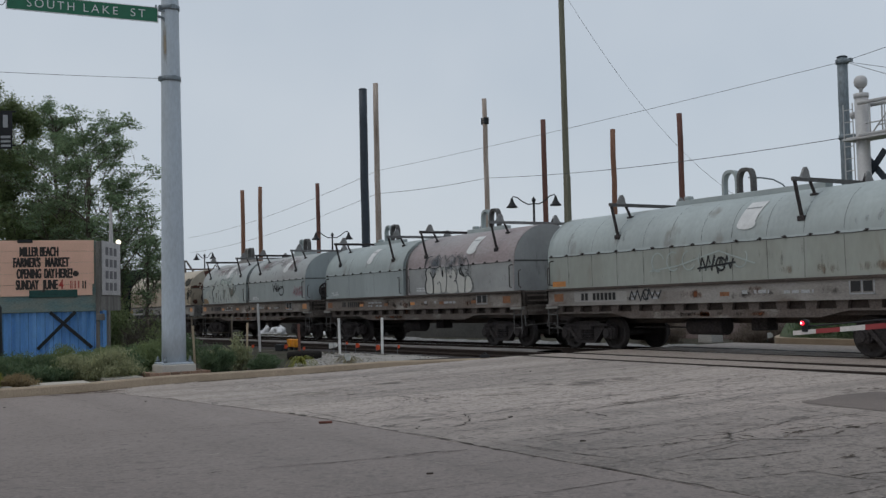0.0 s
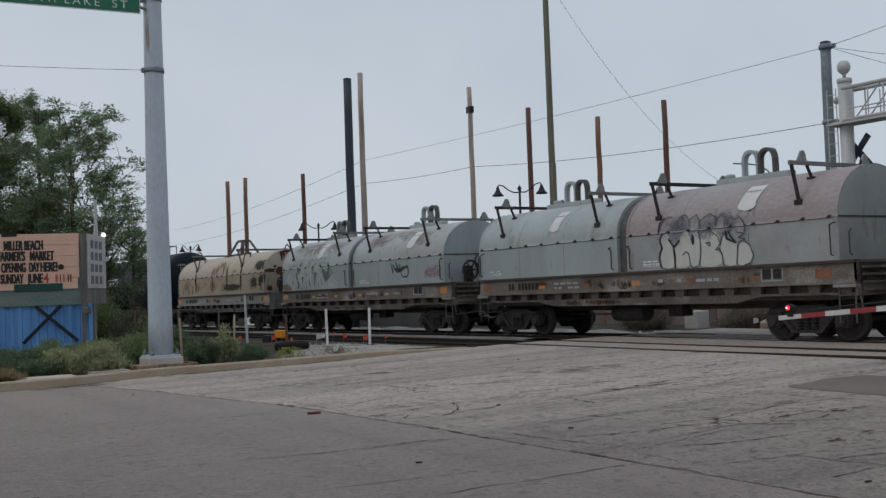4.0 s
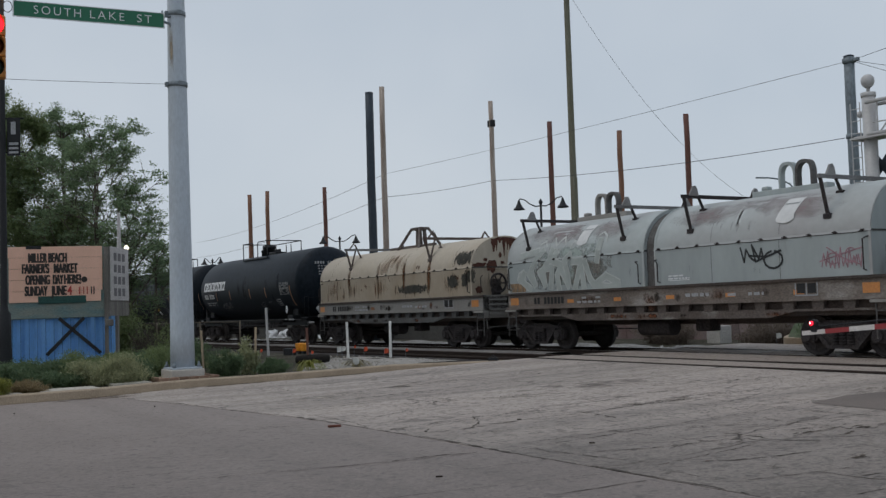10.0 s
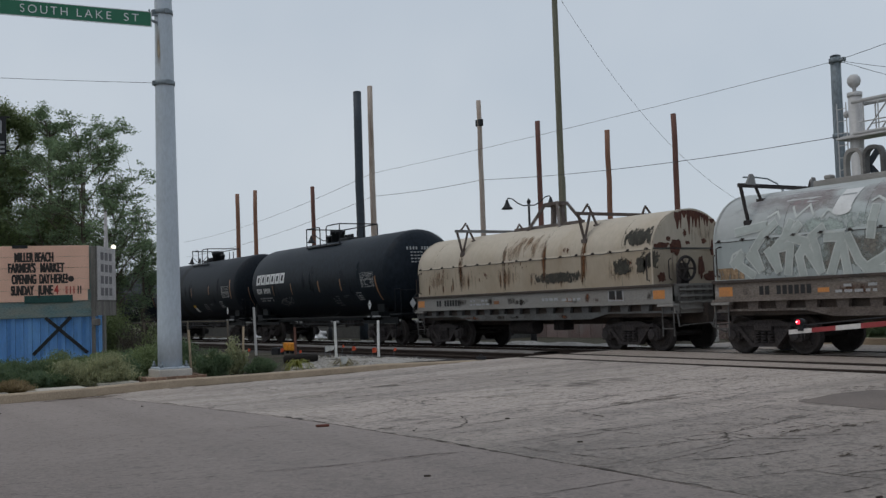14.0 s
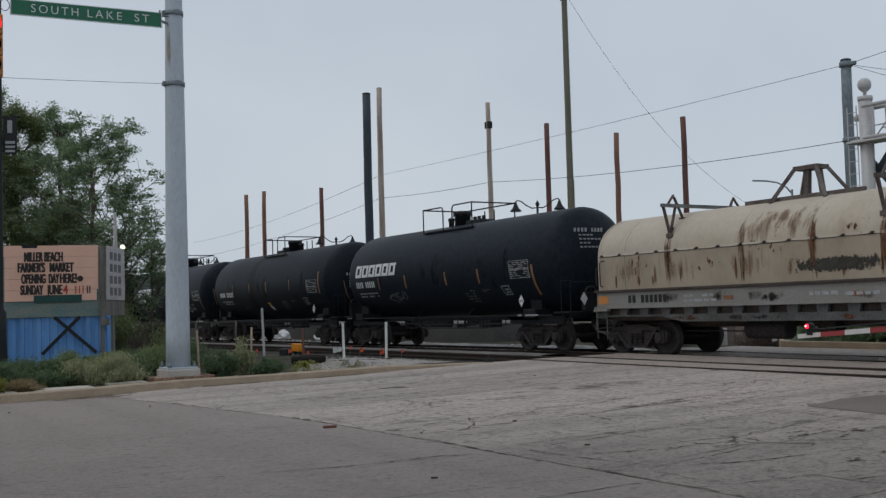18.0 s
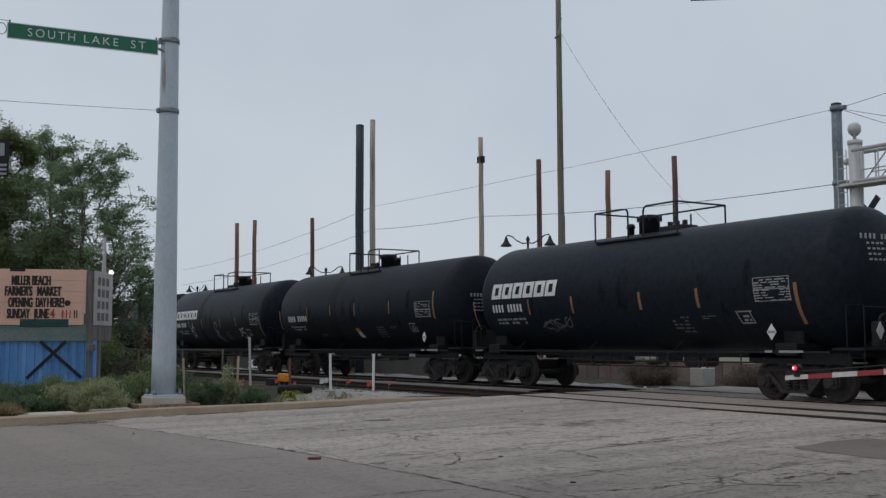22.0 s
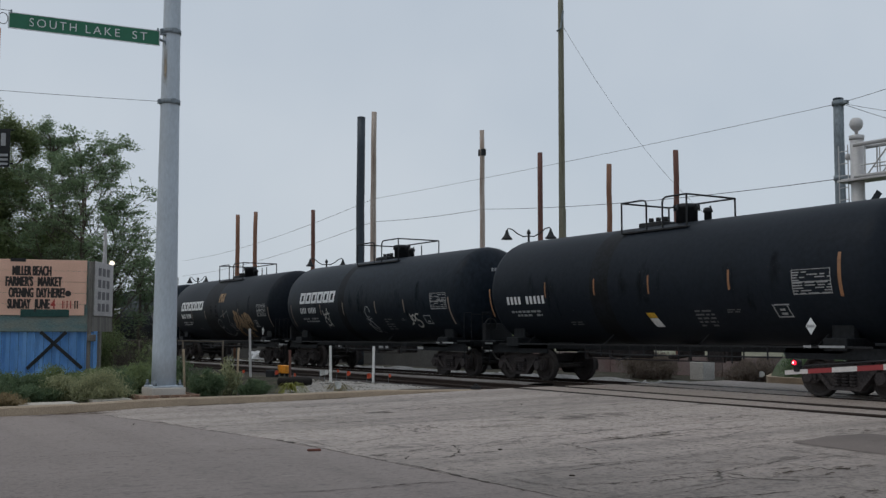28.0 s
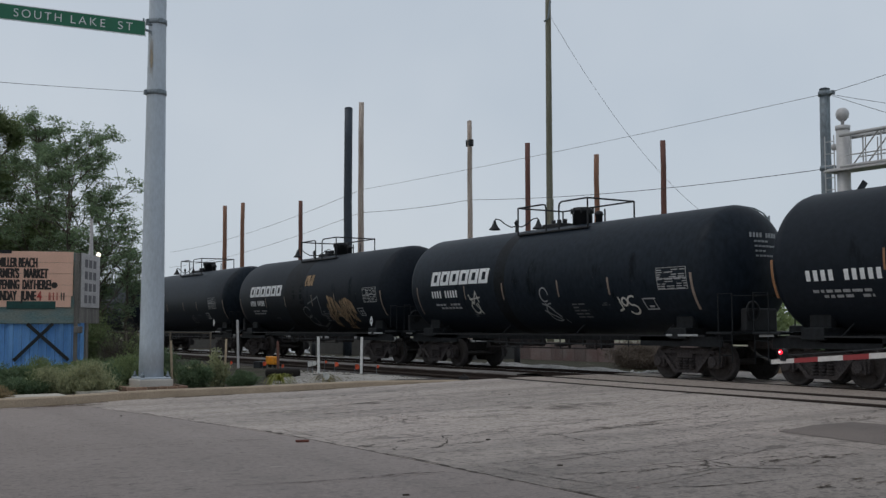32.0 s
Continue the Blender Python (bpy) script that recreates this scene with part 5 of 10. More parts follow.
def hood(car, x0, x1, upper, lower, ribs, name="hood", seams=()):
    """One cover of a coil car: arched roof, vertical skirt, end sheets, ribs and the lapped seam."""
    prof = [(-HOOD_W * math.cos(radians(a)), LAP_Z + (HOOD_TOP - LAP_Z) * math.sin(radians(a))) for a in np.linspace(0, 180, 29)]
    bm = NB()
    nx = 12
    rows = []
    for i in range(nx + 1):
        x = x0 + (x1 - x0) * i / nx
        rows.append([bm.verts.new((x, y + random.uniform(-0.004, 0.004), z + random.uniform(-0.004, 0.004))) for y, z in prof])
    for u, w in zip(rows, rows[1:]):
        for j in range(len(prof) - 1):
            f = bm.faces.new((u[j], u[j + 1], w[j + 1], w[j]))
            f.smooth = True
    roof = part(name, bm, upper, car)
    for x in (x0, x1):
        bm = NB()
        plate(bm, [(y, z) for y, z in prof], 0.01, pose(x + 0.005, 0, 0, 0, 0, 90))
        part("end_arch", bm, upper if lower == M_CREAMLOW else lower, roof)
    bm = NB()
    w = HOOD_W + 0.012
    box(bm, x0, x1, -w, w, HOOD_LOW, LAP_Z + 0.01)
    part("hood_skirt", bm, lower, roof)
    # the roof's wavy lower lip laps over the skirt; hooks draw it tight
    n = max(4, int((x1 - x0) / 0.72))
    step = (x1 - x0 - 0.4) / n
    rnd = random.Random(int((x0 + 40) * 100))
    for y in (-1, 1):
        bm, dk = NB(), NB()
        top, low, edge, foot = [], [], [], []
        m = int((x1 - x0) / 0.09)
        sag = [rnd.uniform(0.2, 1.0) for _ in range(n + 3)]
        for i in range(m + 1):
            x = x0 + (x1 - x0) * i / m
            u = (x - x0 - 0.2) / step
            d = 0.016 * sag[int(u) + 1] * abs(math.sin(math.pi * u))
            top.append(bm.verts.new((x, y * (HOOD_W + 0.012), LAP_Z + 0.035)))
            low.append(bm.verts.new((x, y * (w + 0.014), LAP_Z - 0.010 - d)))
            # edge and foot bound a dark strip that paints shade below the lip
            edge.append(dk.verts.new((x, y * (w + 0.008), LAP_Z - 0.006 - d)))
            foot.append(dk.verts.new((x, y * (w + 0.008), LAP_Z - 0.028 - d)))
        for i in range(m):
            bm.faces.new((top[i], low[i], low[i + 1], top[i + 1]))
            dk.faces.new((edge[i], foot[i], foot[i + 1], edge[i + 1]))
        part("lap_seam", bm, upper, roof, "wavy lapped edge of the roof")
        part("seal", dk, M_SEAMLINE, roof, "dark strip painted as shade under the lapped edge")
        for k in range(n + 1):
            o = new("lug", lug_mesh())
            o.parent = roof
            o.matrix_basis = pose(x0 + 0.2 + step * k, y * (w + 0.01), LAP_Z, rnd.uniform(-8, 8), rnd.uniform(-12, 12), 0 if y < 0 else 180)
    for x in (x0, x1):
        bm = NB()
        o = 0.014 if x == x1 else -0.014
        box(bm, x + min(0, o), x + max(0, o), -HOOD_W, HOOD_W, LAP_Z - 0.02, LAP_Z + 0.02)
        part("end_seam", bm, M_SEAMLINE, roof)
    for x in seams:
        for y in (-1, 1):
            bm = NB()
            sg = [(x + rnd.uniform(-0.006, 0.006), z) for z in np.linspace(HOOD_LOW + 0.01, LAP_Z - 0.05, 6)]
            stroke(bm, sg, 0.013, lambda z: y * (w + 0.004))
            sg = [(x + rnd.uniform(-0.006, 0.006), LAP_Z + (HOOD_TOP - LAP_Z) * math.sin(radians(a))) for a in np.linspace(4, 84, 12)]
            stroke(bm, sg, 0.009, lambda z: -y * hood_y(min(z, HOOD_TOP - 0.002), 0.008))
            part("panel_seam", bm, M_SEAMLINE, roof)
    for x in ribs:
        bm = NB()
        pr = [(-(HOOD_W + 0.018) * math.cos(radians(a)), LAP_Z + (HOOD_TOP + 0.018 - LAP_Z) * math.sin(radians(a))) for a in np.linspace(0, 180, 25)]
        a = [bm.verts.new((x - 0.03, y, z)) for y, z in pr]
        b = [bm.verts.new((x + 0.03, y, z)) for y, z in pr]
        for j in range(len(pr) - 1):
            f = bm.faces.new((a[j], a[j + 1], b[j + 1], b[j]))
            f.smooth = True
        for y in (-1, 1):
            box(bm, x - 0.03, x + 0.03, y * (w + 0.006) - 0.008, y * (w + 0.006) + 0.008, HOOD_LOW, LAP_Z - 0.02)
        part("rib", bm, upper, roof)
    return roof


def lifting_frame(car, x, metal, vee=False, bar=None):
    """A lifting frame across the hood: legs leaning outward to a long cross bar, pointed fins and short inner legs."""
    dark = metal if vee else M_TRUCK
    zb = HOOD_TOP + 0.11
    foot, inner = (1.27, LAP_Z + 0.40), (0.78, HOOD_TOP - 0.24)
    for y in (-1, 1):
        bm = NB()
        beam(bm, (x, y * foot[0], foot[1]), (x, y * 1.48, zb), 0.07, 0.05)
        if vee:
            beam(bm, (x, y * foot[0], foot[1]), (x, y * 1.04, zb), 0.06, 0.045)
        bevel_box(bm, x - 0.10, x + 0.10, y * foot[0] - 0.06, y * foot[0] + 0.06, foot[1] - 0.07, foot[1] + 0.05, 0.015)
        part("lifting_leg", bm, dark, car)
        bm = NB()
        beam(bm, (x, y * 1.08, zb + 0.22), (x, y * inner[0], inner[1]), 0.058, 0.045)
        bevel_box(bm, x - 0.10, x + 0.10, y * inner[0] - 0.07, y * inner[0] + 0.07, inner[1] - 0.06, inner[1] + 0.05, 0.015)
        part("short_leg", bm, dark, car)
        bm = NB()
        if vee:
            beam(bm, (x, y * 1.34, zb), (x, y * 1.10, zb + 0.28), 0.055, 0.04)
        else:
            plate(bm, [(-1.32 * y, zb + 0.02), (-0.99 * y, zb + 0.02), (-1.03 * y, zb + 0.20), (-1.09 * y, zb + 0.28), (-1.17 * y, zb + 0.27), (-1.21 * y, zb + 0.20)][::y], 0.05, pose(x, 0, 0, 0, 0, -90))
        part("lifting_fin", bm, M_BARPALE if not vee else metal, car)
    bm = NB()
    beam(bm, (x, -1.54, zb), (x, 1.54, zb), 0.075, 0.09)
    part("lifting_bar", bm, bar or metal, car)


def coil_car(middle, half, label, uppers, lowers, sill, single=False, decorate=None, metal=None, ends=None, brake=True, channel=None, frames=None, seams=None, gap=(-0.19, 0.19), trucks=(1.9, 2.3), bright=(1, 1, 1, 1, 1, 1, 1), shift=0.0, vee=False):
    car = thing("coil_car", label, "coil car", "cars of the freight train")
    metal = metal or M_FRAMEGREY
    e = half - 0.75
    h0, h1 = ends or (-(half - 1.15), half - 1.15)
    el = max(e, -h0 + 0.05)          # far end of the side band
    # underframe: pale band, ledge with stake pockets, dark side channel
    for y in (-1, 1):
        w = 1.40
        bm = NB()
        lo, hi = min(y * (w - 0.12), y * w), max(y * (w - 0.12), y * w)
        box(bm, -el, e, lo, hi, 1.30, HOOD_LOW)
        part("side_band", bm, sill, car)
        # flange coloured dark brown to paint the shadow line below the hoods
        bm = NB()
        bevel_box(bm, -el, e, min(y * 1.3, y * (w + 0.055)), max(y * 1.3, y * (w + 0.055)), 1.685, 1.757, 0.012)
        part("top_flange", bm, M_SILLDARK, car, "flange under the hoods, dark brown for the shadow line there")
        bm = NB()
        box(bm, -el, e, min(y * 1.0, y * (w + 0.06)), max(y * 1.0, y * (w + 0.06)), 1.25, 1.305)
        part("side_ledge", bm, sill, car)
        bm = NB()
        pts = [(-e, 1.07), (e, 1.07), (e, 1.02), (e - 2.6, 1.02), (e - 3.3, 0.88), (-e + 3.3, 0.88), (-e + 2.6, 1.02), (-e, 1.02)]
        plate(bm, pts, 0.06, Matrix.Translation((0, y * 1.345 - 0.03, 0)))
        part("side_channel", bm, channel or sill, car)
        bm = NB()
        box(bm, -e, e, min(y * 1.2, y * 1.24), max(y * 1.2, y * 1.24), 0.92, 1.252)
        part("pocket_back", bm, M_SILLDARK, car)
        n = int((2 * e - 0.6) / 0.78)
        for k in range(n + 1):
            o = new("pocket_post", post_mesh(channel or sill))
            o.parent = car
            o.matrix_basis = pose(-e + 0.3 + (2 * e - 0.6) * k / n, 1.277 if y > 0 else -1.377, 0)
    bm = NB()
    bevel_box(bm, -half + 0.6, half - 0.6, -0.4, 0.4, 0.72, 1.25, 0.03)
    box(bm, -e, e, -1.3, 1.3, 1.26, 1.70)
    part("centre_sill", bm, M_SILLDARK, car)
    # tool box and brake gear slung under the middle
    bm = NB()
    tube(bm, [(-1.4, -0.75, 0.66), (-0.2, -0.75, 0.66)], 0.22, 16)
    tube(bm, [(-1.46, -0.75, 0.66), (-1.4, -0.75, 0.66)], 0.16, 16)
    for x in (-1.2, -0.4):
        box(bm, x - 0.03, x + 0.03, -0.8, -0.7, 0.8, 1.0)
    tube(bm, [(-3.8, -0.5, 0.62), (-0.2, -0.6, 0.62)], 0.02, 6)
    bevel_box(bm, 0.5, 1.0, -0.7, -0.3, 0.55, 0.95, 0.03)
    part("air_reservoir", bm, M_TRUCK, car)
    # covers
    if single:
        sm = seams or [h0 + 1.0 + 2.05 * k for k in range(6)]
        roofs = [hood(car, h0, h1, uppers[0], lowers[0], [h0 + 0.04, h1 - 0.04], "hood", sm)]
        frames = frames or [(-3.2, 1.0), (3.2, 2.1)]
    else:
        g0, g1 = gap
        sm = seams or [h0 + 2.1, h0 + 4.2, g1 + 2.0, g1 + 4.1]
        roofs = [hood(car, h0, g0, uppers[0], lowers[0], [h0 + 0.04, g0 - 0.04], "hood", [x for x in sm if x < g0]), hood(car, g1, h1, uppers[1], lowers[1], [g1 + 0.04, h1 - 0.04], "hood", [x for x in sm if x > g1])]
        frames = frames or [(h0 + 0.95, 2.2), (-1.05, 2.45), (1.55, 2.2), (h1 - 1.15, 1.1)]
        # the recess between the two covers, and the grab irons beside it
        bm = NB()
        ring = [(-1.27, HOOD_LOW)] + [(-1.27 * math.cos(radians(a)), LAP_Z + (HOOD_TOP - 0.07 - LAP_Z) * math.sin(radians(a))) for a in np.linspace(0, 180, 21)] + [(1.27, HOOD_LOW)]
        plate(bm, ring, g1 - g0, pose(g1, 0, 0, 0, 0, 90))
        part("hood_joint", bm, M_FRAMEGREY, car, "dark recessed joint between the two hoods")
        for x in (g0 - 0.18, g1 + 0.18):
            for y in (-1, 1):
                bm = NB()
                tube(bm, [(x, y * 1.37, 1.84), (x, y * 1.45, 1.86), (x, y * 1.45, 2.34), (x + (0.1 if x > 0 else -0.1), y * 1.45, 2.42), (x + (0.1 if x > 0 else -0.1), y * 1.37, 2.43)], 0.016, 6)
                part("grab_iron", bm, M_TRUCK, car)
        stain(car, g0 - 0.15, g1 + 0.15, 1.0, 1.66, S_SILLRUST, "rust run down below the joint", lambda z: -1.41 if z > 1.3 else -1.385, 0.002, 4)
    for x in (h0 + 0.16, h1 - 0.16):
        for y in (-1, 1):
            bm = NB()
            tube(bm, [(x, y * 1.37, 1.86), (x, y * 1.46, 1.88), (x, y * 1.46, 2.52), (x + 0.09, y * 1.46, 2.56), (x + 0.09, y * 1.37, 2.57)], 0.017, 6)
            part("grab_iron", bm, M_TRUCK, car)
    for k, x in enumerate(frames):
        lifting_frame(car, x, metal, vee, M_TRUCK if not vee and k % 2 == 0 and not single else M_BARGREY if vee and k == 0 else None)
    # end sheets with a hand-brake wheel, steps and grab irons
    for s in (-1, 1):
        bm = NB()
        x = e if s > 0 else -el
        box(bm, min(x, x - s * 0.06), max(x, x - s * 0.06), -1.4, 1.4, 1.0, 1.75)
        for k in range(4):
            beam(bm, (x + s * 0.02, -1.2, 1.12 + k * 0.16), (x + s * 0.02, 1.2, 1.12 + k * 0.16), 0.04, 0.05)
        part("end_sheet", bm, sill, car)
        bm = NB()
        for y in (-1.36, 1.36):
            bm = NB()
            ladder(bm, x - s * 0.45, x - s * 0.05, y * 1.03, 0.42, 1.2, 2, 0.018)
            part("step", bm, M_FRAMEGREY, car)
            bm = NB()
            bevel_box(bm, min(x - s * 0.55, x + s * 0.02), max(x - s * 0.55, x + s * 0.02), min(y * 0.98, y * 1.09), max(y * 0.98, y * 1.09), 1.175, 1.24, 0.012)
            part("corner_plate", bm, M_SILLPALE, car, "pale worn plate over the corner step")
            bm = NB()
            tube(bm, [(x - s * 0.1, y, 1.85), (x - s * 0.1, y * 1.06, 1.9), (x - s * 0.1, y * 1.06, 2.35), (x - s * 0.1, y, 2.4)], 0.016, 6)
            part("grab_iron", bm, M_SILLDARK, car)
        bm = NB()
        tube(bm, [(x + s * 0.02, -1.34, 1.0), (x + s * 0.10, -1.36, 0.66), (x + s * 0.12, -1.25, 0.70), (x + s * 0.14, 0.0, 0.74), (x + s * 0.14, 0.2, 0.80)], 0.018, 6)
        part("uncoupling_lever", bm, M_FRAMEGREY, car)
    if brake:
        bm = NB()
        x = h1 + 0.36
        ring = [(x, -0.55 + 0.31 * math.cos(2 * math.pi * k / 20), 2.15 + 0.31 * math.sin(2 * math.pi * k / 20)) for k in range(21)]
        tube(bm, ring, 0.04, 6, cap=False)
        for k in range(6):
            a = 2 * math.pi * k / 6
            tube(bm, [(x, -0.55, 2.15), (x, -0.55 + 0.3 * math.cos(a), 2.15 + 0.3 * math.sin(a))], 0.025, 5)
        lathe(bm, [(0.03, 0.0), (0.14, 0.02), (0.15, 0.1), (0.12, 0.16)], 14, pose(x - 0.18, -0.55, 2.15, 0, 90, 0))
        bevel_box(bm, x - 0.24, x - 0.06, -0.7, -0.4, 1.72, 2.3, 0.03)
        beam(bm, (x - 0.15, -0.55, 1.75), (x - 0.15, -0.55, 1.0), 0.12, 0.12)
        part("hand_brake", bm, M_TRUCK, car, "dark hand-brake wheel on a housing")
    # markings on the side band
    rnd = random.Random(int(abs(middle) * 7) + 3)
    yb = lambda z: -1.407
    for lit, (x, w, z0, z1) in zip(bright, [(-e + 0.12, 0.42, 1.38, 1.60), (e - 0.75, 0.42, 1.38, 1.60)] + [(-e + 2.95 + (2 * e - 5.5) * k / 4, 0.3, 1.40, 1.50) for k in range(5)]):
        if lit is None:
            continue
        bm = NB()
        sheet(bm, x + shift, x + w + shift, z0, z1, lambda z: -1.404, 1, 1)
        part("reflector", bm, M_ORANGE if lit else M_ORANGEDIM, car, "worn orange reflector" if lit else "rust-dulled reflector")
    bm = NB()
    px = e - 2.5
    for a, b, c, d in ((px, px + 0.62, 1.36, 1.39), (px, px + 0.03, 1.36, 1.66), (px + 0.59, px + 0.62, 1.36, 1.66), (px + 0.3, px + 0.33, 1.36, 1.66)):
        sheet(bm, a, b, c, d, yb, 1, 1)
    bars(bm, -e + 3.4, -e + 4.5, 1.38, 1.62, 2, yb, rnd, 0.5, 0.2)
    bars(bm, 0.9, 1.7, 1.44, 1.56, 1, yb, rnd, 0.7, 0.16)
    bars(bm, px - 2.0, px - 0.9, 1.42, 1.54, 1, yb, rnd, 0.6, 0.2)
    tagged(part("small_lettering", bm, M_GREYTEXT, car), kind="stuff")
    bm = NB()
    for a, b in ((px + 0.05, px + 0.28), (px + 0.35, px + 0.57)):
        sheet(bm, a, b, 1.42, 1.64, lambda z: -1.409, 1, 1)
    part("test_plate", bm, M_BLACKTEXT, car)
    bm = NB()
    x = -e + 1.35 + shift * 0.6
    for k in range(9):
        if k == 2:
            continue
        w = 0.12
        xx = x + k * 0.165
        sheet(bm, xx, xx + w, 1.39, 1.59, lambda z: -1.411, 1, 1)
    tagged(part("number_mark", bm, M_BLACKTEXT, car, "black number as plain bars"), kind="stuff")
    # rust and grime in patches along the frame
    for k in range(9):
        x = rnd.uniform(-e + 0.5, e - 0.5)
        wd = rnd.uniform(0.35, 1.3)
        stain(car, max(-e, x - wd / 2), min(e, x + wd / 2), 1.31, rnd.uniform(1.5, 1.68), S_SILLGRIME if k % 3 else S_SILLRUST, "grime on the side band", lambda z: -1.4, 0.0025, 2)
    for k in range(6):
        x = rnd.uniform(-e + 3.0, e - 3.0)
        wd = rnd.uniform(0.6, 1.5)
        stain(car, x - wd / 2, x + wd / 2, 0.89, 1.06, S_SILLRUST if k % 2 else S_SILLGRIME, "rust on the side channel", lambda z: -1.375, 0.002, 2)
    if decorate:
        decorate(car, roofs)
    sets = running_gear(car, half, trucks)
    MOVERS.append((car, middle, sets))
    return car


def lift_eyes(car, x, metal, reach=(-1.3, 0.95)):
    """Two rounded lifting hoops on a spine along the roof of a coil-car cover."""
    bm = NB()
    bevel_box(bm, x + reach[0], x + reach[1], -0.14, 0.14, HOOD_TOP - 0.03, HOOD_TOP + 0.13, 0.015)
    bevel_box(bm, x + reach[0] + 0.25, x + reach[0] + 0.45, -0.10, 0.10, HOOD_TOP + 0.131, HOOD_TOP + 0.24, 0.04)
    spine = part("hoop_spine", bm, metal, car)
    for dx in (-0.25, 0.25):
        bm = NB()
        w, h = 0.255, 0.76

        def bow(k, c, a):
            """A squarish arch."""
            p, q = math.cos(radians(a)), math.sin(radians(a))
            return dx + w * k * math.copysign(abs(p) ** 0.72, p), 0.36 + c * abs(q) ** 0.72

        pts = [(dx - w, 0.13)] + [bow(1, h - 0.36, a) for a in range(180, -1, -12)] + [(dx + w, 0.13)]
        inner = [(dx - w * 0.74, 0.13)] + [bow(0.74, h - 0.44, a) for a in range(180, -1, -12)] + [(dx + w * 0.74, 0.13)]
        for y0 in (-0.085,):
            A = [bm.verts.new((x + p, y0, HOOD_TOP + q)) for p, q in pts]
            B = [bm.verts.new((x + p, y0, HOOD_TOP + q)) for p, q in inner]
            C = [bm.verts.new((x + p, y0 + 0.17, HOOD_TOP + q)) for p, q in pts]
            D = [bm.verts.new((x + p, y0 + 0.17, HOOD_TOP + q)) for p, q in inner]
            for i in range(len(pts) - 1):
                bm.faces.new((A[i], A[i + 1], B[i + 1], B[i]))
                bm.faces.new((C[i + 1], C[i], D[i], D[i + 1]))
                bm.faces.new((A[i + 1], A[i], C[i], C[i + 1]))
                bm.faces.new((B[i], B[i + 1], D[i + 1], D[i]))
        part("lifting_hoop", bm, metal if dx < 0 else M_FRAMEGREY, spine)


def wedge_frame(car, x, metal):
    """A four-legged trapezoid lifting frame on the roof."""
    bm = NB()
    zt = HOOD_TOP + 0.70
    for y in (-1, 1):
        for s in (-1, 1):
            beam(bm, (x + s * 0.80, y * 0.55, HOOD_TOP - 0.10), (x + s * 0.30, y * 0.2, zt), 0.085, 0.085)
    beam(bm, (x - 0.34, 0, zt), (x + 0.34, 0, zt), 0.45, 0.10)
    beam(bm, (x - 0.1, -0.05, HOOD_TOP - 0.05), (x - 0.05, -0.05, zt), 0.13, 0.13)
    beam(bm, (x + 0.25, 0.1, HOOD_TOP - 0.05), (x + 0.15, 0.1, zt), 0.11, 0.11)
    for y in (-0.35, 0.35):
        box(bm, x - 1.7, x + 1.7, y - 0.05, y + 0.05, HOOD_TOP - 0.05, HOOD_TOP + 0.05)
    part("lifting_frame", bm, metal, car, "rusty trapezoid lifting frame")

ground()
roads()
road_stains()
kerb()
track("track_far", TRACK_Y, "railway track that carries the freight train")
track("track_near", NEAR_Y, "empty railway track beside the train", False)
track_gravel()


def marks(parent, name, material, label, lines, yf, w):
    bm = NB()
    n = 0
    for pts in lines:
        for (x0, z0), (x1, z1) in zip(pts, pts[1:]):
            d = math.hypot(x1 - x0, z1 - z0) or 1
            e = w * 0.3 / d
            p, q = (x0 - (x1 - x0) * e, z0 - (z1 - z0) * e), (x1 + (x1 - x0) * e, z1 + (z1 - z0) * e)
            n += 1
            stroke(bm, [p, ((p[0] + q[0]) / 2, (p[1] + q[1]) / 2), q], w, on(yf, 0.00025 * (n % 40)))
    return tagged(part(name, bm, material, parent, label), kind="stuff")


M_PAINTWHITE = mat("spray_white", (0.55, 0.54, 0.50), 0.7, other=(0.42, 0.42, 0.40), scale=2, fine=20, fine_amount=0.05, bump=0)
M_PAINTBLACK = mat("spray_black", (0.02, 0.022, 0.024), 0.7, fine=20, bump=0)
M_PAINTDARK = mat("spray_faded_black", (0.060, 0.066, 0.072), 0.75, other=(0.13, 0.135, 0.14), scale=3, amount=0.8, fine=20, bump=0)
M_PAINTGREY = mat("spray_blue_grey", (0.275, 0.298, 0.292), 0.7, other=(0.28, 0.28, 0.28), scale=2, amount=0.9, fine=20, fine_amount=0.05, bump=0)
M_PAINTPALE = mat("spray_pale", (0.36, 0.41, 0.395), 0.7, fine=20, fine_amount=0.05, bump=0)
M_PAINTEDGE = mat("spray_edge", (0.53, 0.555, 0.532), 0.65, other=(0.45, 0.475, 0.455), scale=3, amount=0.8, fine=20, fine_amount=0.05, bump=0)
M_PAINTSILVER = mat("spray_silver", (0.405, 0.440, 0.420), 0.6, 0.0, fine=20, fine_amount=0.05, bump=0)
M_PAINTPINK = mat("spray_pink", (0.34, 0.20, 0.23), 0.7, fine=20, bump=0)
M_ROOFWHITE = mat("white_roof_patch", (0.66, 0.66, 0.65), 0.7, other=(0.5, 0.5, 0.5), scale=3, amount=0.6, fine=20, fine_amount=0.05, bump=0)


def blob(bm, x, z, rx, rz, yf, n=16, wob=0.12, seed=0):
    """A filled rounded shape painted on a side."""
    rnd = random.Random(seed)
    c = bm.verts.new((x, yf(z), z))
    ring = []
    for k in range(n):
        a = 2 * math.pi * k / n
        s = 1 + rnd.uniform(-wob, wob)
        zz = z + rz * s * math.sin(a)
        ring.append(bm.verts.new((x + rx * s * math.cos(a), yf(zz), zz)))
    for k in range(n):
        bm.faces.new((c, ring[k], ring[(k + 1) % n]))


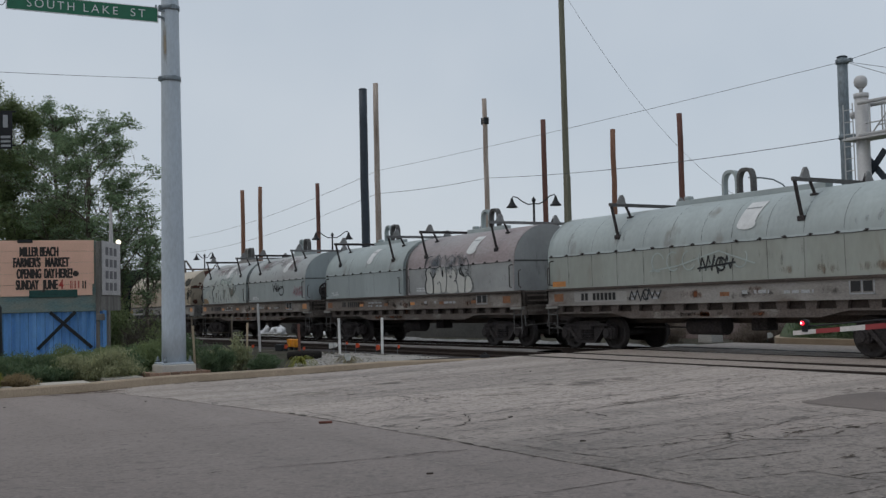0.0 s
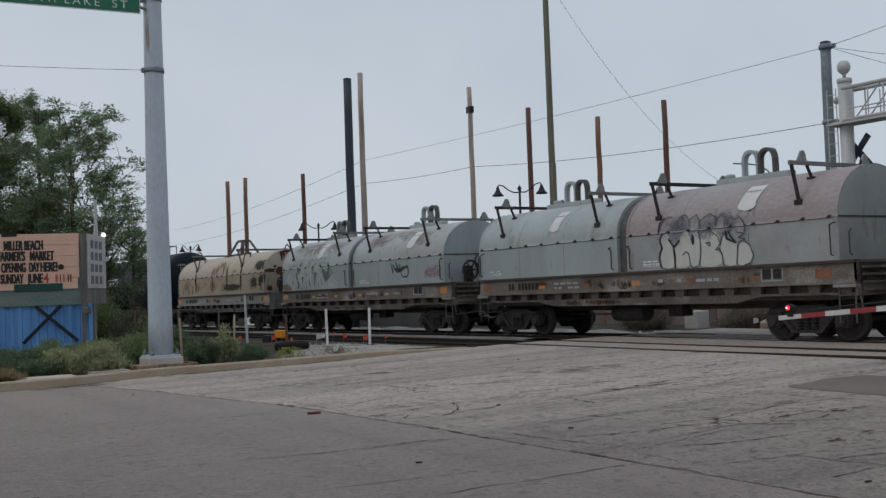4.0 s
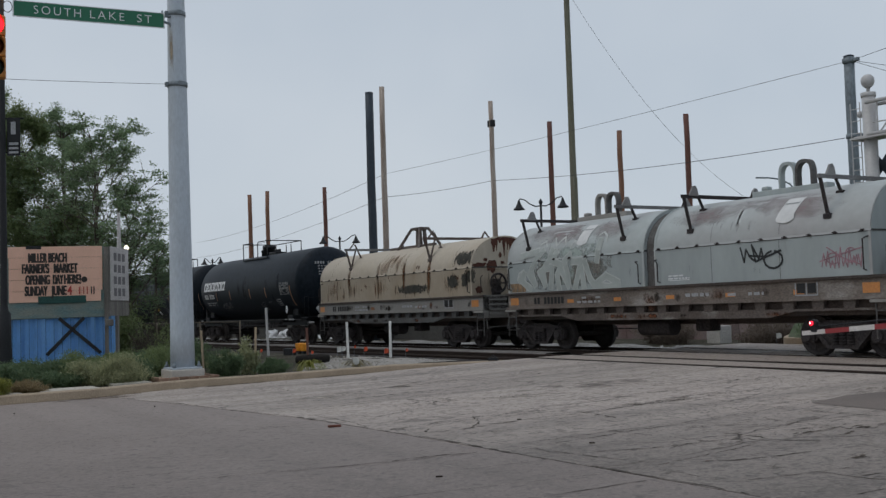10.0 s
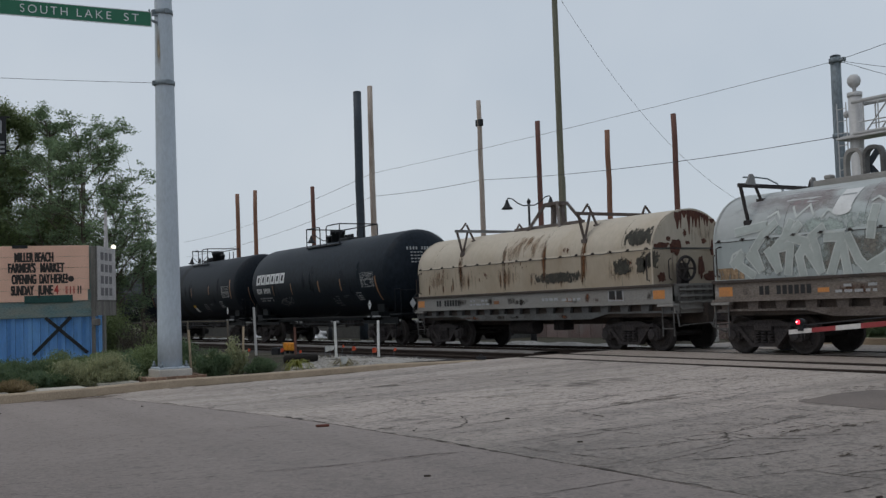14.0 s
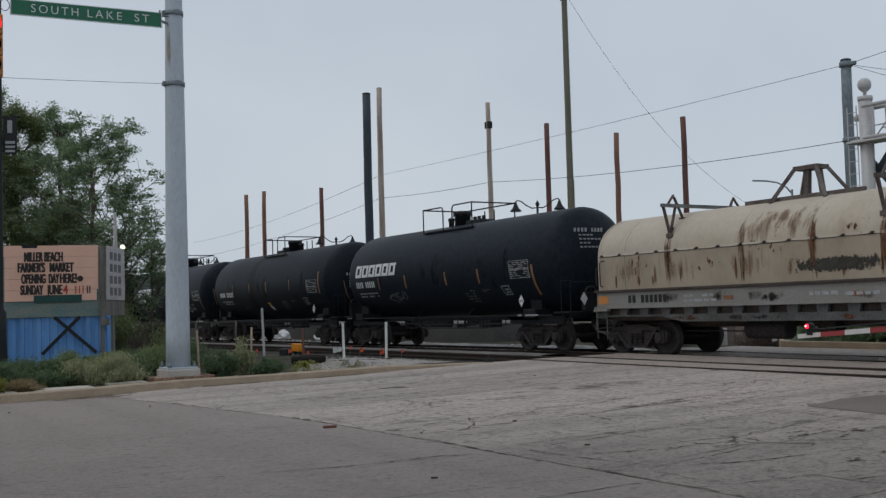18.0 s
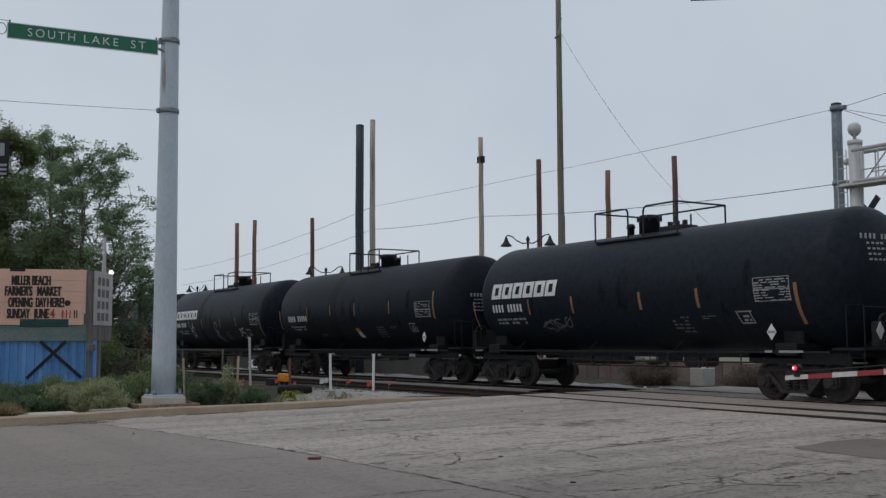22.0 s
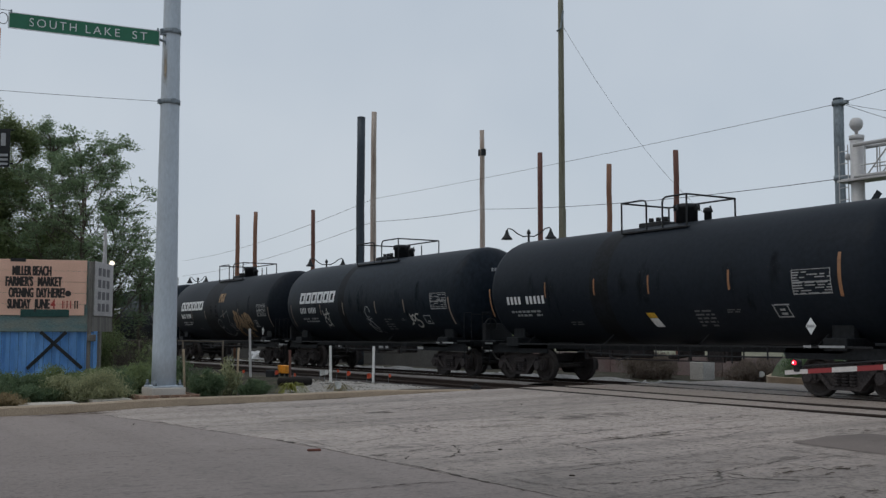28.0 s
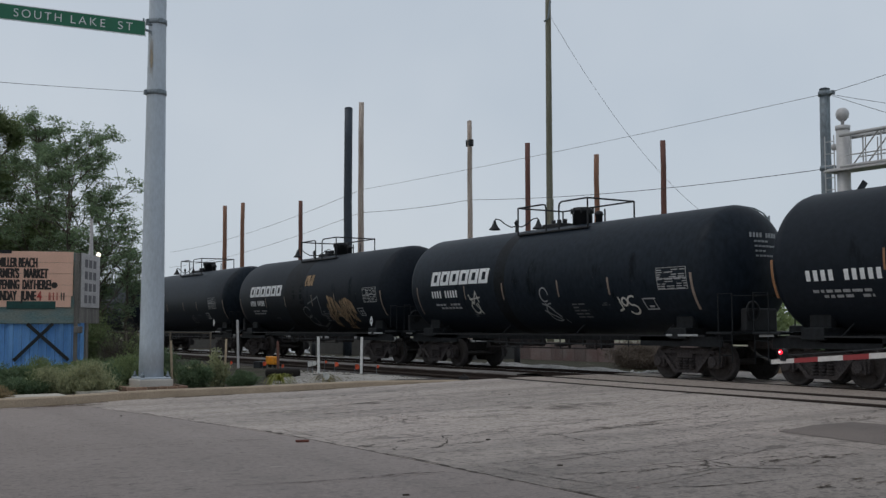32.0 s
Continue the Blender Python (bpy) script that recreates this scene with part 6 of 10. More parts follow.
S_SILLRUST = stain_mat("frame_rust", (0.15, 0.060, 0.030), 3.5, (1.2, 1, 0.8), 0.66, 0.2)
S_SILLGRIME = stain_mat("frame_grime", (0.050, 0.040, 0.034), 3.0, (1.2, 1, 0.9), 0.62, 0.25)


def stain(parent, x0, x1, z0, z1, material, label, yf=None, lift=0.002, n=6):
    """One ragged stain on the near side."""
    f = yf or hood_y
    bm = NB()
    sheet(bm, x0, x1, z0, z1, lambda z: f(z) - lift, 2, n)
    return part("stain", bm, material, parent, label)


def end_stain(parent, x, y0, y1, z0, z1, material, label):
    bm = NB()
    bm.faces.new([bm.verts.new(p) for p in ((x, y0, z0), (x, y1, z0), (x, y1, z1), (x, y0, z1))])
    return part("stain", bm, material, parent, label)


S_RUSTDRIP = stain_mat("rust_drip", (0.17, 0.078, 0.036), 4.0, (3.2, 1, 0.3), 0.80, 0.25)
S_RUSTWASH = stain_mat("rust_wash", (0.26, 0.155, 0.09), 3.0, (2.0, 1, 0.3), 0.64, 0.35)
S_RUSTSPOT = stain_mat("rust_spots", (0.12, 0.045, 0.025), 6.5, (1.2, 1, 0.55), 0.36, 0.04)
S_DRIPEND = stain_mat("rust_drip_end", (0.26, 0.15, 0.085), 4.0, (1, 3.0, 0.35), 0.52, 0.3, "YZ")
S_OLIVE = stain_mat("overpaint", (0.062, 0.059, 0.050), 5.0, (1.5, 1, 0.9), 0.90, 0.08)
S_DIRT = stain_mat("dirt_drip", (0.19, 0.175, 0.15), 3.0, (2.2, 1, 0.35), 0.41, 0.45)
S_DIRTEND = stain_mat("dirt_drip_end", (0.19, 0.175, 0.15), 3.0, (1, 2.4, 0.35), 0.45, 0.4, "YZ")
S_FADEDRED = stain_mat("faded_red", (0.300, 0.235, 0.235), 1.2, (0.6, 1, 1.0), 0.80, 0.45, dark=0.92)
S_SHADE = stain_mat("graffiti_shade", (0.215, 0.20, 0.178), 2.5, (1.2, 1, 1.0), 0.85, 0.30, dark=0.8)
S_SILVER = stain_mat("silver_spray", (0.37, 0.425, 0.40), 2.5, (1.2, 1, 1.0), 0.85, 0.15, dark=0.85)
S_GREYSPRAY = stain_mat("grey_spray", (0.165, 0.185, 0.210), 2.0, (1.2, 1, 1.0), 0.80, 0.50, dark=0.8)
S_TANSPRAY = stain_mat("tan_spray", (0.34, 0.235, 0.145), 3.0, (3.0, 1, 0.6), 0.86, 0.25, "")
S_TANKDIRT = stain_mat("tank_grime", (0.013, 0.0145, 0.017), 2.0, (1.6, 1, 0.4), 0.5, 0.3)


def dirty_side(parent, x0, x1, seed, rust=False):
    """Drips below the seam and along the foot of a hood's near side."""
    r = random.Random(seed)
    n = max(2, int((x1 - x0) / 1.6))
    for k in range(n):
        x = x0 + (x1 - x0) * (k + 0.5) / n
        w = r.uniform(0.9, 1.5)
        stain(parent, max(x0, x - w / 2), min(x1, x + w / 2), HOOD_LOW + 0.02, HOOD_LOW + r.uniform(0.35, 0.75), S_RUSTDRIP if rust and k % 2 else S_DIRT, "dirt drips on the skirt", lift=0.001)
    for k in range(n):
        x = r.uniform(x0 + 0.6, x1 - 0.6)
        stain(parent, x - 0.5, x + 0.5, LAP_Z + 0.05, LAP_Z + r.uniform(0.4, 0.9), S_DIRT, "dirt drips on the roof", lift=0.001)


def on(yf, lift):
    return lambda z: yf(z) - lift - (0.006 if yf is hood_y and z > LAP_Z else 0)


def roof_patch(parent, x, z0=3.1, z1=3.62, w=0.5):
    bm = NB()
    w *= 0.8
    sheet(bm, x - w / 2, x + w / 2, z0 + 0.06, z1, on(hood_y, 0.008), 2, 12, slant=0.2)
    blob(bm, x + 0.01, z0 + 0.06, w * 0.51, 0.13, on(hood_y, 0.013), seed=2)
    patch = part("roof_patch", bm, M_ROOFWHITE, parent, "white paint patch on the roof")
    bm = NB()
    zc = z0 + 0.72 * (z1 - z0)
    sheet(bm, x - w * 0.30, x + w * 0.55, zc, zc + 0.035, on(hood_y, 0.016), 2, 1, slant=0.0)
    part("patch_rule", bm, M_PAINTGREY, patch, "grey stripe across the white patch")


def white_lines(parent, x):
    """Two small lines of white lettering as bars, with a rule under them."""
    bm = NB()
    rnd = random.Random(int(x * 10) + 90)
    bars(bm, x, x + 0.75, 1.90, 2.04, 2, on(hood_y, 0.003), rnd, 0.5, 0.12)
    sheet(bm, x, x + 0.75, 1.865, 1.88, on(hood_y, 0.003), 1, 1)
    tagged(part("small_lettering", bm, M_WHITE, parent), kind="stuff")


def deco_c1(car, roofs):
    lift_eyes(car, -0.31, M_HOODLOW, (-2.1, 2.7))
    roof_patch(roofs[0], 1.0, z0=3.02, w=0.66)
    r = roofs[0]
    bm = NB()
    sheet(bm, -5.3, -3.1, 1.35, 1.63, lambda z: -1.4035, 1, 1)
    part("number_plate_field", bm, M_SILLPALE, car, "pale painted field behind the number")
    rnd = random.Random(5)
    marks(r, "graffiti", M_PAINTPALE, "faint pale spray lines", [arc(-1.9 + k * 0.55, 2.32, 0.22, 0.24, 20 + 40 * k, 290 + 20 * k) for k in range(6)] + [[(-2.2, 2.1), (-1.2, 2.2), (0.2, 2.5), (1.3, 2.15)]], hood_y, 0.034)
    marks(r, "graffiti", M_PAINTBLACK, "small black spray scribble", [[(-0.45 + 0.1 * k, 2.02 + (0.32 if k % 2 else 0) + rnd.uniform(-0.06, 0.06)) for k in range(12)], arc(0.25, 2.18, 0.14, 0.16, 30, 330), [(-0.5, 2.1), (0.7, 2.2)]], hood_y, 0.05)
    marks(car, "graffiti", M_PAINTBLACK, "black spray scrawl on the side band", [[(-3.0 + 0.11 * k, 1.38 + (0.24 if k % 2 else 0) + rnd.uniform(-0.04, 0.04)) for k in range(12)], arc(-2.35, 1.5, 0.12, 0.13, 0, 320)], lambda z: -1.411, 0.04)
    dirty_side(r, -6.4, 5.9, 1)
    stain(r, -2.5, 4.5, HOOD_LOW + 0.3, LAP_Z - 0.05, S_DIRT, "broad smudges on the skirt")
    for x0, x1 in ((1.7, 2.7), (2.7, 3.8), (3.9, 5.6)):
        stain(r, x0, x1, HOOD_LOW + 0.05, LAP_Z - 0.06, S_DIRT, "brown grime down the skirt panels", lift=0.003, n=5)
        stain(r, x0, x1, HOOD_LOW + 0.02, HOOD_LOW + 0.35, S_RUSTWASH, "rusty wash along the skirt foot", lift=0.004)
    end_stain(r, -6.51, -1.3, 1.3, 1.8, 3.2, S_DIRTEND, "dirt drips on the end sheet")
    bm = NB()
    sheet(bm, -6.3, -5.7, HOOD_LOW + 0.05, HOOD_LOW + 0.2, hood_y, 2, 1)
    part("stain", bm, M_ORANGE, r, "ochre stain at the corner")


def deco_c2(car, roofs):
    lift_eyes(car, -3.75, M_HOODLOW)
    lift_eyes(car, 3.15, M_HOODLOW)
    roof_patch(roofs[0], -3.35)
    roof_patch(roofs[1], 3.75, w=0.62)
    r = roofs[1]
    # six swollen letter shapes, white at the foot and blue-grey above the lap, in hundredths of their width and of the skirt's height
    art = (lambda p: (0.97 + 0.03 * p[0], HOOD_LOW + 0.01 * p[1] * (LAP_Z - HOOD_LOW)))
    bodies = [[(3, 7), (1, 32), (3, 51), (1, 73), (4, 91), (10, 97), (14, 79), (17, 60), (18, 29), (17, 4), (11, 0)], [(19, 4), (19, 35), (18, 56), (24, 76), (27, 95), (33, 98), (36, 79), (35, 55), (35, 10), (30, 2)], [(35, 10), (35, 55), (37, 85), (43, 97), (46, 83), (47, 46), (45, 11), (39, 1)]]
    bodies += [[(46, 6), (48, 52), (47, 83), (52, 97), (61, 96), (67, 78), (68, 57), (65, 41), (69, 27), (68, 6), (58, -2)], [(71, 6), (69, 30), (68, 48), (71, 77), (80, 63), (86, 55), (85, 26), (84, 3), (77, 0)], [(85, 5), (86, 44), (89, 57), (95, 56), (100, 43), (100, 20), (97, 5), (90, -1)]]
    for k, ring in enumerate(bodies):
        bm = NB()
        pts = [art(p) for p in ring]
        cx, cz = sum(p[0] for p in pts) / len(pts), sum(p[1] for p in pts) / len(pts)
        c = bm.verts.new((cx, on(hood_y, 0.004 + 0.0005 * k)(cz), cz))
        v = [bm.verts.new((x, on(hood_y, 0.004 + 0.0005 * k)(z), z)) for x, z in pts]
        for i in range(len(v)):
            bm.faces.new((c, v[i], v[(i + 1) % len(v)]))
        tagged(part("graffiti", bm, M_PAINTWHITE, r, "white foot of a swollen graffiti shape"), kind="stuff")
    for x0, x1, z0, z1 in ((0.75, 2.5, 2.32, 3.17), (1.55, 3.4, 2.34, 3.20), (2.35, 4.1, 2.38, 3.17)):
        stain(r, x0, x1, z0, z1, S_GREYSPRAY, "blue-grey spray over the heads of the shapes", lift=0.009 + 0.0008 * x0)
    bold = [[(5, 139), (1, 125), (0, 101)], [(5, 96), (2, 85), (2, 75), (4, 57), (1, 45), (0, 29), (2, 6)], [(12, 81), (17, 60), (18, 29), (18, 4)], [(24, 75), (20, 64), (17, 58)], [(74, 88), (75, 70), (80, 63), (84, 58)], [(77, 88), (79, 75), (83, 62)]]
    lines = [[(27, 36), (31, 45), (34, 38), (35, 10), (38, 1), (43, 4)], [(45, 100), (47, 71), (47, 40), (45, 8)], [(53, 63), (58, 63), (57, 54), (54, 62)], [(52, 95), (58, 94), (66, 78), (68, 58), (63, 42), (67, 46), (70, 30), (71, 2)], [(86, 54), (85, 26), (84, 5)], [(85, 84), (93, 79), (87, 70), (94, 65), (87, 58)], [(93, 60), (98, 48), (101, 23), (98, 6), (92, 0)], [(2, 6), (11, 0), (18, 4)]]
    crowns = [[(2, 120), (4, 133), (9, 141), (15, 140)], [(17, 101), (19, 123), (24, 138), (30, 142), (35, 127), (36, 108)], [(36, 129), (42, 139), (46, 125), (47, 102)], [(47, 119), (52, 132), (57, 138), (63, 127), (64, 103)], [(64, 107), (66, 125), (70, 134), (74, 122), (73, 103)], [(75, 104), (76, 118), (81, 124), (83, 115)], [(83, 115), (88, 122), (92, 111), (93, 99)], [(68, 54), (70, 71), (72, 88)], [(90, 115), (94, 100), (93, 83)]]
    marks(r, "graffiti", M_PAINTBLACK, "black edges of swollen graffiti shapes", [[art(p) for p in t] for t in bold], on(hood_y, 0.016), 0.055)
    marks(r, "graffiti", M_PAINTDARK, "thin dark outlines of swollen graffiti shapes", [[art(p) for p in t] for t in lines + crowns], on(hood_y, 0.017), 0.028)
    bm = NB()
    blob(bm, *art((39, 75)), 0.05, 0.14, on(hood_y, 0.02), n=12, seed=4, wob=0.05)
    tagged(part("graffiti", bm, M_PAINTBLACK, r, "small black oval in the graffiti"), kind="stuff")
    dirty_side(r, 0.2, 6.2, 2)
    dirty_side(roofs[0], -6.2, -0.2, 3)
    stain(r, 4.4, 6.25, HOOD_LOW + 0.05, LAP_Z + 0.1, S_DIRT, "dark grime near the end", lift=0.003)
    stain(r, 4.7, 6.2, HOOD_LOW + 0.1, HOOD_LOW + 0.75, S_DIRT, "dark smudges near the end", lift=0.0045)
    stain(r, 0.3, 1.3, HOOD_LOW + 0.3, LAP_Z - 0.1, S_DIRT, "smudged old scribbles")
    end_stain(r, 6.30, -1.3, 1.3, 1.8, 3.3, S_DIRTEND, "dirt drips on the end sheet")
    white_lines(r, 0.35)
    white_lines(roofs[0], -6.65)


def deco_c3(car, roofs):
    lift_eyes(car, -3.5, M_SILLPALE)
    lift_eyes(car, 3.4, M_HOODLOW)
    roof_patch(roofs[0], -3.25, w=0.55)
    roof_patch(roofs[1], 4.0, w=0.6)
    r = roofs[0]
    rnd = random.Random(21)
    stain(r, -6.0, -1.6, 1.80, 2.72, S_SILVER, "pale silver fill of angular graffiti", lift=0.001)
    stain(r, -5.2, -1.9, 2.55, 3.1, S_SILVER, "pale silver fill of angular graffiti", lift=0.0015)
    for h, x0, x1 in ((0, -6.5, -3.0), (0, -4.2, -0.7), (1, -0.1, 3.2), (1, 2.4, 6.2)):
        stain(roofs[h], x0, x1, 3.10, 3.85, S_FADEDRED, "old red paint showing through along the crest", lift=0.0006 + 0.0003 * (x0 > -4.5), n=12)
    # thick angular letter shapes with bright edges, in hundredths of their width and of the skirt's height
    art = (lambda p: (-6.22 + 0.0455 * p[0], HOOD_LOW + 0.01 * p[1] * (LAP_Z - HOOD_LOW)))
    stain(r, -6.3, -3.4, 1.80, 2.75, S_SHADE, "brown-grey shading between graffiti shapes", lift=0.0025)
    stain(r, -4.2, -1.6, 1.80, 2.78, S_SHADE, "brown-grey shading between graffiti shapes", lift=0.003)
    stain(r, -6.75, -5.9, 1.78, 2.05, S_TANSPRAY, "tan spray in the corner below the graffiti", lift=0.002)
    lines = [[(3, 120), (13, 126), (21, 130)], [(0, 39), (6, 63), (4, 36), (13, 10)], [(11, 60), (18, 23), (14, 71), (20, 105), (27, 133)], [(23, 66), (29, 20), (27, 68), (34, 97), (37, 132)], [(29, 72), (37, 76), (35, 12)], [(42, 123), (37, 96), (47, 80), (42, 49), (44, 3)]]
    lines += [[(47, 61), (54, 12), (52, 64), (50, 91), (56, 110)], [(58, 88), (67, 87), (64, 54), (60, 6)], [(67, 67), (69, 5)], [(70, 86), (75, 33), (79, 12), (90, 37), (101, 16)], [(84, 146), (82, 83)], [(81, 10), (93, 4), (102, 11)]]
    trails = [[(36, 169), (40, 142), (46, 170), (50, 143)], [(81, 162), (84, 170), (89, 157), (90, 138)], [(22, 150), (27, 162), (30, 143)], [(-2, 43), (0, 64), (6, 75)], [(55, 135), (58, 153), (64, 136)]]
    lines = [[art(p) for p in t] for t in lines]
    marks(r, "graffiti", M_PAINTEDGE, "bright edges of angular graffiti", lines, on(hood_y, 0.006), 0.225)
    marks(r, "graffiti", M_PAINTSILVER, "silver-green angular graffiti shapes", lines, on(hood_y, 0.013), 0.165)
    marks(r, "graffiti", M_PAINTEDGE, "thin pale outlines trailing from the graffiti", [[art(p) for p in t] for t in trails], on(hood_y, 0.006), 0.05)
    r = roofs[1]
    marks(r, "graffiti", M_PAINTBLACK, "black spray scribble", [[(2.75, 2.55), (2.85, 2.2), (2.92, 2.5), (3.05, 2.3), (3.2, 2.2), (3.1, 2.6), (3.3, 2.25), (3.38, 2.5), (3.45, 2.2)], arc(3.72, 2.22, 0.27, 0.2, 100, 440), [(3.2, 2.2), (3.95, 2.42)], [(3.0, 2.35), (3.5, 2.3)]], hood_y, 0.05)
    for rr, x0, x1, sd in ((roofs[0], -6.2, -0.2, 5), (roofs[1], 0.2, 6.2, 6)):
        dirty_side(rr, x0, x1, sd)
    end_stain(roofs[1], 6.34, -1.3, 1.3, 1.8, 3.4, S_DIRTEND, "dirt drips on the end sheet")
    marks(r, "graffiti", M_PAINTPINK, "faded pink spray tag", [[(5.05 + 0.055 * k, 1.93 + 0.36 * (k % 2) * rnd.uniform(0.4, 1.1) + rnd.uniform(0, 0.08)) for k in range(20)], [(5.0, 2.1), (5.5, 2.22), (6.1, 2.35)], [(5.2, 2.4), (5.6, 2.15), (6.0, 2.0)], arc(5.35, 2.15, 0.16, 0.12, 0, 320), arc(5.8, 2.2, 0.14, 0.16, 40, 360)], hood_y, 0.028)
    white_lines(r, 0.30)
    # black scrawl on the end sheet
    bm = NB()
    x = 6.32 + 0.02
    for cx, cz, ry, rz, a0, a1 in ((0.05, 2.42, 0.17, 0.26, 30, 330), (0.30, 2.20, 0.15, 0.30, -120, 200), (0.62, 2.45, 0.16, 0.22, 60, 400), (0.70, 2.12, 0.20, 0.16, 120, 430), (0.98, 2.36, 0.13, 0.30, -60, 220)):
        ring = [(x, cx + ry * math.cos(radians(a0 + (a1 - a0) * k / 14)), cz + rz * math.sin(radians(a0 + (a1 - a0) * k / 14))) for k in range(15)]
        for p, q in zip(ring, ring[1:]):
            beam(bm, p, q, 0.055, 0.012)
    for y in (-0.12, 0.46, 0.85):
        beam(bm, (x, y, 1.92), (x, y + 0.22, 2.72), 0.05, 0.012)
    part("graffiti", bm, M_PAINTBLACK, roofs[1], "black scrawl on the end sheet")


def deco_c4(car, roofs):
    wedge_frame(car, 0.0, mat("lifting_rust_steel", (0.085, 0.062, 0.053), 0.85, other=(0.17, 0.15, 0.14), scale=2.5, amount=0.9, fine=20))
    r = roofs[0]
    rnd = random.Random(31)
    for x in (-3.45, -1.05, 1.0, 2.85):
        stain(r, x - 0.15, x + 0.16, 1.8, 3.35, S_RUSTDRIP, "rust running down from a rib", n=10)
    stain(r, -1.3, 0.6, 2.5, 3.7, S_RUSTWASH, "rust running down from the lifting frame", n=8)
    stain(r, -0.6, 1.4, 2.6, 3.68, S_RUSTWASH, "rust running down from the lifting frame", lift=0.003, n=8)
    for x0, x1, z0, z1 in ((-1.4, 0.9, 2.0, 3.3), (-5.8, -3.4, 1.9, 2.9), (-3.0, -1.2, 1.85, 2.7), (3.3, 5.8, 1.9, 2.7), (1.3, 3.1, 2.6, 3.2)):
        stain(r, x0, x1, z0, z1, S_RUSTSPOT, "scattered rust spots", lift=0.004, n=6)
    for k in range(9):
        x = rnd.uniform(-5.6, 5.6)
        stain(r, x - 0.07, x + 0.07, HOOD_LOW + 0.03, HOOD_LOW + rnd.uniform(0.35, 0.8), S_RUSTDRIP, "thin rust drip on the skirt", lift=0.005, n=3)
    for x in (-3.5, -3.42, 1.0, 2.8):
        stain(r, x - 0.09, x + 0.11, 1.8, 3.22, S_RUSTDRIP, "dark rust run below a lifting foot", lift=0.007, n=8)
    for x0, x1 in ((-5.9, -4.2), (-4.0, -2.2), (-2.0, 0.2), (3.4, 5.5)):
        stain(r, x0, x1, 1.80, 2.66, S_RUSTWASH, "yellowed rust wash on the skirt", lift=0.0015, n=5)
    for x0, x1, z0, z1 in ((0.3, 2.9, 1.93, 2.28), (4.0, 4.8, 2.05, 2.5), (4.95, 5.35, 2.0, 2.55), (5.2, 5.9, 2.15, 2.65), (4.4, 5.7, 2.78, 3.3)):
        stain(r, x0, x1, z0, z1, S_OLIVE, "dark olive overpaint", lift=0.006)
    # rust on the end sheet: runs hanging from the arched edge, blotches at the seam and beside the wheel
    x = 5.6 + 0.012
    bm = NB()
    y = -0.55
    while y < 1.3:
        w = rnd.uniform(0.07, 0.2)
        zt = LAP_Z + (HOOD_TOP - LAP_Z) * math.sqrt(max(0.0, 1 - ((y + w / 2) / HOOD_W) ** 2)) - 0.04
        n = rnd.choice((0.12, 0.2, 0.3, 0.45, 0.65))
        v = [bm.verts.new((x, y + a * w, zt - b * n)) for a, b in ((0, 0), (1, 0), (1.05, 0.35), (0.8, 0.7), (0.65, 1.0), (0.4, 1.0), (0.25, 0.6), (-0.05, 0.3))]
        bm.faces.new(v)
        y += w * rnd.uniform(0.75, 1.15)
    for cy, cz, ry, rz in ((-1.05, 2.78, 0.26, 0.09), (-0.55, 2.72, 0.2, 0.2), (-0.8, 2.95, 0.07, 0.06), (0.35, 2.2, 0.12, 0.3), (-0.2, 3.1, 0.06, 0.1), (-0.1, 2.85, 0.08, 0.05), (0.5, 2.9, 0.09, 0.07), (-1.1, 1.95, 0.14, 0.12), (0.8, 1.95, 0.3, 0.14), (0.9, 2.7, 0.16, 0.22)):
        ring = []
        for k in range(18):
            a = 2 * math.pi * k / 18
            q = 1 + rnd.uniform(-0.3, 0.3)
            ring.append(bm.verts.new((x + 0.002, cy + ry * q * math.cos(a), cz + rz * q * math.sin(a))))
        bm.faces.new(ring)
    bmesh.ops.triangulate(bm, faces=bm.faces[:])
    tagged(part("rust_blotch", bm, M_RUSTPATCH, r, "dark red rust eaten into the end sheet"), kind="stuff")
    end_stain(r, x - 0.004, -1.34, 0.6, 1.8, 2.75, S_DRIPEND, "rust drips on the end sheet")
    end_stain(r, x - 0.006, -0.6, 1.3, 2.6, 3.6, S_DRIPEND, "rust drips on the end sheet")


def deco_t1(shell):
    grime(shell)
    marks(shell, "graffiti", M_DIMTEXT, "faint rubbed-out spray scrawl", [arc(-3.3, 1.85, 0.2, 0.1, 0, 300), arc(-2.8, 1.9, 0.2, 0.12, 60, 330), arc(-2.35, 1.92, 0.14, 0.14, 90, 400), [(-3.6, 1.8), (-3.1, 2.0), (-2.6, 1.8), (-2.2, 2.05)]], tank_y, 0.04)


def deco_t2(shell):
    grime(shell)
    bm = NB()
    sheet(bm, 0.12, 0.42, 1.58, 1.80, tank_y, 1, 3, slant=-0.35)
    s = part("sticker", bm, M_WHITE, shell, "white and yellow sticker")
    bm = NB()
    sheet(bm, 0.04, 0.34, 1.81, 1.94, tank_y, 1, 2, slant=-0.35)
    part("sticker_top", bm, mat("sticker_yellow", (0.6, 0.36, 0.03), 0.6, fine=20, bump=0), s)


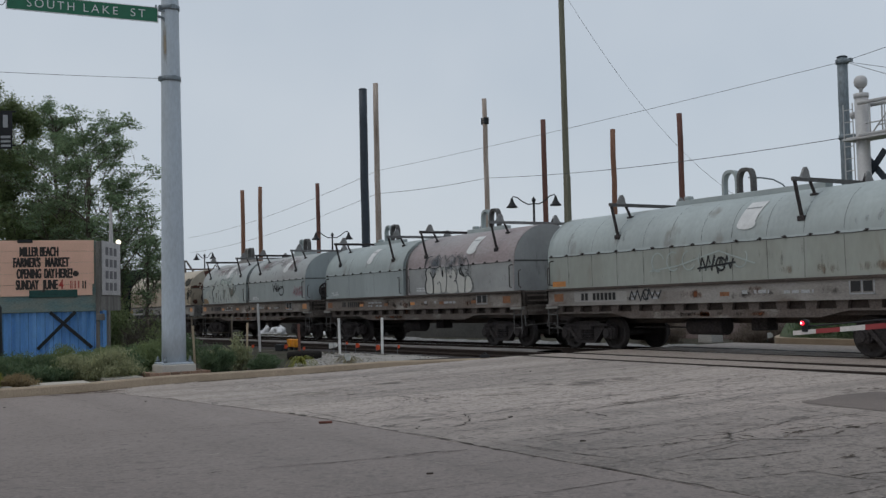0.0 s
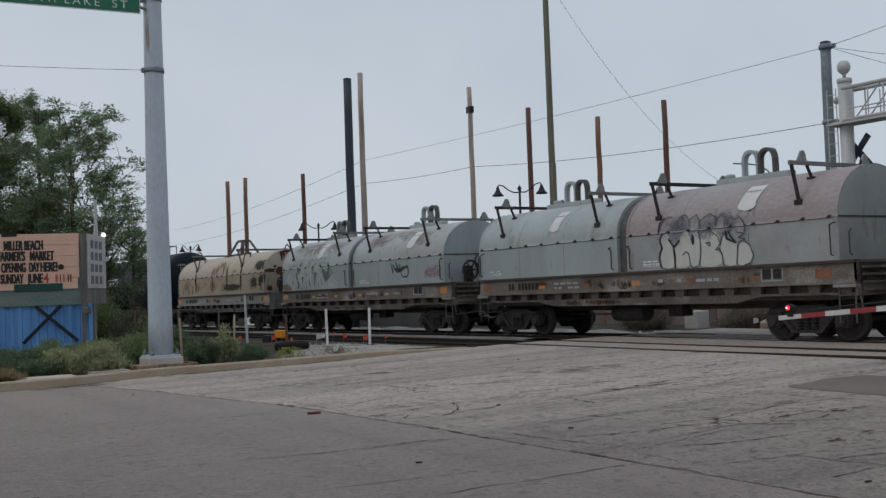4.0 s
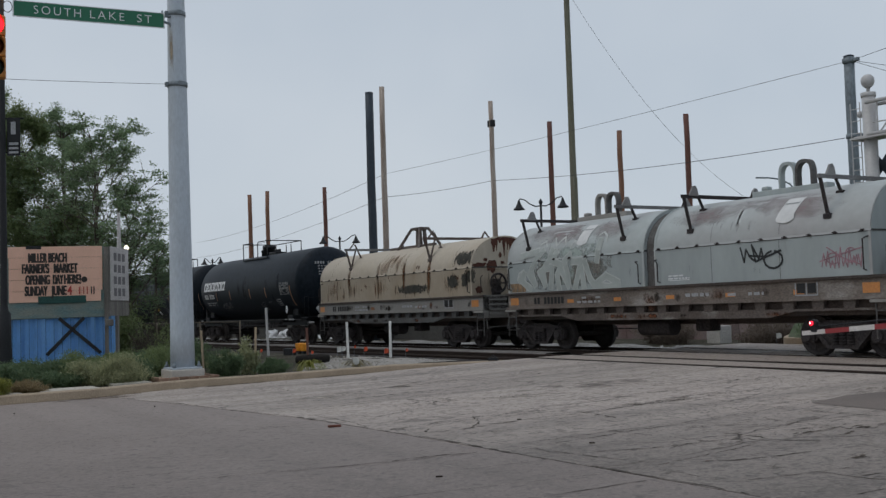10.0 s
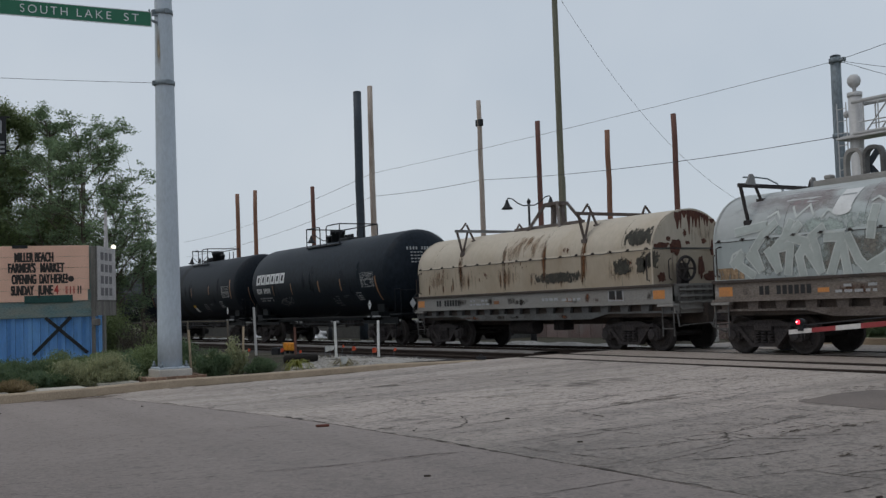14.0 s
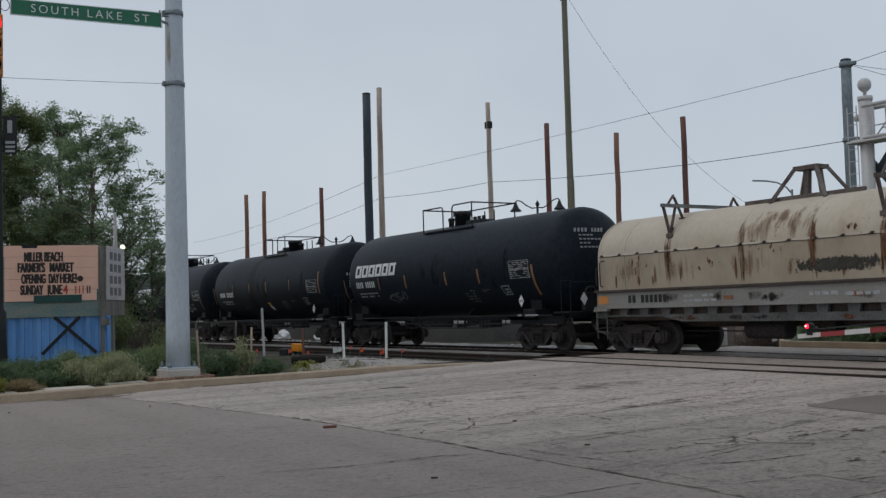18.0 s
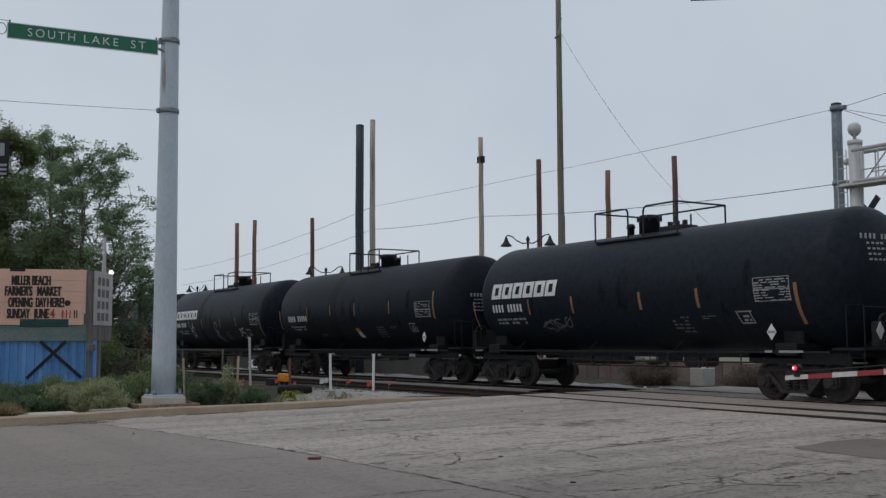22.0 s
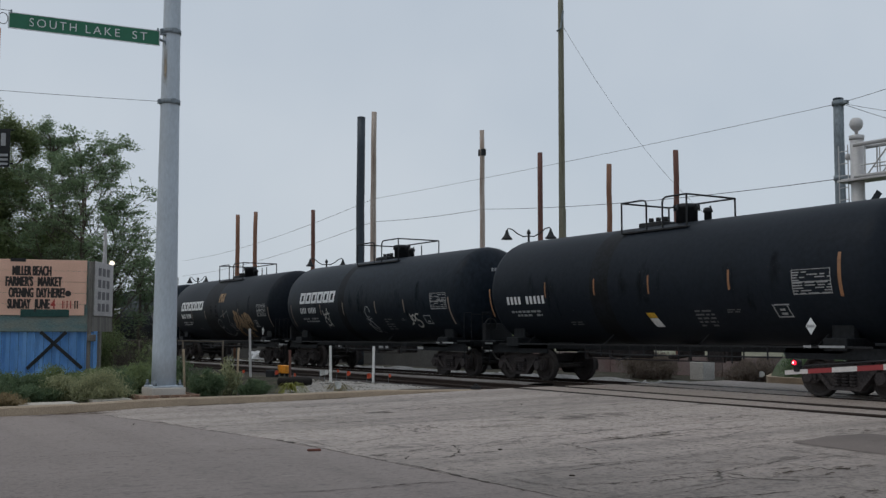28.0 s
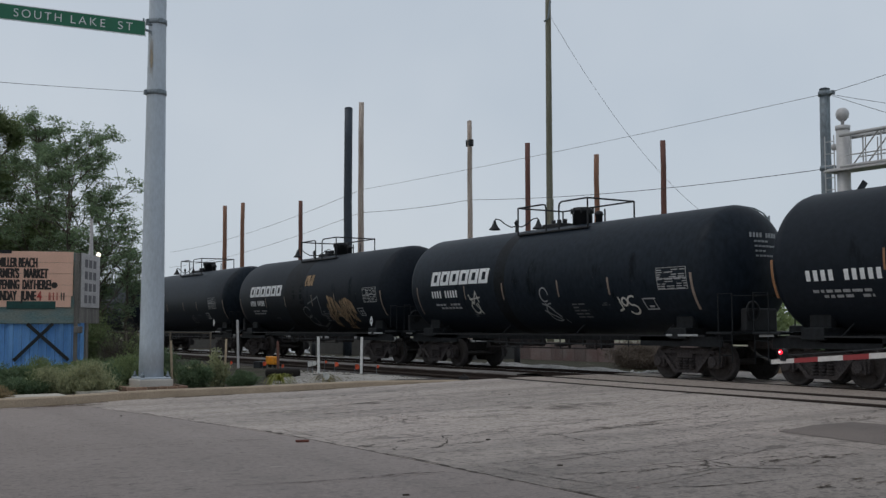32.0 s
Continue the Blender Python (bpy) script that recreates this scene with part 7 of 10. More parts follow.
def deco_t3(shell):
    grime(shell)
    marks(shell, "graffiti", M_PAINTWHITE, "white spray initials", [[(3.65, 2.1), (3.7, 1.8), (3.55, 1.75)], arc(3.85, 1.98, 0.1, 0.1, 0, 360), arc(4.15, 2.0, 0.16, 0.12, 60, 250) + arc(4.1, 1.78, 0.18, 0.12, 70, -150)], tank_y, 0.05)
    marks(shell, "graffiti", M_GREYTEXT, "grey spray sketch", [arc(0.6, 2.25, 0.18, 0.2, 0, 300), [(0.4, 2.0), (0.7, 1.9), (0.95, 1.6)], [(0.4, 1.8), (0.9, 1.55)], arc(0.8, 1.75, 0.3, 0.25, 90, 300), [(0.55, 2.0), (1.15, 1.45)]], tank_y, 0.035)
    marks(shell, "graffiti", M_PAINTWHITE, "small white spray figure", [[(-3.2, 2.35), (-3.0, 2.05), (-2.8, 2.45), (-2.7, 2.1)], arc(-2.95, 1.95, 0.2, 0.18, 120, 400), [(-3.15, 2.2), (-2.6, 2.25)], [(-2.9, 2.05), (-2.7, 1.75)]], tank_y, 0.04)


def deco_t4(shell):
    grime(shell)
    # two broad streaky tan leaf shapes
    for k, wing in enumerate((((2.37, 2.59), (2.8, 2.5), (3.07, 2.37), (3.36, 2.11), (3.24, 1.69), (2.46, 1.23), (2.17, 1.4), (2.13, 1.75), (2.26, 2.17)), ((3.39, 2.36), (3.91, 2.47), (4.36, 2.3), (4.5, 1.93), (4.35, 1.56), (3.45, 1.27), (2.98, 1.29), (3.18, 1.61), (3.21, 1.95)))):
        cx, cz = sum(p[0] for p in wing) / len(wing), sum(p[1] for p in wing) / len(wing)
        bm = NB()
        for i in range(len(wing)):
            a, b = wing[i], wing[(i + 1) % len(wing)]
            for u in range(4):
                f, g = u / 4, (u + 1) / 4
                q = [(cx + (p[0] - cx) * h, cz + (p[1] - cz) * h) for p, h in ((a, f), (b, f), (b, g), (a, g))]
                q = q[1:] if u == 0 else q
                bm.faces.new([bm.verts.new((x, tank_y(z) - 0.006, z)) for x, z in q])
        part("graffiti", bm, S_TANSPRAY, shell, "streaky tan spray-painted wing shape")
        dark = [[(cx + d * 0.8, cz + 0.35), (cx + d, cz), (cx + d * 0.3 - 0.25, cz - 0.45)] for d in (-0.28, 0.05, 0.36)]
        marks(shell, "graffiti", M_TANKBAND, "dark streaks down the shape", dark, on(tank_y, 0.010), 0.03)
    marks(shell, "graffiti", M_DIMTEXT, "grey spray lines", [[(0.55, 2.29), (1.2, 2.45), (1.55, 2.57), (1.62, 2.1), (1.5, 1.84), (1.9, 1.75)], arc(0.3, 1.95, 0.3, 0.22, 20, 330), arc(0.45, 1.6, 0.28, 0.2, 90, 400), [(0.2, 1.5), (0.9, 1.35), (1.6, 1.5)]], tank_y, 0.05)
    stain(shell, 0.35, 1.1, 3.02, 3.46, S_TANSPRAY, "faded tan spray patch", tank_y, 0.004, 5)


def grime(shell):
    for k in range(3):
        stain(shell, -5.5 + k * 3.8, -2.2 + k * 3.8, 1.6, 3.6, S_TANKDIRT, "faint grime running down the shell", tank_y, 0.001, 8)


def std_stripes(h):
    return [(-h + 1.35, 1.78, 2.66, 0.06)] + [(x, 2.2, 2.64, 0.055) for x in (-3.6, -1.6, 1.0, 3.0)] + [(h - 1.15, 1.76, 2.66, 0.07)]


coil_car(23.54, 7.08, "grey-green coil car with one long arched hood and a pale sill", [M_HOOD], [M_HOODBEIGE], M_SILLC1, True, deco_c1, ends=(-6.5, 5.93), brake=False, channel=M_CHANNEL, bright=(0, 0, None, None, 0, None, None), frames=[-3.5, 2.6], seams=[-5.56, -4.52, -3.48, -2.44, -1.46, -0.37, 0.61, 1.66, 2.7, 3.75, 4.8])
coil_car(9.05, 7.44, "grey coil car with two hoods, one faded reddish with bubble graffiti", [M_HOOD, M_HOODPINK], [M_HOODLOW, M_HOODWARM], M_SILL, False, deco_c2, ends=(-7.05, 6.29), shift=-0.28, brake=False, channel=M_CHANNEL, gap=(-0.60, -0.24), bright=(0, 0, 1, 0, 1, 0, 0), metal=M_BARGREY, frames=[-5.85, -1.45, 0.92, 5.24])
coil_car(-6.40, 7.56, "silver-grey coil car with two arched hoods and silver graffiti", [M_HOODSILVER, M_HOODSILVER], [M_HOODLOW, M_HOODLOW], M_SILL, False, deco_c3, ends=(-6.83, 6.32), channel=M_CHANNEL, gap=(-0.58, -0.20), metal=M_BARGREY, frames=[-5.80, -1.46, 1.07, 5.2])
HOOD_TOP = 3.76
coil_car(-20.92, 7.08, "cream coil car with one rust-streaked arched hood", [M_CREAM], [M_CREAMLOW], M_SILLWORN, True, deco_c4, mat("leg_rust_steel", (0.075, 0.050, 0.040), 0.85, other=(0.14, 0.12, 0.11), scale=2.5, amount=0.9, fine=20), ends=(-6.2, 5.6), channel=M_CHANNELGREY, vee=True, bright=(1, 1, None, 0, None, 0, None), trucks=(2.0, 2.8), frames=[-3.45, 2.8], seams=[-5.1, -3.45, -1.05, 1.0, 2.85, 4.4])
HOOD_TOP = 3.86
tank_car(-35.59, 7.55, "black tank car with a white slanted owner mark and orange strips", brand=3.2, text_x=-5.85, decorate=deco_t1, strip=M_STRIPE, end_z=3.55, panel_x=4.52, trucks=(1.5, 2.35), deck=(1.6, -0.12, True), stripes=[(-6.85, 1.78, 2.66, 0.045), (-4.0, 2.17, 2.63, 0.06), (-2.0, 2.16, 2.64, 0.085), (0.74, 2.18, 2.64, 0.09), (2.75, 2.17, 2.64, 0.09), (5.68, 1.72, 2.64, 0.10)])
tank_car(-50.94, 7.8, "dull black tank car with white number bars and a small sticker", M_TANKTAIL, text_x=-5.9, band=(-2.0, -1.25), decorate=deco_t2, strip=M_STRIPE, panel_x=4.8, end_z=2.9, deck=(1.22, -0.22, False), stripes=[(-6.75, 1.95, 2.8, 0.07), (-3.97, 2.46, 2.9, 0.05), (-1.82, 2.46, 2.9, 0.055), (0.29, 2.42, 2.9, 0.06), (2.98, 2.43, 2.9, 0.065), (6.03, 2.18, 3.12, 0.085)])
tank_car(-66.48, 7.75, "black tank car with a white owner mark and white spray initials", brand=3.3, text_x=-5.32, band=(-1.75, -1.2), decorate=deco_t3, panel_x=5.2, placard=False, end_z=3.5, end_y=-0.38, stripes=[(-6.2, 1.76, 2.67, 0.06), (-3.37, 2.2, 2.64, 0.055), (-1.35, 2.16, 2.66, 0.06), (1.27, 2.18, 2.64, 0.06), (3.38, 2.18, 2.64, 0.065), (6.35, 1.74, 2.64, 0.08)])
tank_car(-81.90, 7.8, "dark faded tank car with white mark and tan graffiti", M_TANKTAIL, brand=3.4, text_x=-5.3, band=(-1.6, 0.2), decorate=deco_t4, panel_x=5.33, stripes=std_stripes(7.8))
tank_car(-97.30, 7.8, "black tank car with a white owner mark far back", brand=3.3, text_x=-5.4, stripes=std_stripes(7.8))
tank_car(-112.69, 7.8, "black tank car with white number bars, far back in the train", stripes=std_stripes(7.8), text_x=-5.4)
tank_car(-128.09, 7.8, "black tank car with a white owner mark behind the trees", brand=3.3, text_x=-5.4, stripes=std_stripes(7.8))

# ---- poles, lamps, wires ----


def at(bx, by, r):
    """A place r metres off along a bearing."""
    k = math.hypot(bx, by)
    return bx / k * r, by / k * r


EYE_Z = 1.567


def bare_pole(bx, by, r, slope, rad, material, label, name="utility_pole", taper=0.8, group="bare poles behind the tracks", cap=True):
    x, y = at(bx, by, r)
    top = EYE_Z + slope * r
    p = thing(name, label, "pole", group, at=pose(x, y, ground_z(x, y)))
    bm = NB()
    h = top - ground_z(x, y)
    n = 8
    pts = [(random.uniform(-0.012, 0.012), random.uniform(-0.012, 0.012), -0.2 + (h + 0.2) * i / n) for i in range(n + 1)]
    tube(bm, pts, rad, 16, rad * taper)
    part("shaft", bm, material, p)
    if cap:
        bm = NB()
        lathe(bm, [(rad * taper * 1.03, h - 0.03), (rad * taper * 1.05, h), (rad * taper * 0.7, h + 0.03)], 16)
        part("cap", bm, M_DARKPOLE, p)
    return p, x, y, top


def text_part(name, body, size, material, parent, m, label="", depth=0.004, width=None, bold=0.0, space=1.0):
    """Raised lettering as a mesh."""
    cu = bpy.data.curves.new(name, "FONT")
    cu.offset, cu.space_character = bold, space
    cu.body, cu.size, cu.extrude, cu.align_x, cu.align_y = body, size, depth, "CENTER", "CENTER"
    tmp = bpy.data.objects.new(name, cu)
    scene.collection.objects.link(tmp)
    bpy.context.view_layer.update()
    me = bpy.data.meshes.new_from_object(tmp.evaluated_get(bpy.context.evaluated_depsgraph_get()))
    bpy.data.objects.remove(tmp)
    me.materials.clear()
    me.materials.append(material)
    if width:
        xs = [v.co.x for v in me.vertices]
        k = width / max(1e-6, max(xs) - min(xs))
        for v in me.vertices:
            v.co.x *= k
    ob = new(name, me)
    ob.parent = parent
    ob.matrix_basis = m
    return tagged(ob, label)


# bare poles behind the tracks
bare_pole(-0.8829, 0.4696, 56, 0.2053, 0.235, M_DARKPOLE, "tall black steel pole behind the train", "steel_pole", 0.92)
_, LX, LY, LTOP = bare_pole(-0.8770, 0.4804, 58, 0.2107, 0.185, M_WOODPOLE, "tall weathered wooden utility pole", taper=0.78, cap=False)
pole3, P3X, P3Y, P3T = bare_pole(-0.822, 0.5695, 54, 0.1934, 0.155, M_WOODPOLE, "weathered wooden utility pole with a small box", taper=0.78, cap=False)
bm = NB()
bevel_box(bm, -0.2, 0.2, -0.12, 0.12, P3T - 1.35 - ground_z(P3X, P3Y), P3T - 1.0 - ground_z(P3X, P3Y), 0.02)
part("box", bm, M_BLACKMETAL, pole3)
bare_pole(-0.789, 0.6145, 50, 0.171, 0.135, M_RUSTPOLE, "red-brown bare wooden pole behind the train", taper=0.9, cap=False)
bare_pole(-0.747, 0.6648, 52, 0.1587, 0.14, M_ORANGEPOLE, "orange-brown bare wooden pole behind the train", taper=0.9, cap=False)
bare_pole(-0.7041, 0.7101, 48, 0.1702, 0.135, M_RUSTPOLE, "red-brown bare wooden pole behind the train", taper=0.9, cap=False)
bare_pole(-0.9312, 0.3646, 75, 0.1086, 0.165, M_ORANGEPOLE, "brown bare pole far along the line", taper=0.85, cap=False)
bare_pole(-0.9251, 0.3798, 74, 0.1118, 0.16, M_ORANGEPOLE, "orange-brown bare pole far along the line", taper=0.85, cap=False)
bare_pole(-0.9031, 0.4294, 68, 0.1146, 0.145, M_RUSTPOLE, "dark red-brown bare pole far along the line", taper=0.9, cap=False)
mast, MX, MY, MTOP = bare_pole(-0.7761, 0.6307, 52, 0.345, 0.185, M_MAST, "very tall olive-brown wooden utility pole", taper=0.72)
bm = NB()
mz = ground_z(MX, MY)
bevel_box(bm, 0.08, 0.30, -0.2, 0.02, 5.2 - mz, 7.6 - mz, 0.02)
part("conduit_cover", bm, M_MAST, mast)
bm = NB()
tube(bm, [(0.0, -0.25, 16.6 - mz), (0.25, -0.2, 16.7 - mz), (0.3, -0.1, 17.6 - mz)], 0.05, 6)
part("insulator", bm, M_GREYPOLE, mast)
grey, GX, GY, GTOP = bare_pole(-0.594, 0.8044, 36, 0.2104, 0.178, M_GREYPOLE, "grey steel pole with clamped wires", "steel_pole", 0.92)
for zz in (GTOP - 0.16, GTOP - 2.62, GTOP - 4.8):
    bm = NB()
    z = zz - ground_z(GX, GY)
    lathe(bm, [(0.17, z - 0.08), (0.21, z - 0.07), (0.21, z + 0.07), (0.17, z + 0.08)], 14)
    bevel_box(bm, 0.15, 0.36, -0.07, 0.07, z - 0.06, z + 0.06, 0.015)
    part("clamp_band", bm, M_GREYPOLE, grey)


def wire(name, p, q, sag, r, label):
    bm = NB()
    p, q = Vector(p), Vector(q)
    n = 24
    tube(bm, [p.lerp(q, i / n) - Vector((0, 0, 4 * sag * (i / n) * (1 - i / n))) for i in range(n + 1)], r, 5)
    return tagged(part(name, bm, M_WIRE), label, "wire", "overhead wires")


def sp(bx, by, r, slope):
    return (*at(bx, by, r), EYE_Z + slope * r)


wire("overhead_wire", (GX, GY, GTOP - 0.16), (LX, LY, EYE_Z + 0.126 * 58), 0.10, 0.008, "thin black wire between the tall poles")
wire("overhead_wire", (GX, GY, GTOP - 2.63), (P3X, P3Y, EYE_Z + 0.1165 * 54), 0.24, 0.012, "black cable from the grey pole to a wooden pole")
wire("overhead_wire", (P3X, P3Y, EYE_Z + 0.1165 * 54), (LX, LY, EYE_Z + 0.104 * 58), 0.1, 0.012, "black cable between two wooden poles")
wire("overhead_wire", (LX, LY, EYE_Z + 0.126 * 58), sp(-0.948, 0.318, 110, 0.064), 0.5, 0.011, "thin wire running on along the line")
wire("overhead_wire", (LX, LY, EYE_Z + 0.104 * 58), sp(-0.948, 0.318, 110, 0.050), 0.5, 0.011, "thin wire running on along the line")
wire("guy_wire", (MX, MY, 17.1), sp(-0.6455, 0.7638, 62, 0.071), 1.85, 0.008, "slack thin wire slanting from the tall pole")
wire("overhead_wire", (GX, GY, GTOP - 0.16), sp(-0.45, 0.893, 31, 0.2555), 0.1, 0.009, "black wire from the grey pole over the road")
wire("overhead_wire", (GX + 0.2, GY, GTOP - 0.2), sp(-0.45, 0.893, 40, 0.172), 0.15, 0.008, "thin wire from the grey pole over the road")
wire("overhead_wire", (GX + 0.2, GY, GTOP - 0.22), sp(-0.45, 0.893, 34, 0.145), 0.15, 0.008, "thin wire from the grey pole over the road")
wire("overhead_wire", (GX, GY, GTOP - 2.63), sp(-0.45, 0.893, 31, 0.142), 0.1, 0.011, "black cable from the grey pole over the road")

# ---- crossing signals ----


def cantilever():
    x, y, z = -18.62, 26.0, ground_z(-18.6, 26)
    c = thing("crossing_signal_cantilever", "aluminium railway signal mast with a trussed arm over the road", "railway signal", at=pose(x, y, 0))
    bm = NB()
    tube(bm, [(0, 0, -0.3), (0, 0, 7.12)], 0.19, 20)
    lathe(bm, [(0.20, 7.05), (0.21, 7.1), (0.21, 7.18), (0.1, 7.2)], 20)
    part("mast", bm, M_SIGNALGREY, c)
    bm = NB()
    lathe(bm, [(0.05, 7.18), (0.05, 7.3), (0.09, 7.33)], 12)
    lathe(bm, [(0.01, 7.32), (0.10, 7.34), (0.17, 7.42), (0.19, 7.52), (0.17, 7.62), (0.10, 7.69), (0.01, 7.71)], 18)
    part("beacon", bm, M_SIGNALGREY, c, "round grey beacon on the mast head")
    bm = NB()
    for yy in (-0.28, 0.28):
        for zz in (6.86, 5.95):
            chord = NB()
            tube(chord, [(0.1, yy, zz), (9.0, yy, zz)], 0.055 if zz > 6 else 0.05, 10)
            part("arm_chord", chord, M_SIGNALGREY, c)
        zz = 6.12
        tube(bm, [(0.3, yy, zz + 0.14), (9.0, yy, zz + 0.14)], 0.02, 6)
    part("handrail", bm, M_SIGNALGREY, c)
    for i in range(9):
        xx = 0.45 + i * 0.95
        for yy in (-0.28, 0.28):
            for p, q, rr in (((xx, yy, 5.95), (xx, yy, 6.86), 0.022), ((xx + 0.05, yy, 5.95 if i % 2 == 0 else 6.86), (xx + 0.9, yy, 6.86 if i % 2 == 0 else 5.95), 0.022), ((xx + 0.47, yy, 5.95), (xx + 0.47, yy, 6.75), 0.018)):
                bm = NB()
                tube(bm, [p, q], rr, 6)
                part("truss_strut", bm, M_SIGNALGREY, c)
    bm = NB()
    bevel_box(bm, -0.45, 9.0, -0.34, 0.34, 5.84, 5.90, 0.01)
    bevel_box(bm, -0.42, 0.1, -0.2, 0.2, 5.902, 5.95, 0.01)
    part("walkway", bm, M_SIGNALGREY, c)
    bm = NB()
    ladder(bm, -0.58, -0.27, -0.05, 0.6, 6.95, 18, 0.016)
    part("ladder", bm, M_SIGNALGREY, c)
    bm = NB()
    for a in (50, -50):
        t = bmesh.new()
        bevel_box(t, -0.58, 0.58, -0.012, 0.012, -0.10, 0.10, 0.01)
        join(bm, t, pose(0.14, 0.26 + (0.03 if a > 0 else 0), 5.08, 0, a, 0))
    part("crossbuck", bm, M_DARKPOLE, c, "dark crossed warning boards seen edge on")
    bm = NB()
    bevel_box(bm, -0.05, 0.05, 0.15, 0.28, 5.0, 5.1, 0.01)
    part("bracket", bm, M_SIGNALGREY, c)
    bm = NB()
    lathe(bm, [(0.02, 0), (0.1, 0.02), (0.1, 0.1), (0.02, 0.12)], 12, pose(-0.24, 0, 6.6, 0, -90, 0))
    part("side_lamp", bm, M_SIGNALGREY, c)


def gate():
    g = thing("crossing_gate", "lowered railway gate arm with red and white stripes", "crossing gate", at=pose(0, 12.5, 0))
    m = M_SIGNALGREY
    bm = NB()
    tube(bm, [(-1.0, 0.25, 0), (-1.0, 0.25, 3.4)], 0.06, 14)
    bevel_box(bm, -1.35, -0.75, 0.02, 0.42, 0.9, 1.9, 0.03)
    bevel_box(bm, -1.4, -0.6, -0.05, 0.55, 0, 0.12, 0.03)
    part("mast", bm, m, g)
    x0, z0 = -10.25, 0.965
    slope = 0.079
    red = mat("gate_red", (0.27, 0.025, 0.03), 0.5, other=(0.3, 0.04, 0.04), scale=5, fine=30, fine_amount=0.1, bump=0)
    white = mat("gate_white", (0.60, 0.57, 0.55), 0.5, other=(0.55, 0.53, 0.5), scale=5, fine=30, fine_amount=0.1, bump=0)
    n = 23
    w = 0.405
    for i in range(n):
        a, b = x0 + i * w, x0 + (i + 1) * w
        bm = NB()
        h = 0.032 + 0.03 * i / n
        v = [bm.verts.new(p) for p in ((a, -0.02, z0 + (a - x0) * slope - h), (b, -0.02, z0 + (b - x0) * slope - h), (b, 0.02, z0 + (b - x0) * slope - h), (a, 0.02, z0 + (a - x0) * slope - h),
                                       (a, -0.02, z0 + (a - x0) * slope + h), (b, -0.02, z0 + (b - x0) * slope + h), (b, 0.02, z0 + (b - x0) * slope + h), (a, 0.02, z0 + (a - x0) * slope + h))]
        for f in ((3, 2, 1, 0), (4, 5, 6, 7), (0, 1, 5, 4), (1, 2, 6, 5), (2, 3, 7, 6), (3, 0, 4, 7)):
            bm.faces.new([v[k] for k in f])
        part("arm_stripe", bm, white if i % 2 == 0 else red, g)
    bm = NB()
    lx = x0 + 0.22
    bevel_box(bm, lx - 0.05, lx + 0.05, -0.04, 0.04, z0 + 0.02, z0 + 0.12, 0.01)
    lathe(bm, [(0.045, -0.06), (0.055, 0.0), (0.055, 0.05)], 18, pose(lx, -0.02, z0 + 0.15, 90, 0, 0))
    part("lamp_housing", bm, M_BLACKMETAL, g)
    bm = NB()
    lathe(bm, [(0.005, 0.03), (0.018, 0.026), (0.029, 0.015), (0.032, 0.0)], 18, pose(lx, -0.075, z0 + 0.15, 90, 0, 0))
    glow = mat("red_lamp_glow", (1.0, 0.012, 0.03), 0.4, other=(1.0, 0.012, 0.03), fine_amount=0, bump=0, glow=3.0)
    lens = part("red_lamp", bm, glow, g, "lit red gate lamp")
    bm = NB()
    lathe(bm, [(0.004, 0.034), (0.011, 0.030), (0.013, 0.024)], 12, pose(lx, -0.077, z0 + 0.15, 90, 0, 0))
    part("bulb", bm, mat("red_bulb_core", (1.0, 0.45, 0.5), 0.4, other=(1.0, 0.45, 0.5), fine_amount=0, bump=0, glow=5.0), lens, "bright pinkish core")
    bm = NB()
    tube(bm, [(lx + 0.05, 0.0, z0 + 0.1), (x0 + 3, 0.0, z0 + 3 * slope + 0.09), (x0 + 8.5, 0, z0 + 8.5 * slope + 0.1)], 0.012, 6)
    part("lamp_cable", bm, M_BLACKMETAL, g)


cantilever()
gate()


def twin_lamp():
    """A station lamp: slim post, two swan-neck arms and bell shades."""
    t = thing("twin_street_lamp", "black twin-arm lamp post with bell shades", "street lamp", "station lamps", at=pose(-33.6, 25.6, -0.2))
    bm = NB()
    tube(bm, [(0, 0, -0.5), (0, 0, 5.3)], 0.06, 12, 0.045)
    lathe(bm, [(0.13, -0.5), (0.12, 0.4), (0.07, 0.5)], 12)
    lathe(bm, [(0.045, 5.25), (0.08, 5.30), (0.08, 5.36), (0.04, 5.42), (0.01, 5.48)], 12)
    part("post", bm, M_BLACKMETAL, t)
    for s in (-1, 1):
        d = Vector((s * 0.75, s * 0.66, 0)).normalized()
        bm = NB()
        pts = [(0.0, 5.20), (0.22, 5.18), (0.45, 5.30), (0.66, 5.48), (0.83, 5.52), (0.88, 5.45)]
        tube(bm, [(d.x * u, d.y * u, z) for u, z in pts], 0.024, 8)
        arm = part("arm", bm, M_BLACKMETAL, t)
        bm = NB()
        lathe(bm, [(0.04, 5.46), (0.06, 5.38), (0.09, 5.30), (0.14, 5.2), (0.22, 5.12), (0.23, 5.08), (0.17, 5.07)], 18, Matrix.Translation((d.x * 0.88, d.y * 0.88, 0)))
        part("shade", bm, M_BLACKMETAL, arm)
    return t


LAMP = twin_lamp()
for x, y, z, turn in ((-50.85, 25.0, -0.08, 22), (-69.8, 24.5, -0.28, -22)):
    copy_thing(LAMP, pose(x, y, z, 0, 0, turn))
LAMP.matrix_basis = pose(-32.85, 25.0, 0.1)


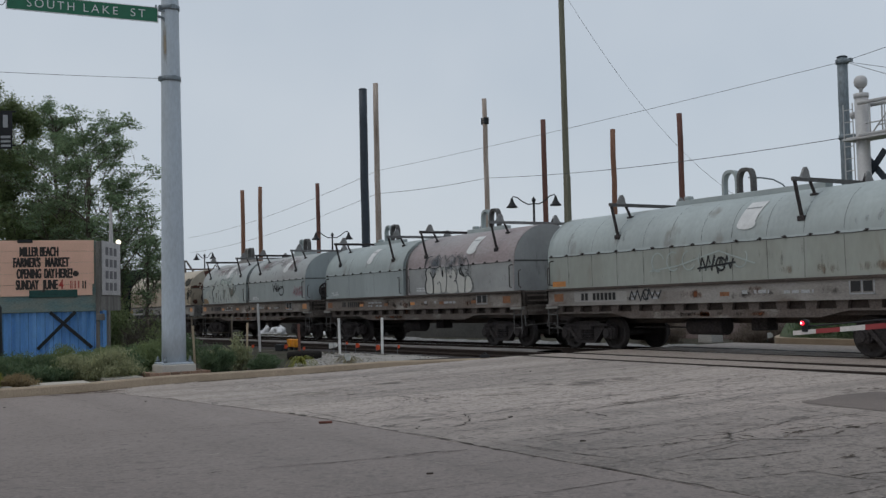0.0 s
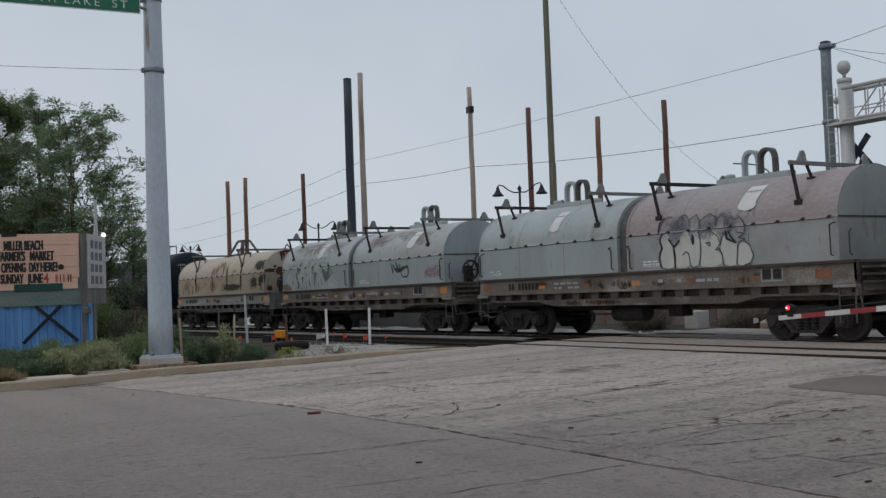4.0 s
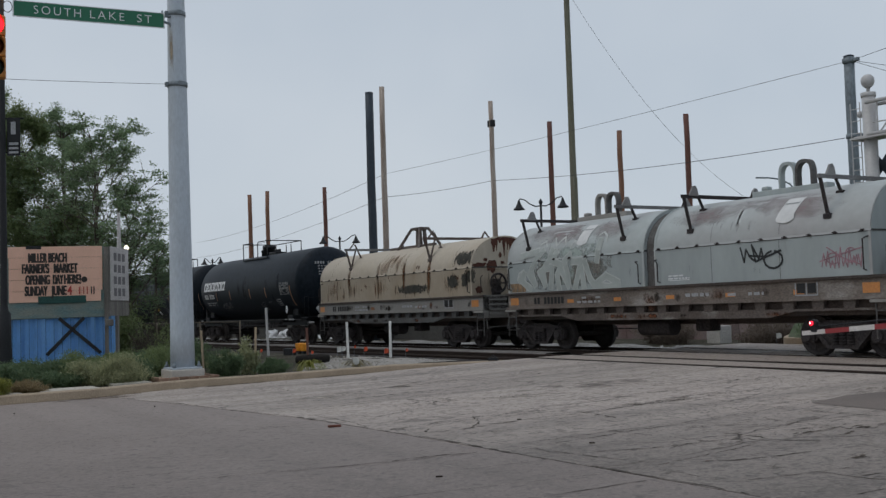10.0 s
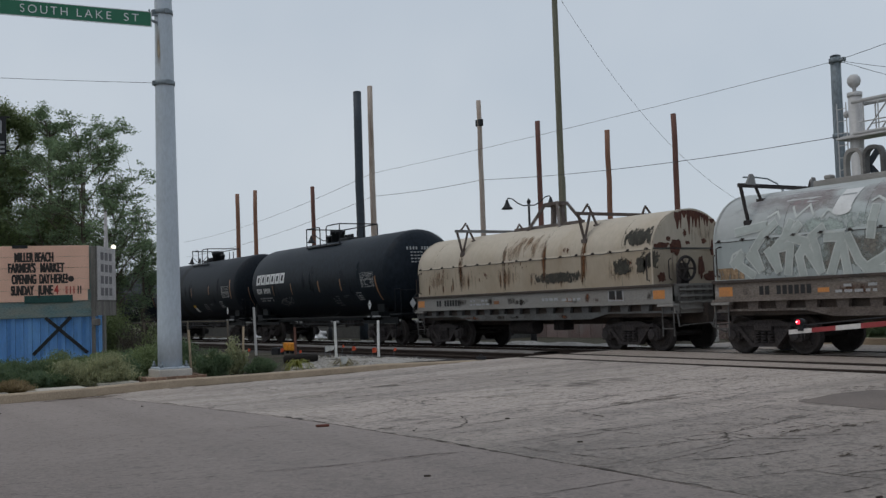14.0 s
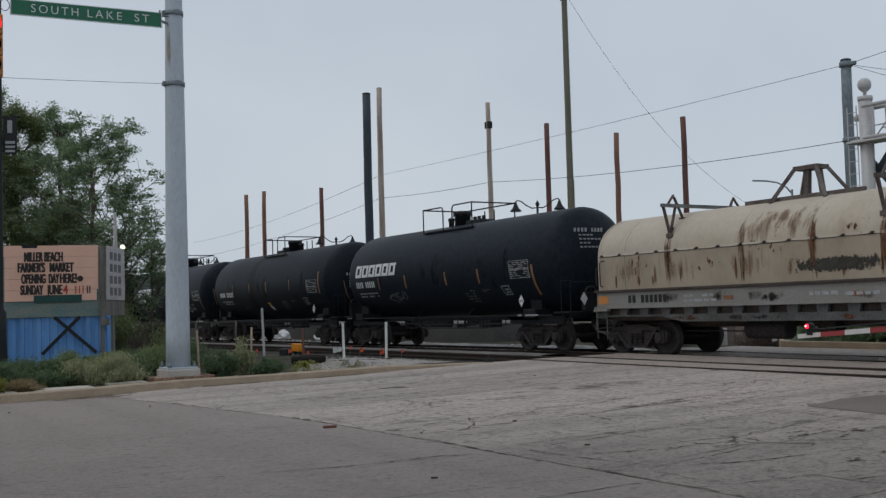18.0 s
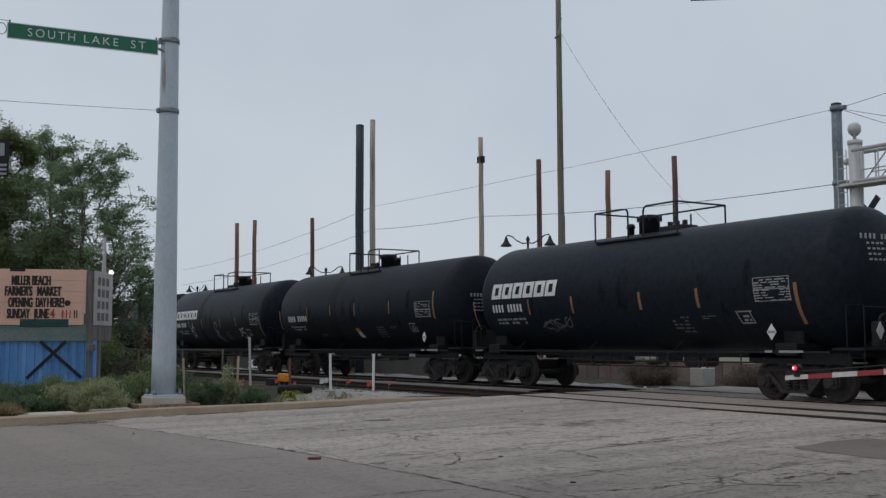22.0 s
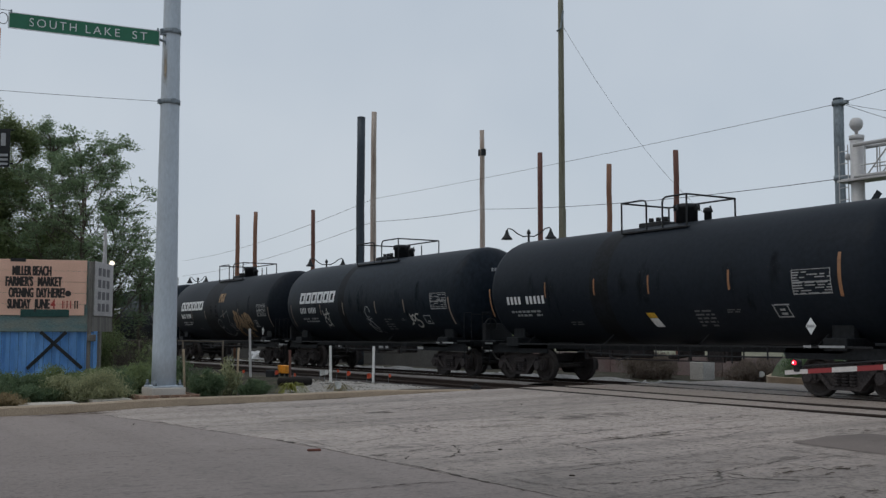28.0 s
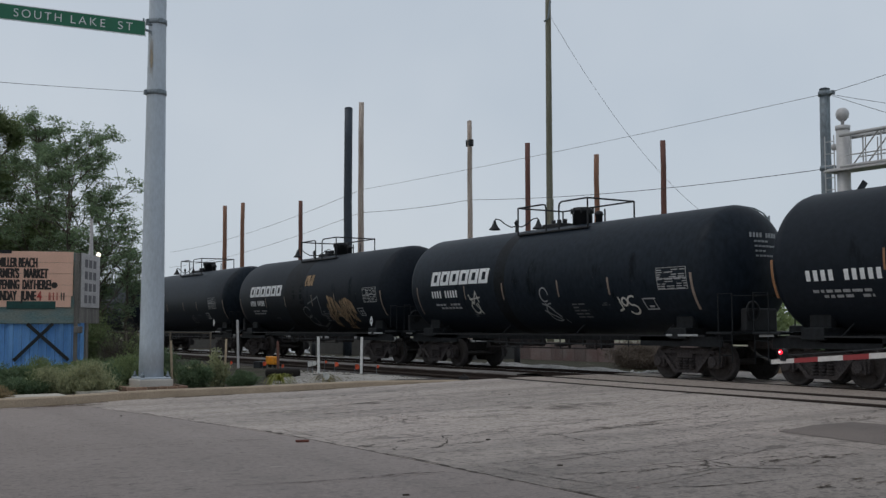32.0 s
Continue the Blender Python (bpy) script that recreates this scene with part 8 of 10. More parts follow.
def cobra():
    c = thing("street_lamp", "grey cobra-head street lamp far beyond the crossing", "street lamp", at=pose(-44.33, 54.07, -0.3))
    bm = NB()
    tube(bm, [(0, 0, 0), (0, 0, 8.6)], 0.1, 12, 0.07)
    part("post", bm, M_GREYPOLE, c)
    bm = NB()
    tube(bm, [(0, 0, 8.3), (-0.25, -0.2, 8.75), (-0.7, -0.55, 9.1), (-1.25, -1.0, 9.25), (-1.42, -1.12, 9.27)], 0.05, 8)
    part("arm", bm, M_GREYPOLE, c)
    bm = NB()
    bevel_box(bm, -0.42, 0.3, -0.10, 0.10, -0.045, 0.045, 0.03)
    o = part("lamp_head", bm, M_GREYPOLE, c)
    o.matrix_basis = pose(-1.58, -1.22, 9.28, 0, 5, 38)


cobra()

# ---- the street corner ----
PX, PY = -22.32, 7.12


def signal_pole():
    p = thing("galvanised_pole", "thick galvanised steel pole on a concrete footing", "pole", at=pose(PX, PY, 0))
    bm = NB()
    bevel_box(bm, -0.37, 0.37, -0.37, 0.37, -0.08, 0.34, 0.025)
    part("footing", bm, mat("footing_concrete", (0.50, 0.47, 0.43), 0.9, other=(0.38, 0.35, 0.31), scale=2, amount=0.8, fine=40, fine_amount=0.1, bump=0.1), p)
    bm = NB()
    n = 14
    tube(bm, [(0, 0, 0.34 + 11.06 * i / n) for i in range(n + 1)], 0.262, 32, 0.158)
    part("shaft", bm, M_GALV, p)
    bm = NB()
    bevel_box(bm, -0.33, 0.33, -0.33, 0.33, 0.34, 0.38, 0.01)
    part("base_plate", bm, M_GALV, p)
    for sx in (-1, 1):
        for sy in (-1, 1):
            bm = NB()
            lathe(bm, [(0.045, 0.38), (0.045, 0.43), (0.022, 0.44), (0.022, 0.50)], 8, Matrix.Translation((sx * 0.27, sy * 0.27, 0)))
            part("bolt", bm, M_GREYPOLE, p)
    # weathered tan streak down the street side of the upper shaft
    bm = NB()
    cols = []
    for i in range(11):
        z = 6.75 + 1.3 * i / 10
        rr = 0.262 - 0.104 * (z - 0.34) / 11.06 + 0.003
        cols.append([bm.verts.new((rr * math.cos(a), rr * math.sin(a), z)) for a in np.linspace(radians(-100), radians(-38), 7)])
    for u, w in zip(cols, cols[1:]):
        for j in range(6):
            bm.faces.new((u[j], u[j + 1], w[j + 1], w[j])).smooth = True
    part("stain", bm, stain_mat("tan_streak", (0.42, 0.34, 0.235), 2.0, (2, 2, 0.4), 0.78, 0.4, "YZ", 0.8), p, "tan weathered streak")
    for z in (6.55, 8.12):
        bm = NB()
        r = 0.262 - 0.104 * (z - 0.4) / 11 + 0.006
        lathe(bm, [(r - 0.01, z - 0.05), (r + 0.012, z - 0.05), (r + 0.012, z + 0.05), (r - 0.01, z + 0.05)], 28)
        bevel_box(bm, -0.05, 0.05, -r - 0.06, -r + 0.01, z - 0.05, z + 0.05, 0.01)
        bevel_box(bm, r - 0.01, r + 0.06, -0.05, 0.05, z - 0.05, z + 0.05, 0.01)
        part("clamp_band", bm, M_GREYPOLE, p)
    # weathered brick pad round the footing
    pad = thing("brick_pad", "low worn pad of bricks under the pole footing", "paving", at=pose(PX, PY, 0))
    bm = NB()
    bevel_box(bm, -0.62, 0.46, -0.60, 0.60, -0.1, 0.24, 0.015)
    base = part("mortar", bm, M_KERB, pad)
    bk = mat("pad_brick", (0.24, 0.14, 0.095), 0.9, other=(0.30, 0.22, 0.16), scale=6, fine=40, bump=0.3, rand=0.3)
    bm = NB()
    bevel_box(bm, -0.045, 0.045, -0.1, 0.1, -0.05, 0.05, 0.01)
    me = bpy.data.meshes.new("brick")
    bm.to_mesh(me)
    bm.free()
    me.materials.append(bk)
    for i in range(6):
        o = new("brick", me)
        o.parent = pad
        o.matrix_basis = pose(0.43, -0.55 + i * 0.22, 0.215, 0, 0, random.uniform(-2, 2))
    for i in range(5):
        for s in (-0.585, 0.585):
            o = new("brick", me)
            o.parent = pad
            o.matrix_basis = pose(-0.52 + i * 0.215, s, 0.215, 0, 0, 90 + random.uniform(-2, 2))


def street_sign():
    a, b = Vector((-22.22, 6.83, 0)), Vector((-22.62, 3.79, 0))
    L = (a - b).length
    mid = (a + b) / 2
    yaw = math.degrees(math.atan2(a.y - b.y, a.x - b.x))
    s = thing("street_sign", "green street name sign with white letters hung from a wire", "street sign", at=pose(mid.x, mid.y, 7.93, 0, 0, yaw) @ pose(0, 0, 0, 0, 0.3, 0))
    green = mat("sign_green", (0.008, 0.13, 0.065), 0.45, other=(0.012, 0.16, 0.085), scale=3, fine=30, fine_amount=0.06, bump=0)
    bm = NB()
    bevel_box(bm, -L / 2, L / 2, -0.01, 0.01, -0.17, 0.17, 0.004)
    board = part("board", bm, green, s)
    bm = NB()
    for z in (-0.162, 0.162):
        box(bm, -L / 2 + 0.015, L / 2 - 0.015, -0.0125, -0.0105, z - 0.008, z + 0.008)
    for x in (-L / 2 + 0.012, L / 2 - 0.012):
        box(bm, x - 0.008, x + 0.008, -0.0125, -0.0105, -0.162, 0.162)
    part("border", bm, M_WHITE, board)
    for word, x, w in (("SOUTH", -0.66, 0.93), ("LAKE", 0.33, 0.70), ("ST", 1.10, 0.31)):
        text_part("lettering", word, 0.25, M_WHITE, board, pose(x, -0.012, -0.005, 90, 0, 0), "white letters", width=w, bold=-0.002, space=1.35)
    bm = NB()
    for x in (-L / 2 + 0.05, L / 2 - 0.05):
        clip = NB()
        tube(clip, [(x, 0, 0.14), (x, 0.0, 0.22)], 0.02, 6)
        part("clip", clip, M_GREYPOLE, s)
    tube(bm, [(L / 2, 0.0, 0.10), (L / 2 + 0.3, 0.05, 0.12)], 0.025, 6)
    tube(bm, [(L / 2 - 0.02, 0.0, -0.02), (L / 2 + 0.12, 0.03, -0.05), (L / 2 + 0.16, 0.03, -0.16)], 0.03, 6)
    part("hanger", bm, M_GREYPOLE, s)
    bm = NB()
    for k in range(14):
        t0, t1 = 2 * math.pi * k / 14, 2 * math.pi * (k + 1) / 14
        tube(bm, [(-L / 2 - 0.10 + 0.09 * math.cos(t0), 0, 0.02 + 0.12 * math.sin(t0)), (-L / 2 - 0.10 + 0.09 * math.cos(t1), 0, 0.02 + 0.12 * math.sin(t1))], 0.008, 5)
    part("cable_loop", bm, M_WIRE, s)
    wire("span_wire", (-22.3, 6.9, 6.55), (-22.9, -6.0, 6.35), 0.12, 0.005, "thin span wire from the galvanised pole")
    wire("span_wire", (-22.62, 3.85, 8.14), (-23.2, -6.0, 8.25), 0.05, 0.006, "thin span wire that carries the street sign")


def traffic_light():
    bx, by, r = -0.9886, 0.1500, 18.5
    x, y = at(bx, by, r)
    yaw = math.degrees(math.atan2(-y, -x)) + 90
    s = thing("traffic_light", "yellow traffic light hung on a wire, red lamp lit", "traffic light", at=pose(x, y, 0, 0, 0, yaw))
    yel = mat("signal_yellow", (0.50, 0.20, 0.035), 0.5, other=(0.40, 0.17, 0.04), scale=4, fine=30, fine_amount=0.1, bump=0)
    cols = {"red": ((1.0, 0.012, 0.02), 3.0), "amber": ((0.10, 0.025, 0.01), 0), "green": ((0.012, 0.035, 0.03), 0)}
    for k, (nm, z) in enumerate((("red", 6.40), ("amber", 6.05), ("green", 5.70))):
        bm = NB()
        bevel_box(bm, -0.175, 0.175, -0.02, 0.20, z - 0.172, z + 0.172, 0.03)
        sec = part("signal_section", bm, yel, s)
        bm = NB()
        lathe(bm, [(0.01, 0.03), (0.08, 0.025), (0.15, 0.0)], 24, pose(0, -0.03, z, 90, 0, 0))
        c, glow = cols[nm]
        part("lens", bm, mat("lens_" + nm, c, 0.25, other=c, fine_amount=0, bump=0, glow=glow), sec, nm + " lens")
        bm = NB()
        n = 20
        v = []
        for i in range(n + 1):
            a = radians(-40 + 260 * i / n)
            v.append((bm.verts.new((0.155 * math.cos(a), -0.02, z + 0.155 * math.sin(a))), bm.verts.new((0.155 * math.cos(a), -0.02 - 0.24 * (0.5 + 0.5 * math.sin(a)), z + 0.155 * math.sin(a)))))
        for p, q in zip(v, v[1:]):
            bm.faces.new((p[0], q[0], q[1], p[1]))
        part("visor", bm, yel, sec)
    bm = NB()
    tube(bm, [(0, 0.09, 6.57), (0, 0.09, 6.90)], 0.025, 8)
    bevel_box(bm, -0.06, 0.06, 0.05, 0.13, 6.82, 6.92, 0.01)
    part("hanger", bm, M_GREYPOLE, s)
    h = pose(x, y, 0, 0, 0, yaw) @ Vector((0, 0.09, 6.87))
    wire("span_wire", h, (-26.0, 4.1, 7.6), 0.02, 0.006, "thin span wire that carries the traffic light")
    wire("span_wire", h, (h.x + 1.2, h.y - 9, 7.2), 0.05, 0.006, "thin span wire that carries the traffic light")


def lamp_post():
    x, y = at(-0.9878, 0.1557, 26.3)
    p = thing("lamp_post", "black street lamp post with a lit warm lamp and a banner", "street lamp", at=pose(x, y, 0.05))
    bm = NB()
    lathe(bm, [(0.17, -0.1), (0.17, 0.5), (0.155, 1.0), (0.15, 1.6), (0.10, 1.68), (0.085, 1.8), (0.072, 6.0), (0.06, 10.4)], 20)
    part("post", bm, M_BLACKMETAL, p)
    # arm towards the street corner and its bell
    d = Vector((0.25, 0.97, 0))
    bm = NB()
    tube(bm, [(0, 0, 10.1), (d.x * 0.1, d.y * 0.1, 10.25), (d.x * 0.25, d.y * 0.25, 10.3), (d.x * 0.36, d.y * 0.36, 10.2)], 0.03, 8)
    part("arm", bm, M_BLACKMETAL, p)
    bm = NB()
    c = Matrix.Translation((d.x * 0.40, d.y * 0.40, 0))
    lathe(bm, [(0.04, 10.25), (0.10, 10.18), (0.2, 10.1), (0.30, 9.98), (0.31, 9.94)], 20, c, cap=False)
    sh = part("shade", bm, M_BLACKMETAL, p)
    bm = NB()
    lathe(bm, [(0.02, 10.08), (0.16, 10.04), (0.22, 9.96), (0.20, 9.88), (0.10, 9.82), (0.01, 9.80)], 18, c)
    part("bulb", bm, mat("warm_lamp_glow", (1.0, 0.62, 0.25), 0.4, other=(1.0, 0.62, 0.25), fine_amount=0, bump=0, glow=9.0), sh, "lit warm white lamp")
    # narrow banner on two brackets
    bm = NB()
    for z in (6.20, 5.40):
        tube(bm, [(-0.2, -0.05, z), (0.06, 0.46, z)], 0.02, 6)
        part("banner_bracket", bm, M_BLACKMETAL, p)
        bm = NB()
    bevel_box(bm, -0.14, 0.06, -0.14, 0.02, 5.70, 5.87, 0.02)
    part("clamp", bm, M_BLACKMETAL, p)
    bm = NB()
    t = bmesh.new()
    bevel_box(t, 0.0, 0.30, -0.006, 0.006, 5.30, 6.20, 0.003)
    join(bm, t, pose(0.02, 0.1, 0, 0, 0, 62))
    ban = part("banner", bm, M_BLACKMETAL, p, "black and white banner")
    bm = NB()
    for z0, z1, a, b in ((5.80, 6.10, 0.09, 0.20), (5.55, 5.61, 0.04, 0.26), (5.45, 5.50, 0.04, 0.26), (5.35, 5.40, 0.04, 0.26)):
        t = bmesh.new()
        box(t, a, b, -0.0105, -0.008, z0, z1)
        join(bm, t, pose(0.02, 0.1, 0, 0, 0, 62))
    tagged(part("banner_marks", bm, M_GREYTEXT, ban), kind="stuff")


def message_board():
    tl, tr = Vector((-32.75, 5.28, 0)), Vector((-32.05, 7.82, 0))
    W = (tr - tl).length
    mid = (tl + tr) / 2
    yaw = math.degrees(math.atan2(tr.y - tl.y, tr.x - tl.x))
    s = thing("message_board", "weathered letter board of a market notice on a blue panelled base", "sign", at=pose(mid.x, mid.y, 0, 0, 0, yaw))
    frame_m = mat("board_teal_weathered", (0.13, 0.20, 0.20), 0.85, other=(0.24, 0.24, 0.20), scale=2.2, amount=0.9, fine=25, fine_amount=0.3, bump=0.2, stretch=(0.6, 1, 2))
    face_m = mat("letter_board_salmon", (0.82, 0.50, 0.375), 0.75, other=(0.70, 0.42, 0.305), scale=1.5, amount=0.6, fine=30, fine_amount=0.08, bump=0.05)
    grey_m = mat("board_grey_wood", (0.215, 0.20, 0.18), 0.9, other=(0.10, 0.09, 0.08), scale=2, amount=0.9, fine=30, stretch=(3, 3, 0.4))
    blue_m = mat("blue_panel", (0.29, 0.56, 0.90), 0.6, other=(0.19, 0.42, 0.76), scale=1.2, amount=0.8, fine=20, fine_amount=0.1, bump=0.05, stretch=(2.5, 1, 0.4))
    white_m = mat("board_dirty_white", (0.52, 0.49, 0.48), 0.8, other=(0.38, 0.355, 0.35), scale=2, amount=0.8, fine=25)
    h = W / 2
    bm = NB()
    bevel_box(bm, -h - 0.05, h + 0.06, 0.0, 0.16, 1.50, 3.62, 0.015)
    back = part("cabinet", bm, frame_m, s)
    # salmon face of five boards with ragged upper and lower edges
    for k in range(5):
        z0 = 1.985 + k * 0.33
        bm = NB()
        bevel_box(bm, -h + (0.02 if k < 4 else 0.0), h + (0.0 if k else -0.05), -0.035 - 0.002 * (k % 2), -0.004, z0, z0 + 0.325, 0.008)
        part("face_board", bm, face_m, back)
    bm = NB()
    bevel_box(bm, -h * 0.38, h * 0.64, -0.045, -0.036, 1.94, 2.16, 0.004)
    part("patch_board", bm, mat("patch_green", (0.02, 0.075, 0.065), 0.8, fine=20), back, "dark green board patched over the lower edge")
    bm = NB()
    bevel_box(bm, -h * 0.62, -h * 0.3, -0.045, -0.036, 3.56, 3.66, 0.01)
    part("broken_edge", bm, M_BLACKMETAL, back)
    red = mat("letter_red", (0.45, 0.05, 0.04), 0.7, fine=20, bump=0)
    blk = mat("letter_black", (0.03, 0.022, 0.02), 0.7, fine=20, bump=0)
    for word, x, z, w in (("MILLER BEACH", -0.22, 3.28, 1.06), ("FARMER'S", -0.56, 2.965, 0.74), ("MARKET", 0.28, 2.965, 0.66), ("OPENING", -0.50, 2.635, 0.66), ("DAY", 0.06, 2.635, 0.28), ("HERE!", 0.47, 2.635, 0.46), ("SUNDAY", -0.55, 2.305, 0.62), ("JUNE", 0.09, 2.305, 0.42)):
        for k, dx in enumerate((0.0, -0.012, 0.012)):
            text_part("lettering", word, 0.39, blk, back, pose(x + dx, -0.042 - 0.0007 * k, z, 90, 0, 0), "", width=w, bold=0.008)
    text_part("lettering", "4", 0.38, red, back, pose(0.39, -0.042, 2.305, 90, 0, 0), "red numeral", width=0.13, bold=0.012)
    for x, w, m in ((0.66, 0.03, red), (0.70, 0.012, red), (0.78, 0.03, red), (0.88, 0.03, red), (1.00, 0.035, blk), (1.07, 0.035, blk)):
        bm = NB()
        box(bm, x - w / 2, x + w / 2, -0.044, -0.040, 2.19, 2.42)
        part("letter_bar", bm, m, back)
    bm = NB()
    lathe(bm, [(0.09, 0), (0.09, 0.004)], 10, pose(0.80, -0.04, 2.635, 90, 0, 0))
    part("letter_bar", bm, blk, back)
    # blue ribbed panel under the cabinet, with a dark cross
    bm = NB()
    n = 26
    a, b = [], []
    for i in range(n + 1):
        x = -h - 0.02 + (W + 0.36) * i / n
        y = 0.05 + (0.075 if (i // 2) % 2 else 0)
        a.append(bm.verts.new((x, y, 0.02)))
        b.append(bm.verts.new((x, y, 1.52)))
    for i in range(n):
        bm.faces.new((a[i], a[i + 1], b[i + 1], b[i]))
    bmesh.ops.solidify(bm, geom=bm.faces[:], thickness=0.02)
    panel = part("ribbed_panel", bm, blue_m, s, "blue ribbed sheet panel")
    # thin darker blue strips paint shade beside the ribs
    dark = mat("blue_panel_rib_shade", (0.09, 0.22, 0.47), 0.7, other=(0.13, 0.30, 0.58), scale=2, fine=20)
    for i in range(1, n, 2):
        bm = NB()
        x = -h - 0.02 + (W + 0.36) * i / n
        box(bm, x - 0.011, x + 0.011, 0.026, 0.034, 0.03, 1.51)
        part("groove", bm, dark, panel)
    for p, q in (((0.07, 1.50), (1.24, 0.42)), ((0.78, 1.50), (-0.28, 0.42))):
        bm = NB()
        beam(bm, (p[0], 0.0, p[1]), (q[0], 0.0, q[1]), 0.03, 0.10)
        part("brace", bm, M_BLACKMETAL, s)
    for x, r in ((h + 0.10, 0.055), (-h - 0.02, 0.08)):
        bm = NB()
        bevel_box(bm, x - r, x + r, -0.1, 0.08, 0.0, 3.4 if x > 0 else 1.5, 0.015)
        part("post", bm, grey_m, s)
    bm = NB()
    bevel_box(bm, h + 0.05, h + 0.30, -0.22, -0.08, 1.22, 1.42, 0.02)
    part("meter_box", bm, grey_m, s)
    # second face, turned away
    c = Vector((-31.98, 8.02, 0))
    e = Vector((-33.75, 9.05, 0))
    m2 = s.matrix_basis.inverted() @ pose(c.x, c.y, 0, 0, 0, math.degrees(math.atan2(e.y - c.y, e.x - c.x)))
    W2 = (e - c).length
    bm = NB()
    t = bmesh.new()
    bevel_box(t, -0.05, W2 + 0.05, 0.01, 0.16, 1.50, 3.60, 0.015)
    join(bm, t, m2)
    cab = part("side_cabinet", bm, grey_m, s)
    bm = NB()
    t = bmesh.new()
    bevel_box(t, 0.03, W2 - 0.05, -0.02, 0.005, 1.98, 3.62, 0.008)
    join(bm, t, m2)
    f2 = part("side_face", bm, white_m, cab)
    bm = NB()
    for k in range(4):
        for j in range(3):
            t = bmesh.new()
            box(t, 0.35 + j * 0.45, 0.65 + j * 0.45, -0.026, -0.021, 2.12 + k * 0.36, 2.36 + k * 0.36)
            join(bm, t, m2)
    tagged(part("faded_lettering", bm, mat("faded_letter", (0.16, 0.15, 0.155), 0.8, fine=20), f2), kind="stuff")
    bm = NB()
    t = bmesh.new()
    bevel_box(t, 0.75, 0.95, 0.0, 0.12, 0.0, 1.55, 0.015)
    join(bm, t, m2)
    part("post", bm, grey_m, s)
    bm = NB()
    t = bmesh.new()
    plate(t, [(1.1, 3.58), (1.5, 3.58), (1.42, 4.0), (1.38, 4.75), (1.24, 4.75), (1.2, 4.0)], 0.05, Matrix.Translation((0, 0.05, 0)))
    join(bm, t, m2)
    # glow of a distant street lamp, added here on the cabinet instead
    bm2 = NB()
    t = bmesh.new()
    lathe(t, [(0.02, 0), (0.07, 0.02), (0.08, 0.07), (0.05, 0.12), (0.01, 0.14)], 12, Matrix.Translation((W2 + 0.0, 0.05, 3.62)))
    join(bm2, t, m2)
    part("flood_lamp", bm2, mat("lamp_white_glow", (1.0, 0.9, 0.7), 0.4, other=(1.0, 0.9, 0.7), fine_amount=0, bump=0, glow=1.6), cab, "small glow that stands in for a distant street lamp")
    part("finial_board", bm, white_m, cab, "pale pointed board standing above the sign")


def mural_building():
    b = thing("low_building", "low building with a teal painted wall and a white roof edge", "building", at=pose(-36.2, 5.35, 0))
    bm = NB()
    box(bm, -8, 0, -14, 0, -0.3, 2.40)
    w = part("wall", bm, mat("mural_teal", (0.06, 0.26, 0.28), 0.8, other=(0.25, 0.16, 0.26), scale=0.9, amount=0.9, fine=20, fine_amount=0.1, patch=(0.5, 0.5, 0.5), patch_scale=1.5, patch_at=0.6), b)
    bm = NB()
    bevel_box(bm, -8.2, 0.15, -14.2, 0.15, 2.40, 2.62, 0.02)
    part("roof_edge", bm, M_WHITE, b)
    bm = NB()
    bevel_box(bm, -8.0, 0.03, -14.0, 0.03, -0.3, 0.95, 0.01)
    part("plinth", bm, mat("plinth_white", (0.55, 0.52, 0.47), 0.85, scale=1.5, fine=20), b)




def hanging_signal():
    """The dark underside of a signal hung over the crossroads."""
    x, y = at(-0.668, 0.744, 14.0)
    s = thing("hanging_signal", "dark signal head hung over the crossroads", "traffic light", at=pose(x, y, 0, 0, 0, 52))
    dk = mat("signal_dark", (0.07, 0.06, 0.07), 0.6, other=(0.04, 0.035, 0.04), scale=3, fine=20)
    bm = NB()
    bevel_box(bm, -0.42, 0.36, -0.2, 0.2, 6.07, 7.3, 0.02)
    part("housing", bm, dk, s)
    bm = NB()
    bevel_box(bm, 0.36, 0.62, -0.16, 0.1, 6.2, 7.2, 0.02)
    part("side_housing", bm, dk, s)
    bm = NB()
    tube(bm, [(0, 0, 7.3), (0, 0, 8.6)], 0.025, 8)
    part("hanger", bm, M_GREYPOLE, s)
    wire("span_wire", (PX, PY, 11.2), (x, y, 8.6), 0.1, 0.006, "thin span wire that carries a signal head")


hanging_signal()
signal_pole()
street_sign()
traffic_light()
lamp_post()
message_board()
mural_building()

# ---- trees and shrubs ----
M_BARK = mat("bark", (0.095, 0.078, 0.06), 0.95, other=(0.14, 0.118, 0.092), scale=4, fine=25, fine_amount=0.4, bump=0.5, stretch=(3, 3, 0.5))
M_LEAF_A = leaf_mat("leaf_green", (0.135, 0.200, 0.110), (0.25, 0.335, 0.180))
M_LEAF_B = leaf_mat("leaf_dark", (0.125, 0.170, 0.072), (0.23, 0.28, 0.120))
M_LEAF_C = leaf_mat("leaf_sage", (0.23, 0.25, 0.135), (0.42, 0.42, 0.24))
M_LEAF_D = leaf_mat("leaf_tan", (0.20, 0.15, 0.08), (0.33, 0.25, 0.13))
M_LEAF_E = leaf_mat("leaf_strap", (0.15, 0.18, 0.03), (0.32, 0.31, 0.075))
M_LEAF_F = leaf_mat("leaf_fine", (0.070, 0.118, 0.060), (0.155, 0.21, 0.105))


